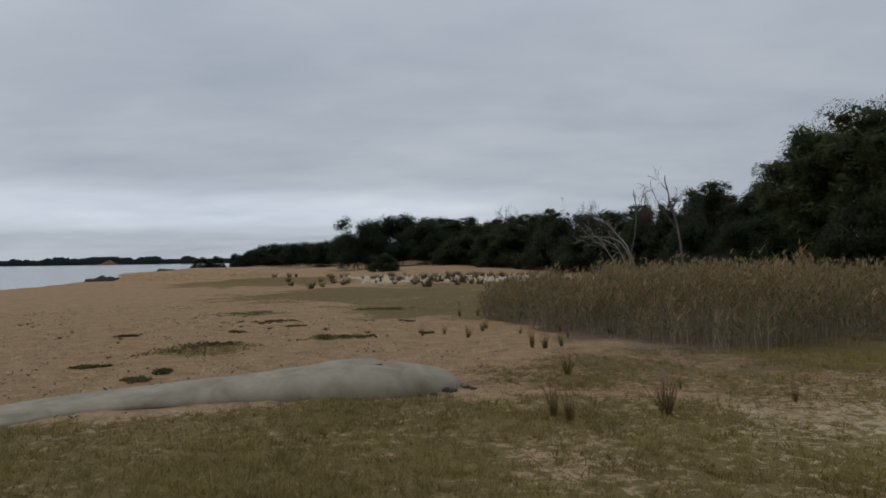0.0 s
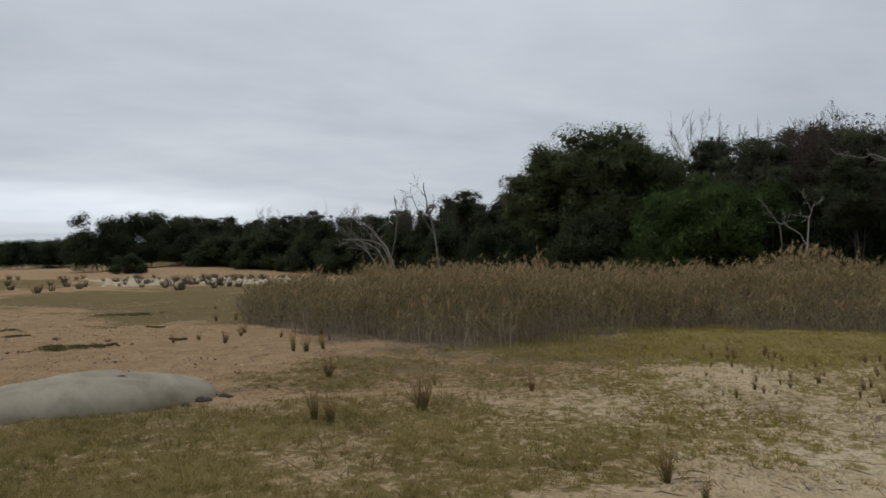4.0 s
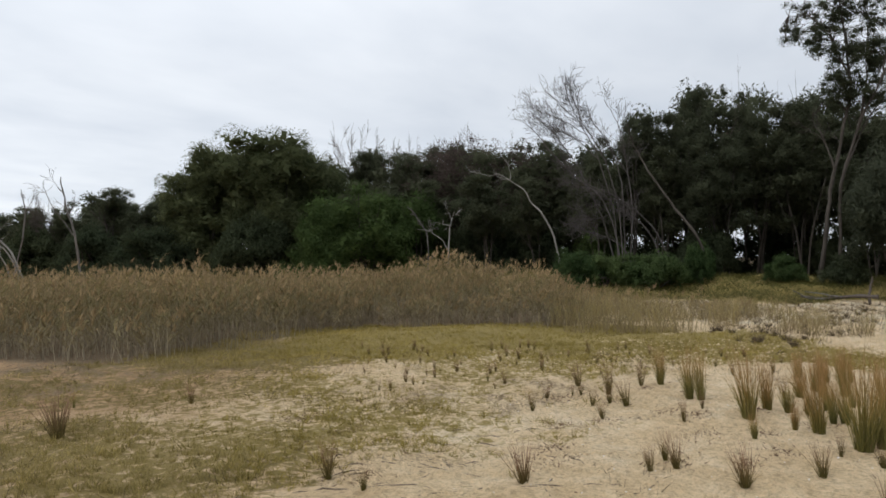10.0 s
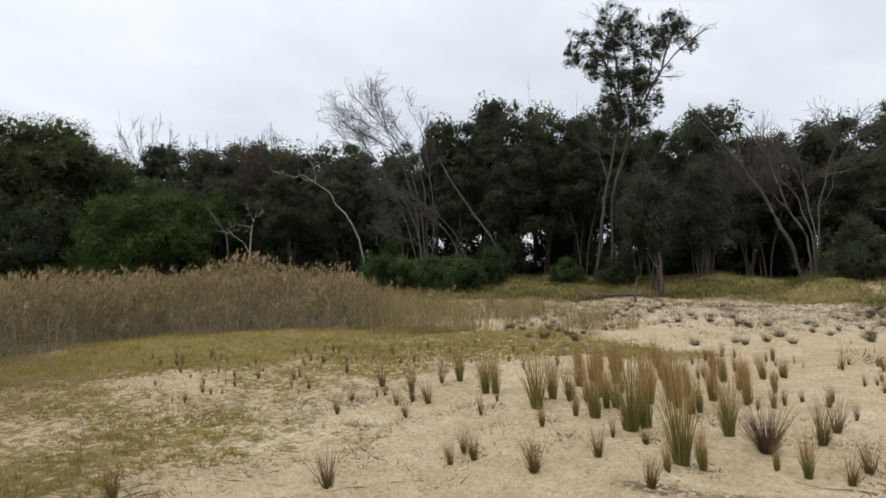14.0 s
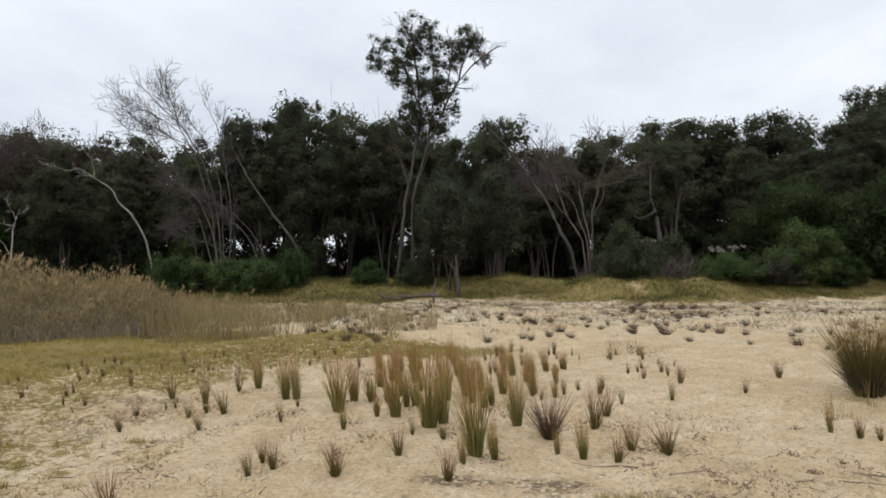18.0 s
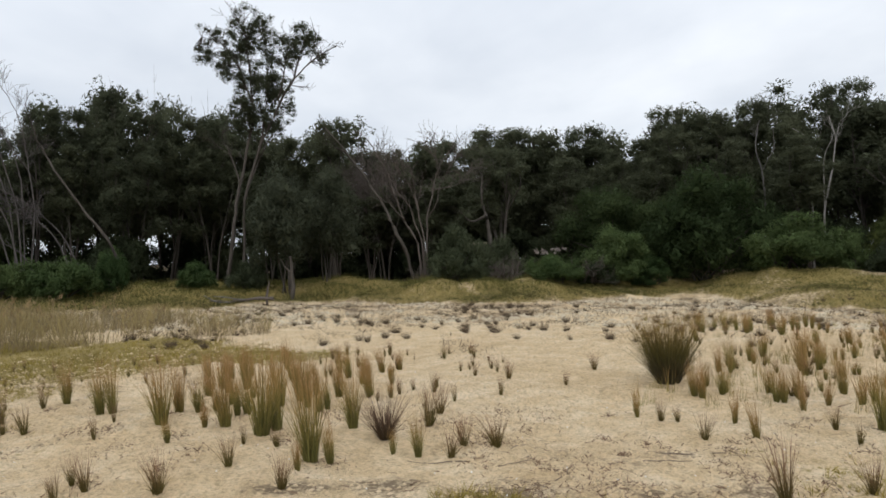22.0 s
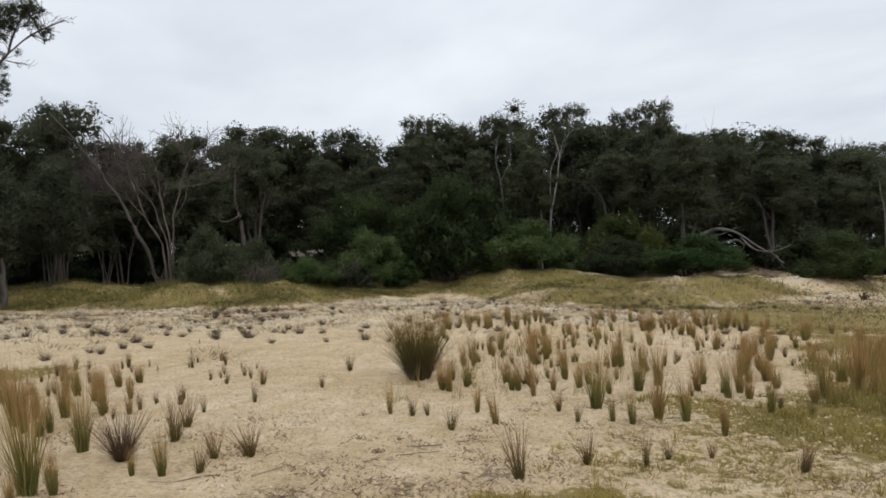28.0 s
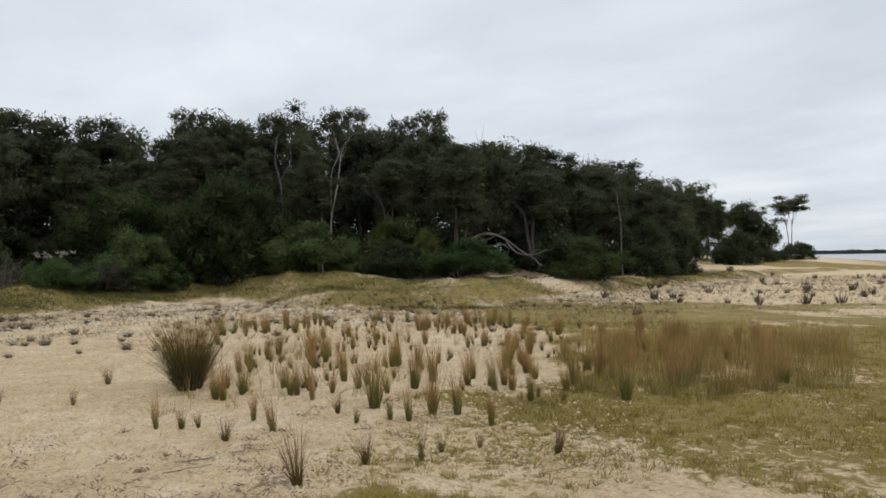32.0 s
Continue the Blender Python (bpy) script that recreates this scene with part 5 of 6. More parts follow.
def tuft(kind, x, y, tall, wide=1.0, variants=6):
    key = (kind, pick.randrange(variants))
    m = Matrix.LocRotScale((x, y, top(x, y)), Euler((0, 0, pick.uniform(-0.8, 0.8))), (tall * wide, tall * wide, tall))
    if key not in PROTO:
        ob = make_tuft(kind, len(PROTO) * 5 + 1)
        ob.matrix_basis = m
        PROTO[key] = ob
        return ob
    p = PROTO[key]
    return copy_thing(p, m @ Matrix.Diagonal((1 / p.scale[0], 1 / p.scale[1], 1 / p.scale[2], 1)))


# kind, place, height, spread
RUSH_pool = [
    ("rush", 6.16, 0.74, 1.13, 1.0), ("rush", 5.86, 0.82, 0.36, 1.0), ("rush", 6.11, 0.57, 0.54, 0.9), ("rush", 7.07, 1.34, 1.03, 1.2), ("rush", 7.20, 1.21, 0.88, 1.0),
    ("rush", 7.43, 1.79, 0.97, 0.9), ("rush", 7.55, 2.49, 0.96, 1.1), ("rush", 8.09, 2.47, 0.70, 1.0), ("rush", 8.29, 3.29, 0.79, 0.9), ("rush", 8.29, 3.44, 0.74, 1.0),
    ("rush", 8.89, 4.09, 0.70, 1.0), ("rush", 6.85, 2.21, 0.36, 1.0), ("rush", 7.40, 2.00, 0.38, 1.0), ("rush", 7.35, 0.43, 0.89, 1.0), ("rush", 8.89, 0.70, 0.69, 1.0),
    ("rush", 8.44, 1.38, 0.89, 1.0), ("rush", 8.70, 1.16, 0.87, 1.0), ("rush", 9.25, 2.18, 0.73, 1.0), ("rush", 9.47, 1.99, 0.74, 1.0), ("rush", 6.23, -0.22, 0.51, 1.0),
    ("rush", 6.37, 0.01, 0.32, 1.0),
]
SEDGE_near = [
    ("sedge", 5.44, 1.83, 0.44, 1.0), ("sedge", 5.35, 2.56, 0.30, 0.8), ("sedge", 5.68, 2.58, 0.29, 0.8), ("sedge", 6.07, 1.44, 0.35, 1.0), ("sedge", 5.40, 0.88, 0.34, 1.0),
    ("sedge", 6.12, -0.51, 0.34, 1.0), ("sedge", 6.50, -0.67, 0.37, 1.1), ("sedge", 6.42, -0.98, 0.40, 1.3), ("sedge", 6.63, 1.12, 0.24, 1.0), ("sedge", 6.72, 1.45, 0.28, 0.6),
    ("sedge", 7.56, 3.92, 0.43, 0.8), ("sedge", 7.64, 4.18, 0.27, 0.8), ("sedge", 8.32, 5.04, 0.44, 0.8), ("sedge", 7.41, 4.96, 0.27, 0.9), ("sedge", 6.75, 4.72, 0.29, 0.8),
    ("sedge", 7.08, 3.00, 0.35, 0.5), ("sedge", 7.73, 3.06, 0.25, 0.6), ("spiky", 6.89, 0.09, 0.60, 0.8), ("sedge", 7.93, -0.54, 0.48, 0.9), ("sedge", 7.33, -0.38, 0.56, 0.9),
]
SEDGE_early = [
    ("sedge", 2.38, 7.30, 0.59, 1.0), ("sedge", 1.18, 7.37, 0.53, 0.7), ("sedge", 1.85, 10.21, 0.47, 1.1), ("rush", 1.69, 13.01, 0.51, 1.0), ("rush", 2.28, 13.20, 0.44, 1.0),
    ("sedge", 4.11, 7.97, 0.32, 0.8), ("sedge", 3.50, 4.48, 0.43, 0.8), ("sedge", 3.45, 3.99, 0.27, 0.8), ("sedge", 4.39, 3.16, 0.44, 1.0), ("sedge", 6.81, 3.82, 0.24, 0.9),
    ("sedge", 7.41, 4.29, 0.26, 0.9), ("sedge", 8.62, 4.24, 0.39, 0.8), ("sedge", 8.09, 4.44, 0.56, 0.6), ("sedge", 5.54, 2.42, 0.37, 0.8), ("sedge", 1.32, 7.16, 0.44, 0.8),
    ("sedge", 1.91, 12.85, 0.46, 1.0), ("rush", 1.02, 20.60, 0.45, 1.2), ("sedge", 0.53, 15.15, 0.39, 0.9), ("rush", 3.08, 8.89, 0.26, 0.6),
]
RUSH_east = [
    ("big", 9.40, -3.90, 1.14, 1.0), ("sedge", 10.72, -3.23, 0.34, 1.2), ("sedge", 4.65, -2.77, 0.61, 0.8), ("sedge", 4.70, -3.47, 0.37, 0.9), ("sedge", 4.46, -3.88, 0.41, 0.6),
    ("sedge", 4.60, -4.25, 0.24, 0.9), ("sedge", 4.46, -4.61, 0.21, 0.8), ("rush", 4.96, -5.32, 0.48, 0.7), ("sedge", 3.79, -4.95, 0.35, 0.6), ("sedge", 6.47, -3.04, 0.35, 1.0),
    ("rush", 6.40, -3.53, 0.50, 1.0), ("sedge", 7.23, -2.91, 0.32, 0.9), ("sedge", 7.15, -3.06, 0.25, 0.9), ("rush", 7.55, -2.76, 0.44, 0.8), ("sedge", 9.46, -2.43, 0.28, 0.8),
    ("rush", 6.32, -4.79, 0.83, 1.2), ("rush", 5.80, -4.61, 0.41, 0.9), ("rush", 5.69, -5.13, 0.72, 1.0), ("rush", 5.49, -5.33, 0.67, 1.0),
]
RUSH_row = [
    ("rush", 5.63, -4.73, 0.48, 0.9), ("rush", 7.06, -6.04, 0.77, 1.1), ("rush", 8.16, -5.65, 0.65, 1.0), ("rush", 9.85, -6.19, 0.83, 1.2), ("rush", 10.37, -5.33, 0.71, 1.0),
    ("rush", 8.63, -7.05, 0.74, 1.0), ("rush", 7.24, -6.54, 0.75, 1.0), ("rush", 6.69, -6.70, 0.62, 1.0), ("rush", 6.23, -6.75, 0.66, 1.0), ("rush", 5.54, -6.66, 0.57, 1.0),
    ("rush", 6.42, -7.16, 0.63, 1.0), ("rush", 7.05, -3.65, 0.44, 0.9), ("rush", 7.33, -4.60, 0.43, 0.9), ("sedge", 6.47, -4.39, 0.32, 0.8), ("sedge", 5.98, -4.29, 0.30, 0.8),
    ("rush", 5.66, -7.75, 0.74, 1.0), ("rush", 5.69, -8.43, 0.89, 1.2), ("rush", 4.59, -7.36, 0.76, 1.2), ("sedge", 3.81, -4.94, 0.29, 0.8), ("rush", 4.96, -5.31, 0.48, 0.8),
]


for row in (RUSH_pool, SEDGE_near, SEDGE_early, RUSH_east, RUSH_row):
    for kind, x, y, h, w in row:
        tuft(kind, x, y, h, w * (0.86 if kind == "rush" else 1.0))


def scatter(kind, count, az0, az1, d0, d1, h0, h1, seed, wide=1.0, where=None):
    rng, done, tries = random.Random(seed), 0, 0
    while done < count and tries < count * 30:
        tries += 1
        x, y = polar(rng.uniform(az0, az1), math.sqrt(rng.uniform(d0 * d0, d1 * d1)))
        if where and not where(x, y):
            continue
        tuft(kind, x, y, rng.uniform(h0, h1), wide * rng.uniform(0.8, 1.25))
        done += 1


def uneven(s, k, cut):
    return lambda x, y: float(wobble(x, y, s, k)) > cut


# the rush meadow to the east, thinner at its edges
scatter("rush", 130, -114, -141, 9.0, 19, 0.22, 0.60, 1, 1.0, uneven(0.9, 3, -0.35))
scatter("rush", 60, -138, -160, 9.0, 16, 0.35, 0.62, 2, 1.2)
scatter("sedge", 110, -110, -150, 8.5, 18, 0.15, 0.30, 3, 0.9)
# small tussocks on the sand before the bank
scatter("dry", 120, -68, -100, 15, 27, 0.14, 0.30, 4, 1.0, uneven(0.5, 5, -0.3))
scatter("dry", 110, -100, -150, 14, 27, 0.14, 0.30, 5, 1.0, uneven(0.5, 5, -0.3))
scatter("sedge", 46, -84, -100, 8.5, 13.5, 0.10, 0.40, 6, 0.65)
scatter("sedge", 90, -40, -75, 9, 14, 0.12, 0.28, 7, 0.6)
scatter("sedge", 22, -14, 4, 15, 26, 0.18, 0.4, 9, 1.0)
scatter("dry", 30, 4, 32, 11, 24, 0.05, 0.10, 11, 1.6)
scatter("rush", 44, -74, -92, 8.0, 11.5, 0.30, 0.58, 21, 0.9)  # round the pool edge



def build_far_tussocks(name, label, regions, seed):
    """Tussocks too far off to be told apart one by one."""
    rng = np.random.default_rng(seed)
    out = []
    for az0, az1, d0, d1, low, high, count in regions:
        for k in range(count):
            x, y = polar(az0 + (az1 - az0) * rng.random(), math.sqrt(rng.uniform(d0 * d0, d1 * d1)))
            n, h = 46, rng.uniform(low, high)
            a, q = rng.uniform(0, 6.28, n), rng.random(n) ** 0.5
            base = np.stack([x + np.cos(a) * q * 0.2 * h, y + np.sin(a) * q * 0.2 * h, np.full(n, top(x, y) - 0.04)], 1)
            way = np.stack([np.cos(a) * q * 0.5, np.sin(a) * q * 0.5, np.ones(n)], 1)
            out.append(ribbons(rng, base, way, h * rng.uniform(0.4, 1.0, n), np.full(n, 0.05 * h), rng.normal(0, 0.06 * h, (n, 3)), 2, 0.5))
    thing(name, label, "grass tuft", kind="stuff", me=mesh_from(name, *join(out), [M_DRY]))


build_far_tussocks("far_beach_tussocks", "dry brown tussocks along the far beach", ((-2, 14, 40, 75, 0.4, 0.8, 40), (-11, 6, 46, 70, 0.35, 0.75, 80)), 8)
build_far_tussocks("dune_tussocks", "dry grey-brown tussocks on the low dunes", ((-138, -168, 25, 62, 0.25, 0.55, 90), (-138, -168, 25, 62, 0.08, 0.2, 160)), 10)


# ---- turf blades ----
def build_turf():
    """Little tufts, each a handful of blades spreading from one root."""
    rng = np.random.default_rng(77)
    n, each = 120000, 8
    az = rng.uniform(-172, 38, n)
    r = 3.1 + 15.7 * rng.random(n) ** 1.25
    x, y = -np.sin(np.radians(az)) * r, np.cos(np.radians(az)) * r
    t, _, _ = cover(x, y)
    keep = (rng.random(n) < smooth(0.2, 0.95, t)) & (grainy(x, y, 0.22, 2, 21) + 0.7 * t > 0.80)
    x, y, t, az = x[keep], y[keep], t[keep], az[keep]
    tall = rng.uniform(0.025, 0.085, len(x)) * (0.6 + 0.8 * grainy(x, y, 0.5, 2, 12))
    x, y, tall, az = [np.repeat(q, each) for q in (x, y, tall, az)]
    n = len(x)
    a, out = rng.uniform(0, 6.28, n), rng.uniform(0, 1, n)
    base = np.stack([x + np.cos(a) * out * 0.03, y + np.sin(a) * out * 0.03, np.zeros(n)], 1)
    base[:, 2] = height(base[:, 0], base[:, 1]) - 0.006
    way = np.stack([np.cos(a) * out * 1.1, np.sin(a) * out * 1.1, np.ones(n)], 1)
    v, f = ribbons(rng, base, way, tall * rng.uniform(0.6, 1.3, n), rng.uniform(0.005, 0.009, n), rng.normal(0, 0.012, (n, 3)), 1)
    west = smooth(-26, -38, az)
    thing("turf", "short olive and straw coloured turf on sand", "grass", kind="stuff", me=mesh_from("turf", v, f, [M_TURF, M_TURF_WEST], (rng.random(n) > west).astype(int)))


build_turf()


def build_rush_meadow():
    """Where the rushes close into one russet stand."""
    rng = np.random.default_rng(55)
    v0, f0 = [], []
    n = 0
    while n < 330:
        az, d = rng.uniform(-164, -138), rng.uniform(7.9, 15.0)
        x, y = polar(az, d)
        if grainy(np.array(x), np.array(y), 2.2, 2, 14) < 0.47 + 0.006 * max(0, az + 146) ** 2:
            continue
        n += 1
        m, h = int(rng.integers(20, 60)), rng.uniform(0.22, 0.72)
        a, q = rng.uniform(0, 6.28, m), rng.random(m) ** 0.5
        base = np.stack([x + np.cos(a) * q * 0.12, y + np.sin(a) * q * 0.12, np.full(m, top(x, y) - 0.03)], 1)
        way = np.stack([np.cos(a) * q * 0.13 + rng.normal(0, 0.08, m), np.sin(a) * q * 0.13 + rng.normal(0, 0.08, m), np.ones(m)], 1)
        v, f = ribbons(rng, base, way, h * rng.uniform(0.25, 1.0, m), rng.uniform(0.004, 0.008, m), rng.normal(0, 0.05, (m, 3)), 3)
        v0.append(v)
        f0.append(f)
    # wisps between the tufts
    for k in range(420):
        az, d = rng.uniform(-145, -110), rng.uniform(8.6, 21.0)
        x, y = polar(az, d)
        if wobble(np.array(x), np.array(y), 0.9, 3) < -0.2 - 0.03 * (az + 125):
            continue
        m, h = int(rng.integers(5, 26)), rng.uniform(0.16, 0.5)
        base = np.stack([rng.normal(x, 0.04, m), rng.normal(y, 0.04, m), np.full(m, top(x, y) - 0.03)], 1)
        way = np.stack([rng.normal(0, 0.13, m), rng.normal(0, 0.13, m), np.ones(m)], 1)
        v, f = ribbons(rng, base, way, h * rng.uniform(0.25, 1.0, m), rng.uniform(0.004, 0.008, m), rng.normal(0, 0.04, (m, 3)), 3)
        v0.append(v)
        f0.append(f)
    thing("rush_meadow", "dense stand of russet-topped rushes", "rushes", kind="stuff", me=mesh_from("rush_meadow", *join(list(zip(v0, f0))), [M_RUSH]))


build_rush_meadow()


def build_berm_grass():
    rng = np.random.default_rng(78)
    n = 190000
    az = rng.uniform(-170, -45, n)
    ft = np.interp(az, FOOT_AZ, FOOT_D)
    r = ft + rng.uniform(-1.5, 9, n)
    x, y = -np.sin(np.radians(az)) * r, np.cos(np.radians(az)) * r
    t, _, _ = cover(x, y)
    keep = (rng.random(n) < smooth(0.3, 0.9, t)) & (r < 60)
    x, y = x[keep], y[keep]
    n = len(x)
    base = np.stack([x, y, height(x, y) - 0.03], 1)
    way = np.stack([rng.normal(0, 0.85, n), rng.normal(0, 0.85, n), np.ones(n)], 1)
    az = np.degrees(np.arctan2(-x, y))
    low = smooth(-106, -114, az)
    ln = rng.uniform(0.06, 0.22, n) * (0.15 + 1.9 * grainy(x, y, 1.5, 3, 41)) * (1 - 0.45 * low)
    v, f = ribbons(rng, base, way, ln, rng.uniform(0.010, 0.020, n), rng.normal(0, 0.06, (n, 3)), 2)
    thing("berm_grass", "long yellow-green grass along the low bank", "grass", kind="stuff", me=mesh_from("berm_grass", v, f, [M_BERM]))


build_berm_grass()


# ---- the half-buried sand-filled fabric tube ----
def tube_mat():
    m, n, l, b = mat("weathered_geotextile", 0.9, 0.2)
    co = n.new("ShaderNodeTexCoord").outputs["Object"]
    f, g = noise_node(n, l, co, 2.2, 6.0, 0.65, 0.4), noise_node(n, l, co, 160.0, 2.0)
    c = ramp_node(n, l, f, (0.3, (0.235, 0.20, 0.14)), (0.55, (0.35, 0.305, 0.225)), (0.8, (0.43, 0.38, 0.295)))
    l.new(c, b.inputs["Base Color"])
    bump_node(n, l, b, math_node(n, l, "MULTIPLY_ADD", f, 1.2, g), 0.25, 0.01)
    return m


M_TUBE = tube_mat()


def build_tube():
    rng = np.random.default_rng(4)
    root = thing("sand_filled_tube", "long grey fabric tube filled with sand, half buried", "sandbag")
    # the axis, from the buried left part to the rounded end
    ax = np.array([(-14.0, -1.6), (-9.0, 3.6), (-6.6, 5.95), (-5.6, 6.95), (-5.02, 7.58), (-4.36, 8.25), (-3.41, 8.76), (-2.28, 8.98), (-1.45, 9.12), (-0.75, 9.34), (-0.25, 9.6), (0.02, 9.78), (0.16, 9.87)])
    up = np.array([0.08, 0.08, 0.08, 0.08, 0.09, 0.11, 0.16, 0.27, 0.40, 0.37, 0.29, 0.19, 0.02])
    half = np.array([0.50, 0.50, 0.50, 0.52, 0.53, 0.54, 0.56, 0.60, 0.64, 0.63, 0.55, 0.42, 0.08])
    s = np.linspace(0, len(ax) - 1, 90)
    k = np.arange(len(ax))
    px, py = np.interp(s, k, ax[:, 0]), np.interp(s, k, ax[:, 1])
    ker = np.ones(5) / 5
    def ease(a):
        return np.convolve(np.pad(a, 2, mode="edge"), ker, mode="valid")
    hz, hw = ease(np.interp(s, k, up)), ease(np.interp(s, k, half))
    px, py = ease(px), ease(py)
    ground_line = np.convolve(np.pad(height(px, py), 16, mode="edge"), np.ones(33) / 33, mode="valid")
    tx, ty = np.gradient(px), np.gradient(py)
    q = np.hypot(tx, ty)
    nx, ny = -ty / q, tx / q
    a = np.linspace(-0.25, math.pi + 0.25, 28)
    v = []
    for i in range(len(s)):
        z0 = ground_line[i]
        wr = 1 + 0.012 * math.sin(i * 1.9) + 0.01 * math.sin(i * 0.7 + 2)
        for t in a:
            w = hw[i] * math.cos(t) * wr
            h = hz[i] * (abs(math.sin(t)) ** 0.8) * (1 if math.sin(t) >= 0 else -0.6) * wr
            v.append((px[i] + nx[i] * w, py[i] + ny[i] * w, z0 + h))
    i = np.arange(len(v)).reshape(len(s), len(a))
    f = np.stack([i[:-1, :-1], i[1:, :-1], i[1:, 1:], i[:-1, 1:]], -1).reshape(-1, 4)
    part("fabric_tube", mesh_from("fabric_tube", v, f, [M_TUBE], flat=False), root)
    # the flap sewn over the filling port, on the crest
    v, flap_z = [], float(np.interp(-1.28, px, ground_line))
    for u in np.linspace(-0.42, 0.42, 12):
        for w in np.linspace(-0.2, 0.2, 7):
            edge = 1 - max(abs(u / 0.42), abs(w / 0.2)) ** 6
            x, y = -1.28 + u * 0.97 - w * 0.22, 9.20 + u * 0.22 + w * 0.97
            v.append((x, y, flap_z + 0.385 + 0.028 * edge - 0.25 * (w - 0.03) ** 2 - 0.10 * (u - 0.15) ** 2))
    i = np.arange(len(v)).reshape(12, 7)
    f = np.stack([i[:-1, :-1], i[1:, :-1], i[1:, 1:], i[:-1, 1:]], -1).reshape(-1, 4)
    part("port_flap", mesh_from("port_flap", v, f, [M_TUBE], flat=False), root, "pale fabric flap over the filling port")


build_tube()


# ---- the far shore ----
def build_far_shore(name, label, az0, az1, d, low, high, seed, n=900, taper=1.0):
    """A wooded shore far across the water: a long mound of clumped crowns."""
    rng = np.random.default_rng(seed)
    az = np.linspace(az0, az1, n)
    ridge = low + (high - low) * (0.5 + 0.5 * np.convolve(rng.normal(0, 1.2, n + 40), np.ones(41) / 6.4, mode="valid")[:n]).clip(0, 1) + rng.uniform(0, 1.6, n)
    ridge = ridge * np.minimum(1.0, taper + (1 - taper) * np.linspace(0, 1.6, n))
    v, rows = [], 5
    for j, (u, h) in enumerate(((0, 0.0), (2, 0.55), (8, 0.9), (20, 1.0), (70, 0.0))):
        for a, r in zip(az, ridge):
            x, y = polar(a, d + u)
            v.append((x, y, -0.6 + (r + 0.6) * h))
    i = np.arange(rows * n).reshape(rows, n)
    f = np.stack([i[:-1, :-1], i[1:, :-1], i[1:, 1:], i[:-1, 1:]], -1).reshape(-1, 4)
    thing(name, label, "distant shore", kind="structure", me=mesh_from(name, v, f, [M_FAR]))


build_far_shore("backdrop_shore_north", "low dark wooded shore far across the water", 42, 10, 1500, 9, 15, 1)


def build_far_cliff():
    """The bare sandy break in the far shore."""
    rng = np.random.default_rng(23)
    v, n = [], 24
    for j, (u, h) in enumerate(((-6, 0.0), (-4, 0.45), (-2, 0.8), (3, 1.0))):
        for a in np.linspace(26.9, 25.5, n):
            x, y = polar(a, 1496 + u + rng.normal(0, 0.6))
            v.append((x, y, -0.6 + (1.2 + 8.0 * math.exp(-((a - 26.2) / 0.35) ** 2) + rng.normal(0, 0.5)) * h))
    i = np.arange(4 * n).reshape(4, n)
    f = np.stack([i[:-1, :-1], i[1:, :-1], i[1:, 1:], i[:-1, 1:]], -1).reshape(-1, 4)
    thing("backdrop_cliff", "bare tan sand cliff in the far wooded shore", "cliff", kind="structure", me=mesh_from("backdrop_cliff", v, f, [M_CRUMB]))


build_far_cliff()
head = random.Random(17)
for az, up in ((15.6, 0.95), (14.9, 1.35), (14.0, 1.45), (13.1, 1.5), (12.2, 1.5), (11.3, 1.55), (10.4, 1.6), (9.5, 1.7), (8.6, 1.8), (7.4, 1.9)):
    d = head.uniform(176, 200)
    x, y = polar(az, d)
    plant("grove", x, y, EYE + d * math.tan(radians(up)) - top(x, y), head.uniform(9, 12), 2)
for az, up, wide in ((17.1, 0.72, 3.5), (18.4, 0.5, 5.0), (16.4, 0.62, 6.0), (19.6, 0.42, 6.0)):
    x, y = polar(az, 280)
    plant("scrub", x, y, EYE + 280 * math.tan(radians(up)) - top(x, y), wide * 1.6, 2)
build_far_shore("backdrop_shore_south", "low wooded shore on the far horizon", -150, -178, 1800, 7, 10, 2)


def build_dark_bank(x, y, long, deep, tall, heading, seed):
    """A low dark eroded bank at the water's edge."""
    rng = np.random.default_rng(seed)
    v, f, nu, nv = [], [], 26, 9
    for i in range(nu):
        u = i / (nu - 1)
        h = tall * math.sin(math.pi * u ** 0.55) ** 0.6 * (1 + 0.10 * rng.normal())
        w = deep * (0.25 + math.sin(math.pi * u) ** 0.5)
        for j in range(nv):
            q = j / (nv - 1)
            lx, ly = (u - 0.5) * long, (q - 0.5) * w + 0.05 * rng.normal()
            px, py = x + lx * math.cos(heading) - ly * math.sin(heading), y + lx * math.sin(heading) + ly * math.cos(heading)
            v.append((px, py, -0.55 + h * math.sin(math.pi * q) ** 0.5))
    for i in range(nu - 1):
        for j in range(nv - 1):
            k = i * nv + j
            f.append((k, k + nv, k + nv + 1, k + 1))
    thing("eroded_bank", "low dark eroded edge of a sandbank beside the water", "sandbank", "sandbank edges in the shallows", me=mesh_from("eroded_bank", np.array(v), np.array(f), [M_DARK_BANK], flat=False))


build_dark_bank(*polar(25.7, 80.0), 6.4, 3.0, 0.95, radians(20), 31)
build_dark_bank(*polar(21.2, 142.0), 9.5, 4.0, 1.1, radians(16), 32)


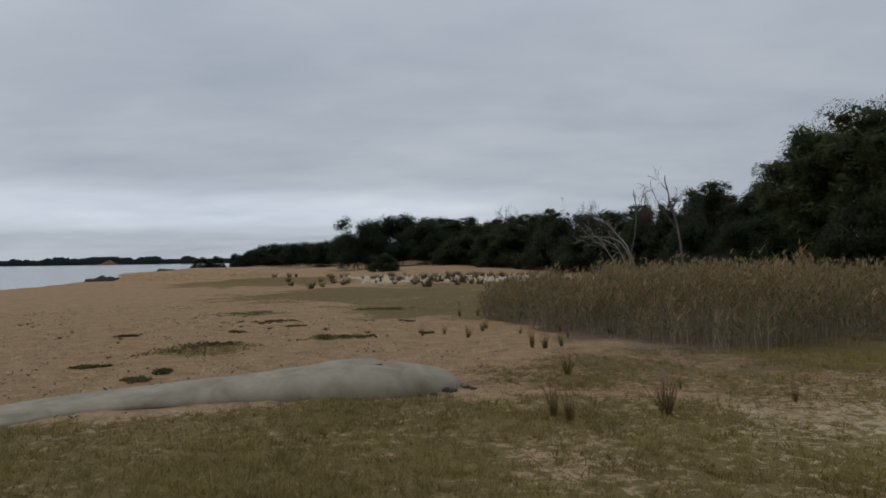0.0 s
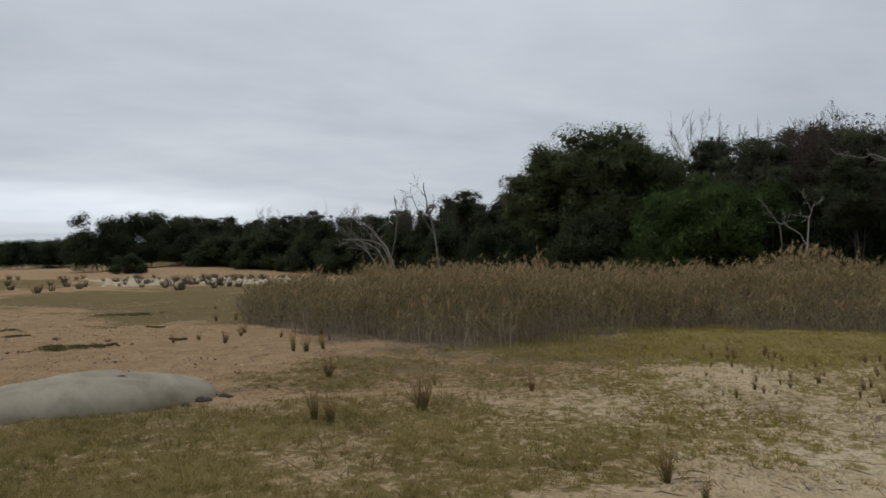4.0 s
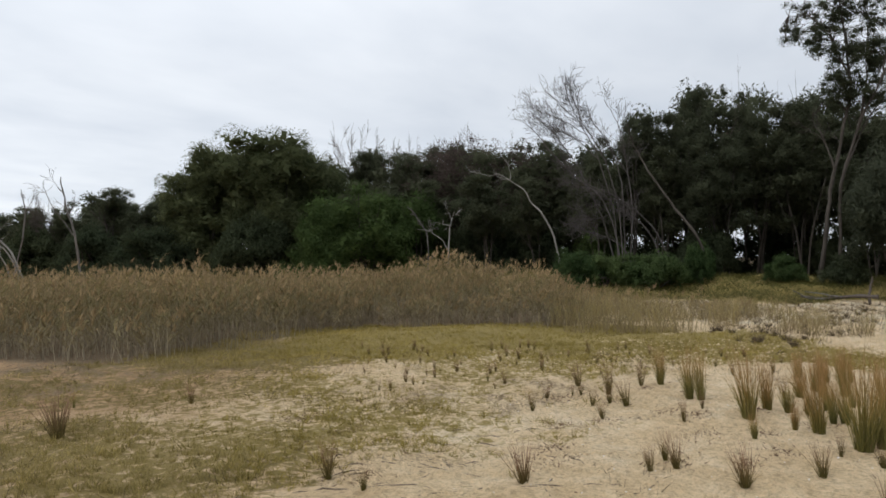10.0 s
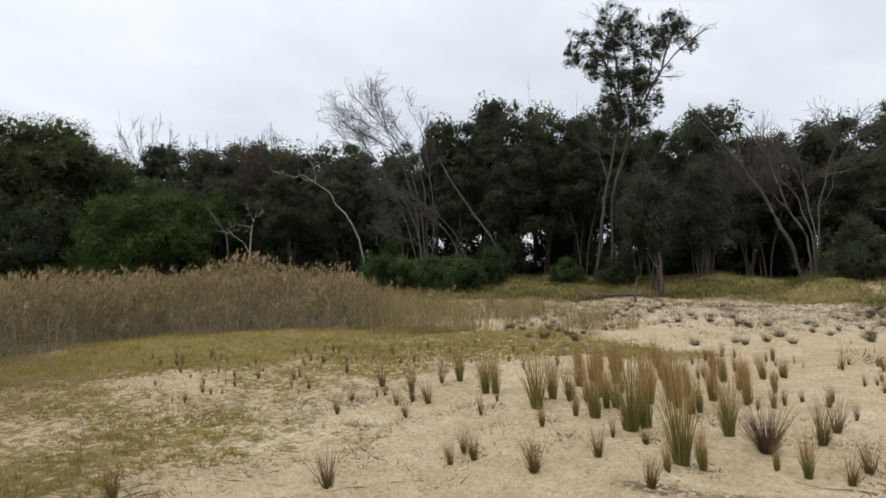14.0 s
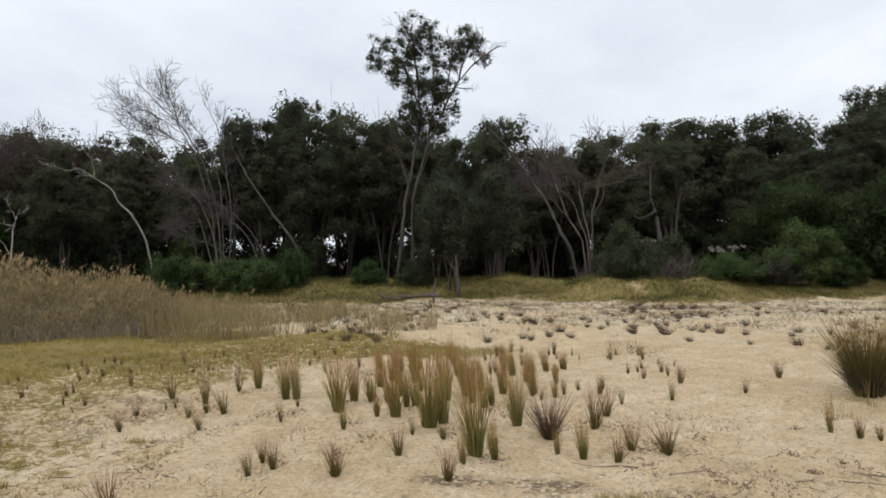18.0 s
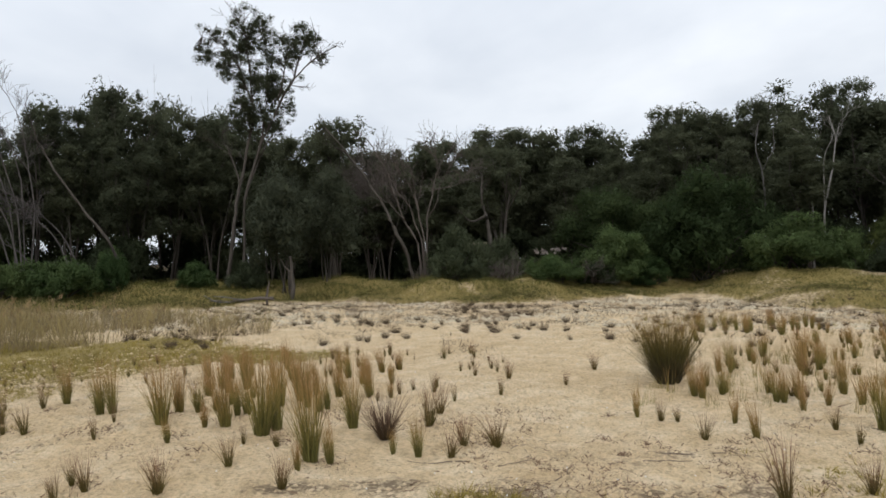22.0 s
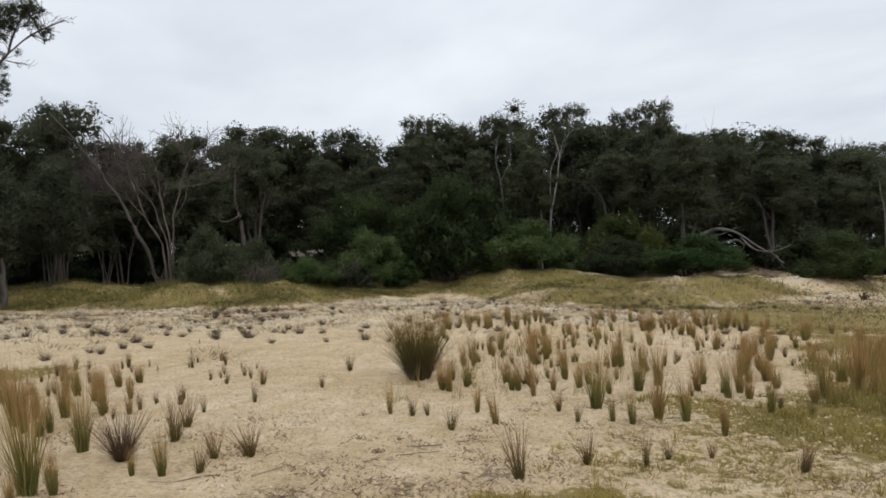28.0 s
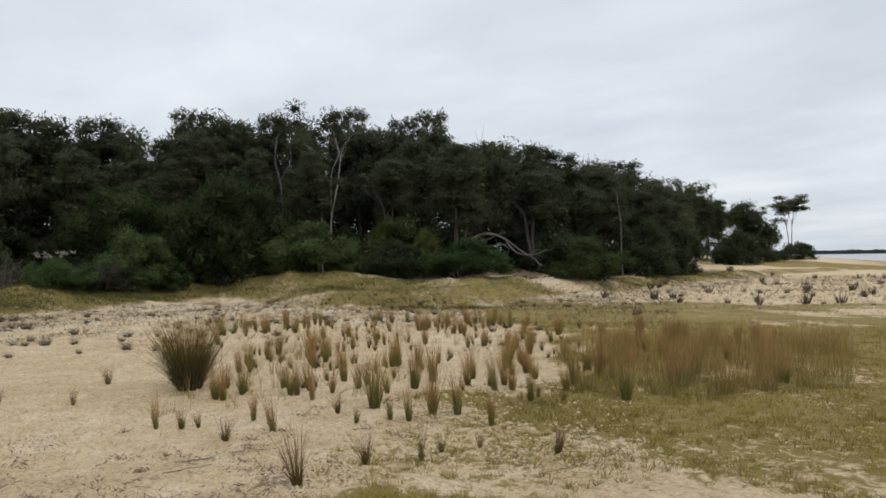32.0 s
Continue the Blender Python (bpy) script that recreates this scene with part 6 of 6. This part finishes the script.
# ---- small things on the sand ----
def build_runner(x, y, length, heading, seed, material):
    """A dead runner lying on the sand, with a side shoot or two."""
    rng = np.random.default_rng(seed)
    out = []
    def lay(x, y, length, heading, r):
        n = max(5, int(length / 0.09))
        px, py = [x], [y]
        for k in range(n):
            heading += rng.normal(0, 0.22)
            px.append(px[-1] + math.cos(heading) * length / n)
            py.append(py[-1] + math.sin(heading) * length / n)
        px, py = np.array(px), np.array(py)
        z = height(px, py) + 0.007 * rng.normal(0, 1, len(px))
        out.append(tube(np.stack([px, py, z], 1), np.linspace(r, r * 0.4, len(px)), 4))
        return px, py, heading
    px, py, _ = lay(x, y, length, heading, 0.006)
    for k in range(int(rng.integers(1, 4))):
        i = int(rng.integers(1, len(px) - 1))
        lay(px[i], py[i], length * rng.uniform(0.2, 0.5), heading + rng.choice([-1, 1]) * rng.uniform(0.4, 0.9), 0.003)
    thing("dead_runner", "thin dead brown runner lying on the sand", "dead stem", "dead runners on the sand", me=mesh_from("dead_runner", *join(out), [material], flat=False))


lay_out = random.Random(12)
# a tangle of runners at the turf's edge
for k in range(26):
    rx, ry = polar(lay_out.uniform(-35, -51), lay_out.uniform(5.2, 7.0))
    build_runner(rx, ry, lay_out.uniform(0.5, 1.3), radians(lay_out.choice([-40, 140]) + lay_out.gauss(0, 28)), k + 140, M_RUNNER)
for k in range(45):
    az0, az1, d0, d1 = ((-42, -66, 5.2, 8.2), (-90, -125, 4.8, 6.6), (-126, -150, 5.2, 8.5))[k % 3]
    rx, ry = polar(lay_out.uniform(az0, az1), lay_out.uniform(d0, d1))
    build_runner(rx, ry, lay_out.uniform(0.35, 1.0), lay_out.uniform(0, 6.28), k + 40, M_RUNNER)


def build_twig_litter():
    rng = np.random.default_rng(5)
    n = 60000
    az = rng.uniform(-170, 36, n)
    r = 4 + 22 * rng.random(n) ** 1.3
    x, y = -np.sin(np.radians(az)) * r, np.cos(np.radians(az)) * r
    _, _, lt = cover(x, y)
    keep = rng.random(n) < smooth(0.35, 0.9, lt) * 0.36 + 0.006
    x, y = x[keep], y[keep]
    n = len(x)
    a = rng.uniform(0, 6.28, n)
    way = np.stack([np.cos(a), np.sin(a), rng.normal(0.12, 0.15, n)], 1)
    base = np.stack([x, y, height(x, y) + 0.008], 1)
    v, f = ribbons(rng, base, way, rng.uniform(0.03, 0.14, n), rng.uniform(0.005, 0.014, n), rng.normal(0, 0.01, (n, 3)), 1)
    thing("twig_litter", "scattered dead twigs and leaf litter on sand", "litter", kind="stuff", me=mesh_from("twig_litter", v, f, [M_CRUMB]))


build_twig_litter()


def build_crumbs():
    """Heaps of short dark crumbs and rootlets on the near sand."""
    rng = np.random.default_rng(15)
    heaps = [(-96 - 3.2 * k + rng.normal(0, 1.0), 5.0 + rng.normal(0, 0.22), 0.22) for k in range(9)]
    heaps += [(rng.uniform(-150, -84), rng.uniform(5.2, 8.6), rng.uniform(0.05, 0.22)) for k in range(46)]
    heaps += [(rng.uniform(-84, -34), rng.uniform(5.4, 9.5), rng.uniform(0.05, 0.18)) for k in range(26)]
    x, y = [], []
    for az, d, size in heaps:
        cx, cy = polar(az, d)
        m = int(20 + 460 * size)
        x.append(cx + rng.normal(0, size * 1.5, m) * rng.uniform(0.3, 1, m))
        y.append(cy + rng.normal(0, size, m) * rng.uniform(0.3, 1, m))
    x, y = np.concatenate(x), np.concatenate(y)
    n = len(x)
    a = rng.uniform(0, 6.28, n)
    base = np.stack([x, y, height(x, y) + 0.004], 1)
    way = np.stack([np.cos(a), np.sin(a), rng.normal(0.35, 0.35, n)], 1)
    v, f = ribbons(rng, base, way, rng.uniform(0.012, 0.05, n), rng.uniform(0.006, 0.016, n), rng.normal(0, 0.008, (n, 3)), 1)
    thing("dead_crumbs", "little heaps of dark purple-brown plant crumbs on sand", "litter", kind="stuff", me=mesh_from("dead_crumbs", v, f, [M_CRUMB]))


build_crumbs()


def build_shells():
    rng = np.random.default_rng(6)
    n = 420
    az, r = rng.uniform(-130, -45, n), 4.6 + 8 * rng.random(n) ** 1.2
    x, y = -np.sin(np.radians(az)) * r, np.cos(np.radians(az)) * r
    base = np.stack([x, y, height(x, y) + 0.008], 1)
    a = rng.uniform(0, 6.28, n)
    way = np.stack([np.cos(a), np.sin(a), rng.normal(0, 0.3, n)], 1)
    v, f = ribbons(rng, base, way, rng.uniform(0.008, 0.022, n), rng.uniform(0.008, 0.02, n), rng.normal(0, 0.004, (n, 3)), 1)
    m, _, _, b = mat("bleached_shell", 0.5, 0.4)
    b.inputs["Base Color"].default_value = (0.78, 0.75, 0.70, 1)
    thing("shell_chips", "small white shell chips scattered on sand", "shells", kind="stuff", me=mesh_from("shell_chips", v, f, [m]))


build_shells()


# ---- post, snag and fallen log on the bank, and the low rail ----
def build_bank_things():
    rng = np.random.default_rng(9)
    def wood(points, r0, r1, sides=8):
        p = np.array(points, float)
        s = np.linspace(0, len(p) - 1, 3 * (len(p) - 1) + 1)
        q = np.stack([np.interp(s, np.arange(len(p)), p[:, k]) for k in range(3)], 1)
        return tube(q + rng.normal(0, 0.012, q.shape), np.linspace(r0, r1, len(q)) * (1 + 0.08 * rng.normal(0, 1, len(q))), sides)
    x, y = 31.4, 4.55
    z = top(x, y)
    root = thing("old_post", "weathered grey tree stump post on the bank", "post")
    part("post", mesh_from("post", *wood([(x, y, z - 0.2), (x, y - 0.05, z + 0.6), (x + 0.05, y + 0.05, 2.1)], 0.11, 0.065), [M_BARK], flat=False), root)
    part("side_branch", mesh_from("side_branch", *wood([(x, y, 1.3), (x, y + 0.3, 1.6), (x, y + 0.5, 2.0)], 0.05, 0.02), [M_BARK], flat=False), root)
    x, y = 29.6, 5.35
    z = top(x, y)
    root = thing("fallen_branch", "bleached fallen branch with an upright broken limb", "driftwood")
    part("upright_limb", mesh_from("upright_limb", *wood([(x, y, z - 0.1), (x + 0.1, y, z + 0.6), (x + 0.1, y - 0.08, z + 1.05)], 0.06, 0.025), [M_TWIG], flat=False), root)
    def lie(x, y, up):
        return (x, y, top(x, y) + up)
    part("log", mesh_from("log", *wood([lie(x, y - 0.3, 0.32), lie(x + 0.1, y + 0.6, 0.2), lie(x, y + 1.6, 0.1), lie(x, y + 2.4, 0.06)], 0.08, 0.04), [M_TWIG], flat=False), root)
    part("branch", mesh_from("branch", *wood([lie(x, y + 1.5, 0.1), lie(x - 0.2, y + 2.0, 0.12), lie(x - 0.3, y + 2.6, 0.3)], 0.035, 0.015), [M_DEAD], flat=False), root)
    part("branch", mesh_from("branch", *wood([lie(x, y + 0.9, 0.15), lie(x - 0.1, y + 1.5, 0.3), lie(x - 0.1, y + 2.2, 0.34)], 0.035, 0.015), [M_DEAD], flat=False), root)
    a, b = np.array([31.4, -2.9]), np.array([30.8, -6.1])
    root = thing("low_rail", "low dark timber rail along the grassy bank", "rail")
    za, zb = top(*a), top(*b)
    part("rail", mesh_from("rail", *wood([(*a, 0.66), (*((a + b) / 2), 0.65), (*b, 0.6)], 0.05, 0.045), [M_BARK], flat=False), root)
    for t in (0.25, 0.95):
        q = a + (b - a) * t
        part("rail_post", mesh_from("rail_post", *wood([(*q, top(*q) - 0.3), (*q, 0.8)], 0.06, 0.06), [M_BARK], flat=False), root)


build_bank_things()


# ---- creeping mats on the beach, dry stems on the back sand, stones by the tube's end ----
def build_creeper(x, y, long, wide, heading, seed):
    """A flat dark green mat of creeping leaves on the sand."""
    rng = np.random.default_rng(seed)
    n = 34
    u, w = rng.normal(0, long / 3.2, n), rng.normal(0, wide / 3.0, n)
    px, py = x + u * math.cos(heading) - w * math.sin(heading), y + u * math.sin(heading) + w * math.cos(heading)
    c = np.stack([px, py, height(px, py) + 0.015], 1)
    v, f, _ = foliage(rng, c, rng.uniform(0.08, 0.2, n) * min(1, wide), 22, 0.022, 0.3, 1.4, core=0.0, ragged=0.7)
    v[:, 2] = np.maximum(v[:, 2], height(v[:, 0], v[:, 1]) + 0.003)
    thing("creeper_mat", "flat olive green creeper mat on damp sand", "creeping plant", "creeping mats on the beach", "stuff", me=mesh_from("creeper_mat", v, f, [M_MAT]))


for k, (az, d, long, wide) in enumerate(((9.6, 15.3, 1.1, 0.7), (7.6, 15.5, 0.7, 0.25), (6.2, 24.0, 0.8, 0.8), (4.4, 24.3, 0.8, 0.6), (20.6, 14.4, 1.2, 0.9), (18.6, 14.8, 0.9, 0.6), (15.6, 24.2, 1.4, 1.2), (24.4, 10.9, 0.22, 0.3), (22.6, 11.6, 0.2, 0.3), (27.5, 13.2, 0.4, 0.3), (12.4, 19.0, 0.4, 0.25), (3.0, 19.5, 0.35, 0.2), (14.0, 20.6, 1.0, 0.5), (25.0, 18.0, 0.4, 0.3), (1.5, 16.6, 0.3, 0.2), (17.0, 17.6, 0.3, 0.2))):
    build_creeper(*polar(az, d), long, wide, radians(az + 180), 300 + k)


def build_dry_stems():
    rng = np.random.default_rng(91)
    n = 52000
    az, r = rng.uniform(-152, -56, n), np.sqrt(rng.uniform(12.0 ** 2, 30.0 ** 2, n))
    x, y = -np.sin(np.radians(az)) * r, np.cos(np.radians(az)) * r
    # the same stubble among the turf, nearer by
    m = 16000
    a2, r2 = rng.uniform(-74, -8, m), np.sqrt(rng.uniform(5.2 ** 2, 13.0 ** 2, m))
    # and over the low dunes
    a3, r3 = rng.uniform(-170, -138, m), np.sqrt(rng.uniform(22.0 ** 2, 60.0 ** 2, m))
    az, r = np.concatenate([az, a2, a3]), np.concatenate([r, r2, r3])
    x, y = -np.sin(np.radians(az)) * r, np.cos(np.radians(az)) * r
    keep = grainy(x, y, 1.3, 3, 33) + 0.30 * smooth(14, 24, r) + 0.08 * (r < 13) * (az > -66) > 0.66
    x, y = x[keep], y[keep]
    n = len(x)
    base = np.stack([x, y, height(x, y) - 0.01], 1)
    way = np.stack([rng.normal(0, 0.8, n), rng.normal(0, 0.8, n), np.ones(n)], 1)
    near = np.where(np.hypot(x, y) < 13, 0.45, np.where(np.hypot(x, y) > 30, 1.7, 1.0))
    v, f = ribbons(rng, base, way, rng.uniform(0.03, 0.13, n) * (0.4 + 0.6 * near), rng.uniform(0.007, 0.018, n) * near, rng.normal(0, 0.03, (n, 3)), 1)
    thing("dry_stems", "short dry grass stems scattered over pale sand", "grass", kind="stuff", me=mesh_from("dry_stems", v, f, [M_DRY]))


build_dry_stems()


def build_thin_reeds():
    """The loose fringe of pale grass where the reed bed runs out on the sand."""
    rng = np.random.default_rng(92)
    n = 11500
    az, r = rng.uniform(-80, -56.5, n), rng.uniform(16.8, 26, n)
    x, y = -np.sin(np.radians(az)) * r, np.cos(np.radians(az)) * r
    keep = grainy(x, y, 1.2, 3, 34) > 0.42 + 0.22 * smooth(-70, -80, az)
    x, y, az = x[keep], y[keep], az[keep]
    n = len(x)
    base = np.stack([x, y, height(x, y) - 0.02], 1)
    way = np.stack([rng.normal(0, 0.22, n), rng.normal(0, 0.22, n), np.ones(n)], 1)
    v, f = ribbons(rng, base, way, rng.uniform(0.2, 0.75, n) * (0.5 + grainy(x, y, 1.5, 2, 35)) * (1 + 0.3 * smooth(-68, -58, az)), rng.uniform(0.008, 0.018, n), rng.normal(0, 0.08, (n, 3)), 2)
    thing("pale_grass_fringe", "loose pale yellow grass on sand beside the reeds", "grass", kind="stuff", me=mesh_from("pale_grass_fringe", v, f, [M_FRINGE]))


build_thin_reeds()


def build_stone(x, y, size, seed):
    rng = np.random.default_rng(seed)
    v = BALL_V * rng.uniform(0.75, 1.15, (len(BALL_V), 1)) * size * np.array([1.2, 0.9, 0.6])
    v = v + np.array([x, y, top(x, y) + size * 0.25])
    thing("dark_stone", "small dark stone by the end of the fabric tube", "stone", "stones at the tube's end", me=mesh_from("dark_stone", v, BALL_F, [M_BARK]))


stones = random.Random(3)
for k in range(16):
    build_stone(-0.15 + stones.gauss(0.12, 0.22), 9.25 + stones.gauss(0.0, 0.16), stones.uniform(0.03, 0.075), 500 + k)


def build_brush_pile(x, y, tall, wide, seed):
    """A heap of dead branches under the shrubs."""
    rng = np.random.default_rng(seed)
    out, hold = [], dict(SPECS["dead"], levels=3, split=(4, 4, 3), spread=0.7, thin=0.009, wander=0.2)
    for k in range(26):
        a, q = rng.uniform(0, 6.28), rng.uniform(0, 0.8) * wide / 2
        grow(rng, (math.cos(a) * q, math.sin(a) * q, 0.0), (math.cos(a) * 0.8 + rng.normal(0, 0.3), math.sin(a) * 0.8 + rng.normal(0, 0.3), 0.9), tall * rng.uniform(0.45, 0.8), 0.025, 1, hold, out, [])
    v, f = join(out)
    v[:, 2] = np.maximum(v[:, 2], 0.0)
    root = thing("brush_pile", "tangled heap of dead brown branches under shrubs", "brush pile", kind="stuff", me=mesh_from("brush_pile", v, f, [M_TWIG], flat=False))
    root.location = (x, y, top(x, y))


build_brush_pile(*polar(-99.6, 33.0), 1.3, 2.6, 61)
build_brush_pile(*polar(-106.0, 32.8), 1.2, 1.8, 62)
build_brush_pile(*polar(-93.2, 34.0), 0.9, 1.8, 63)


def build_clods(name, label, table, count, seed, low, high, keep_from, crust=None):
    """Small crusted lumps of pale sand, each a flattened four-sided heap."""
    rng = np.random.default_rng(seed)
    out_v, out_f, k = [], [], 0
    for az0, az1, d0, d1 in table:
        n = count
        az, r = rng.uniform(min(az0, az1), max(az0, az1), n), np.sqrt(rng.uniform(d0 * d0, d1 * d1, n))
        x, y = -np.sin(np.radians(az)) * r, np.cos(np.radians(az)) * r
        keep = (grainy(x, y, 1.4, 3, 51) > keep_from) & ((r < 16) | (cover(x, y)[0] < 0.3))
        x, y = x[keep], y[keep]
        n = len(x)
        size = rng.uniform(low, high, n) * (0.6 + 0.8 * grainy(x, y, 2.0, 2, 52))
        turn = rng.uniform(0, 6.28, n)
        ring = []
        for c in range(5):
            a = turn + c * 2 * np.pi / 5
            q = size * rng.uniform(0.6, 1.25, n)
            px, py = x + np.cos(a) * q, y + np.sin(a) * q
            ring.append(np.stack([px, py, height(px, py) - 0.01], 1))
        peak = np.stack([x + rng.normal(0, 0.2, n) * size, y + rng.normal(0, 0.2, n) * size, height(x, y) + size * rng.uniform(0.25, 0.6, n)], 1)
        v = np.stack(ring + [peak], 1).reshape(-1, 3)
        b = np.arange(n)[:, None] * 6
        f = np.concatenate([b + np.array([[c, (c + 1) % 5, 5]]) for c in range(5)])
        out_v.append(v)
        out_f.append(f + k)
        k += len(v)
    thing(name, label, "sand", kind="stuff", me=mesh_from(name, np.concatenate(out_v), np.concatenate(out_f), [crust or M_GROUND], flat=False))


build_clods("sand_clods", "crusted lumps of pale sand before the grassy bank", ((-60, -100, 20, 31), (-100, -140, 18, 31), (-135, -146, 29, 36)), 7500, 71, 0.03, 0.115, 0.47, M_CRUST)
build_clods("stony_strip", "pale lumps of sand and stone across the far beach", ((-10, 9, 53, 70),), 2600, 75, 0.10, 0.38, 0.45, M_CRUST)
build_clods("trodden_sand", "small lumps and dents in loose sand", ((-40, -150, 4.6, 9.5), (-60, -140, 9.5, 17)), 15000, 76, 0.018, 0.06, 0.30)
build_clods("sand_lumps", "small pale sand lumps among the turf", ((-38, -76, 5.5, 13.5),), 6500, 72, 0.015, 0.05, 0.44)


def build_grit():
    """Bits of shell and dark fragments over the beach."""
    rng = np.random.default_rng(73)
    n = 9000
    az, r = rng.uniform(-6, 38, n), np.sqrt(rng.uniform(8.5 ** 2, 32.0 ** 2, n))
    x, y = -np.sin(np.radians(az)) * r, np.cos(np.radians(az)) * r
    keep = grainy(x, y, 2.5, 3, 74) > 0.40
    x, y = x[keep], y[keep]
    n = len(x)
    a = rng.uniform(0, 6.28, n)
    base = np.stack([x, y, height(x, y) + 0.004], 1)
    way = np.stack([np.cos(a), np.sin(a), rng.normal(0.25, 0.35, n)], 1)
    v, f = ribbons(rng, base, way, rng.uniform(0.015, 0.06, n), rng.uniform(0.012, 0.035, n), rng.normal(0, 0.005, (n, 3)), 1)
    thing("beach_grit", "shell grit and dark fragments on damp sand", "grit", kind="stuff", me=mesh_from("beach_grit", v, f, [M_GROUND, M_TWIG, M_DEAD], rng.choice([0, 0, 1, 2], n)))


build_grit()


# ---- the bush with white flowers among the dead branches ----
def build_flowering_bush(x, y, tall, wide, seed):
    rng = np.random.default_rng(seed)
    root = thing("flowering_bush", "low green bush topped with white flower heads", "shrub", "shrubs along the wood's edge")
    root.location = (x, y, top(x, y))
    n = 26
    a, q = rng.uniform(0, 6.28, n), rng.random(n) ** 0.5
    c = np.stack([np.cos(a) * q * wide / 2, np.sin(a) * q * wide / 2, tall * (0.25 + 0.6 * rng.random(n) * (1 - 0.5 * q))], 1)
    v, f, _ = foliage(rng, c, rng.uniform(0.22, 0.4, n), 260, 0.03, 1.0, 1.6, -0.5, core=0.5)
    v[:, 2] = np.maximum(v[:, 2], 0.0)
    part("foliage", mesh_from("foliage", v, f, [M_FRESH]), root)
    for k in range(14):
        b = rng.uniform(0, 6.28), rng.random() ** 0.5 * 0.4 * wide
        head = np.array([[math.cos(b[0]) * b[1], math.sin(b[0]) * b[1], tall * rng.uniform(0.88, 1.05)]])
        v, f, _ = foliage(rng, head, np.array([rng.uniform(0.07, 0.14)]), 60, 0.02, 0.8, 1.2, core=0.4)
        tagged(part("flower_head", mesh_from("flower_head", v, f, [M_FLOWER]), root), kind="stuff")


build_flowering_bush(31.71, -7.57, 1.45, 2.2, 81)


# ---- the picnic shelter glimpsed among the trees ----
def build_shelter(az, d, wide, deep, eave):
    cx, cy = polar(az, d)
    turn = Matrix.Rotation(radians(az), 4, "Z")
    root = thing("picnic_shelter", "small pale-roofed timber shelter deep among the trees", "shelter")
    root.matrix_basis = Matrix.Translation((cx, cy, top(cx, cy))) @ turn
    rise = eave - top(cx, cy)

    def block(name, x, y, z, sx, sy, sz, material, label=""):
        bm = bmesh.new()
        bmesh.ops.create_cube(bm, size=1.0, matrix=Matrix.Translation((x, y, z)) @ Matrix.Diagonal((sx, sy, sz, 1)))
        bmesh.ops.bevel(bm, geom=bm.edges[:], offset=0.01, segments=1, affect="EDGES")
        me = bpy.data.meshes.new(name)
        bm.to_mesh(me)
        bm.free()
        me.materials.append(material)
        return part(name, me, root, label)

    block("roof", 0, 0, rise, wide, deep, 0.12, M_TUBE, "pale weathered roof sheet")
    for sx in (-1, 1):
        for sy in (-1, 1):
            block("post", sx * (wide / 2 - 0.15), sy * (deep / 2 - 0.15), rise / 2 - 0.08, 0.12, 0.12, rise, M_BARK)


build_shelter(-96.3, 39.5, 2.4, 2.0, 2.75)
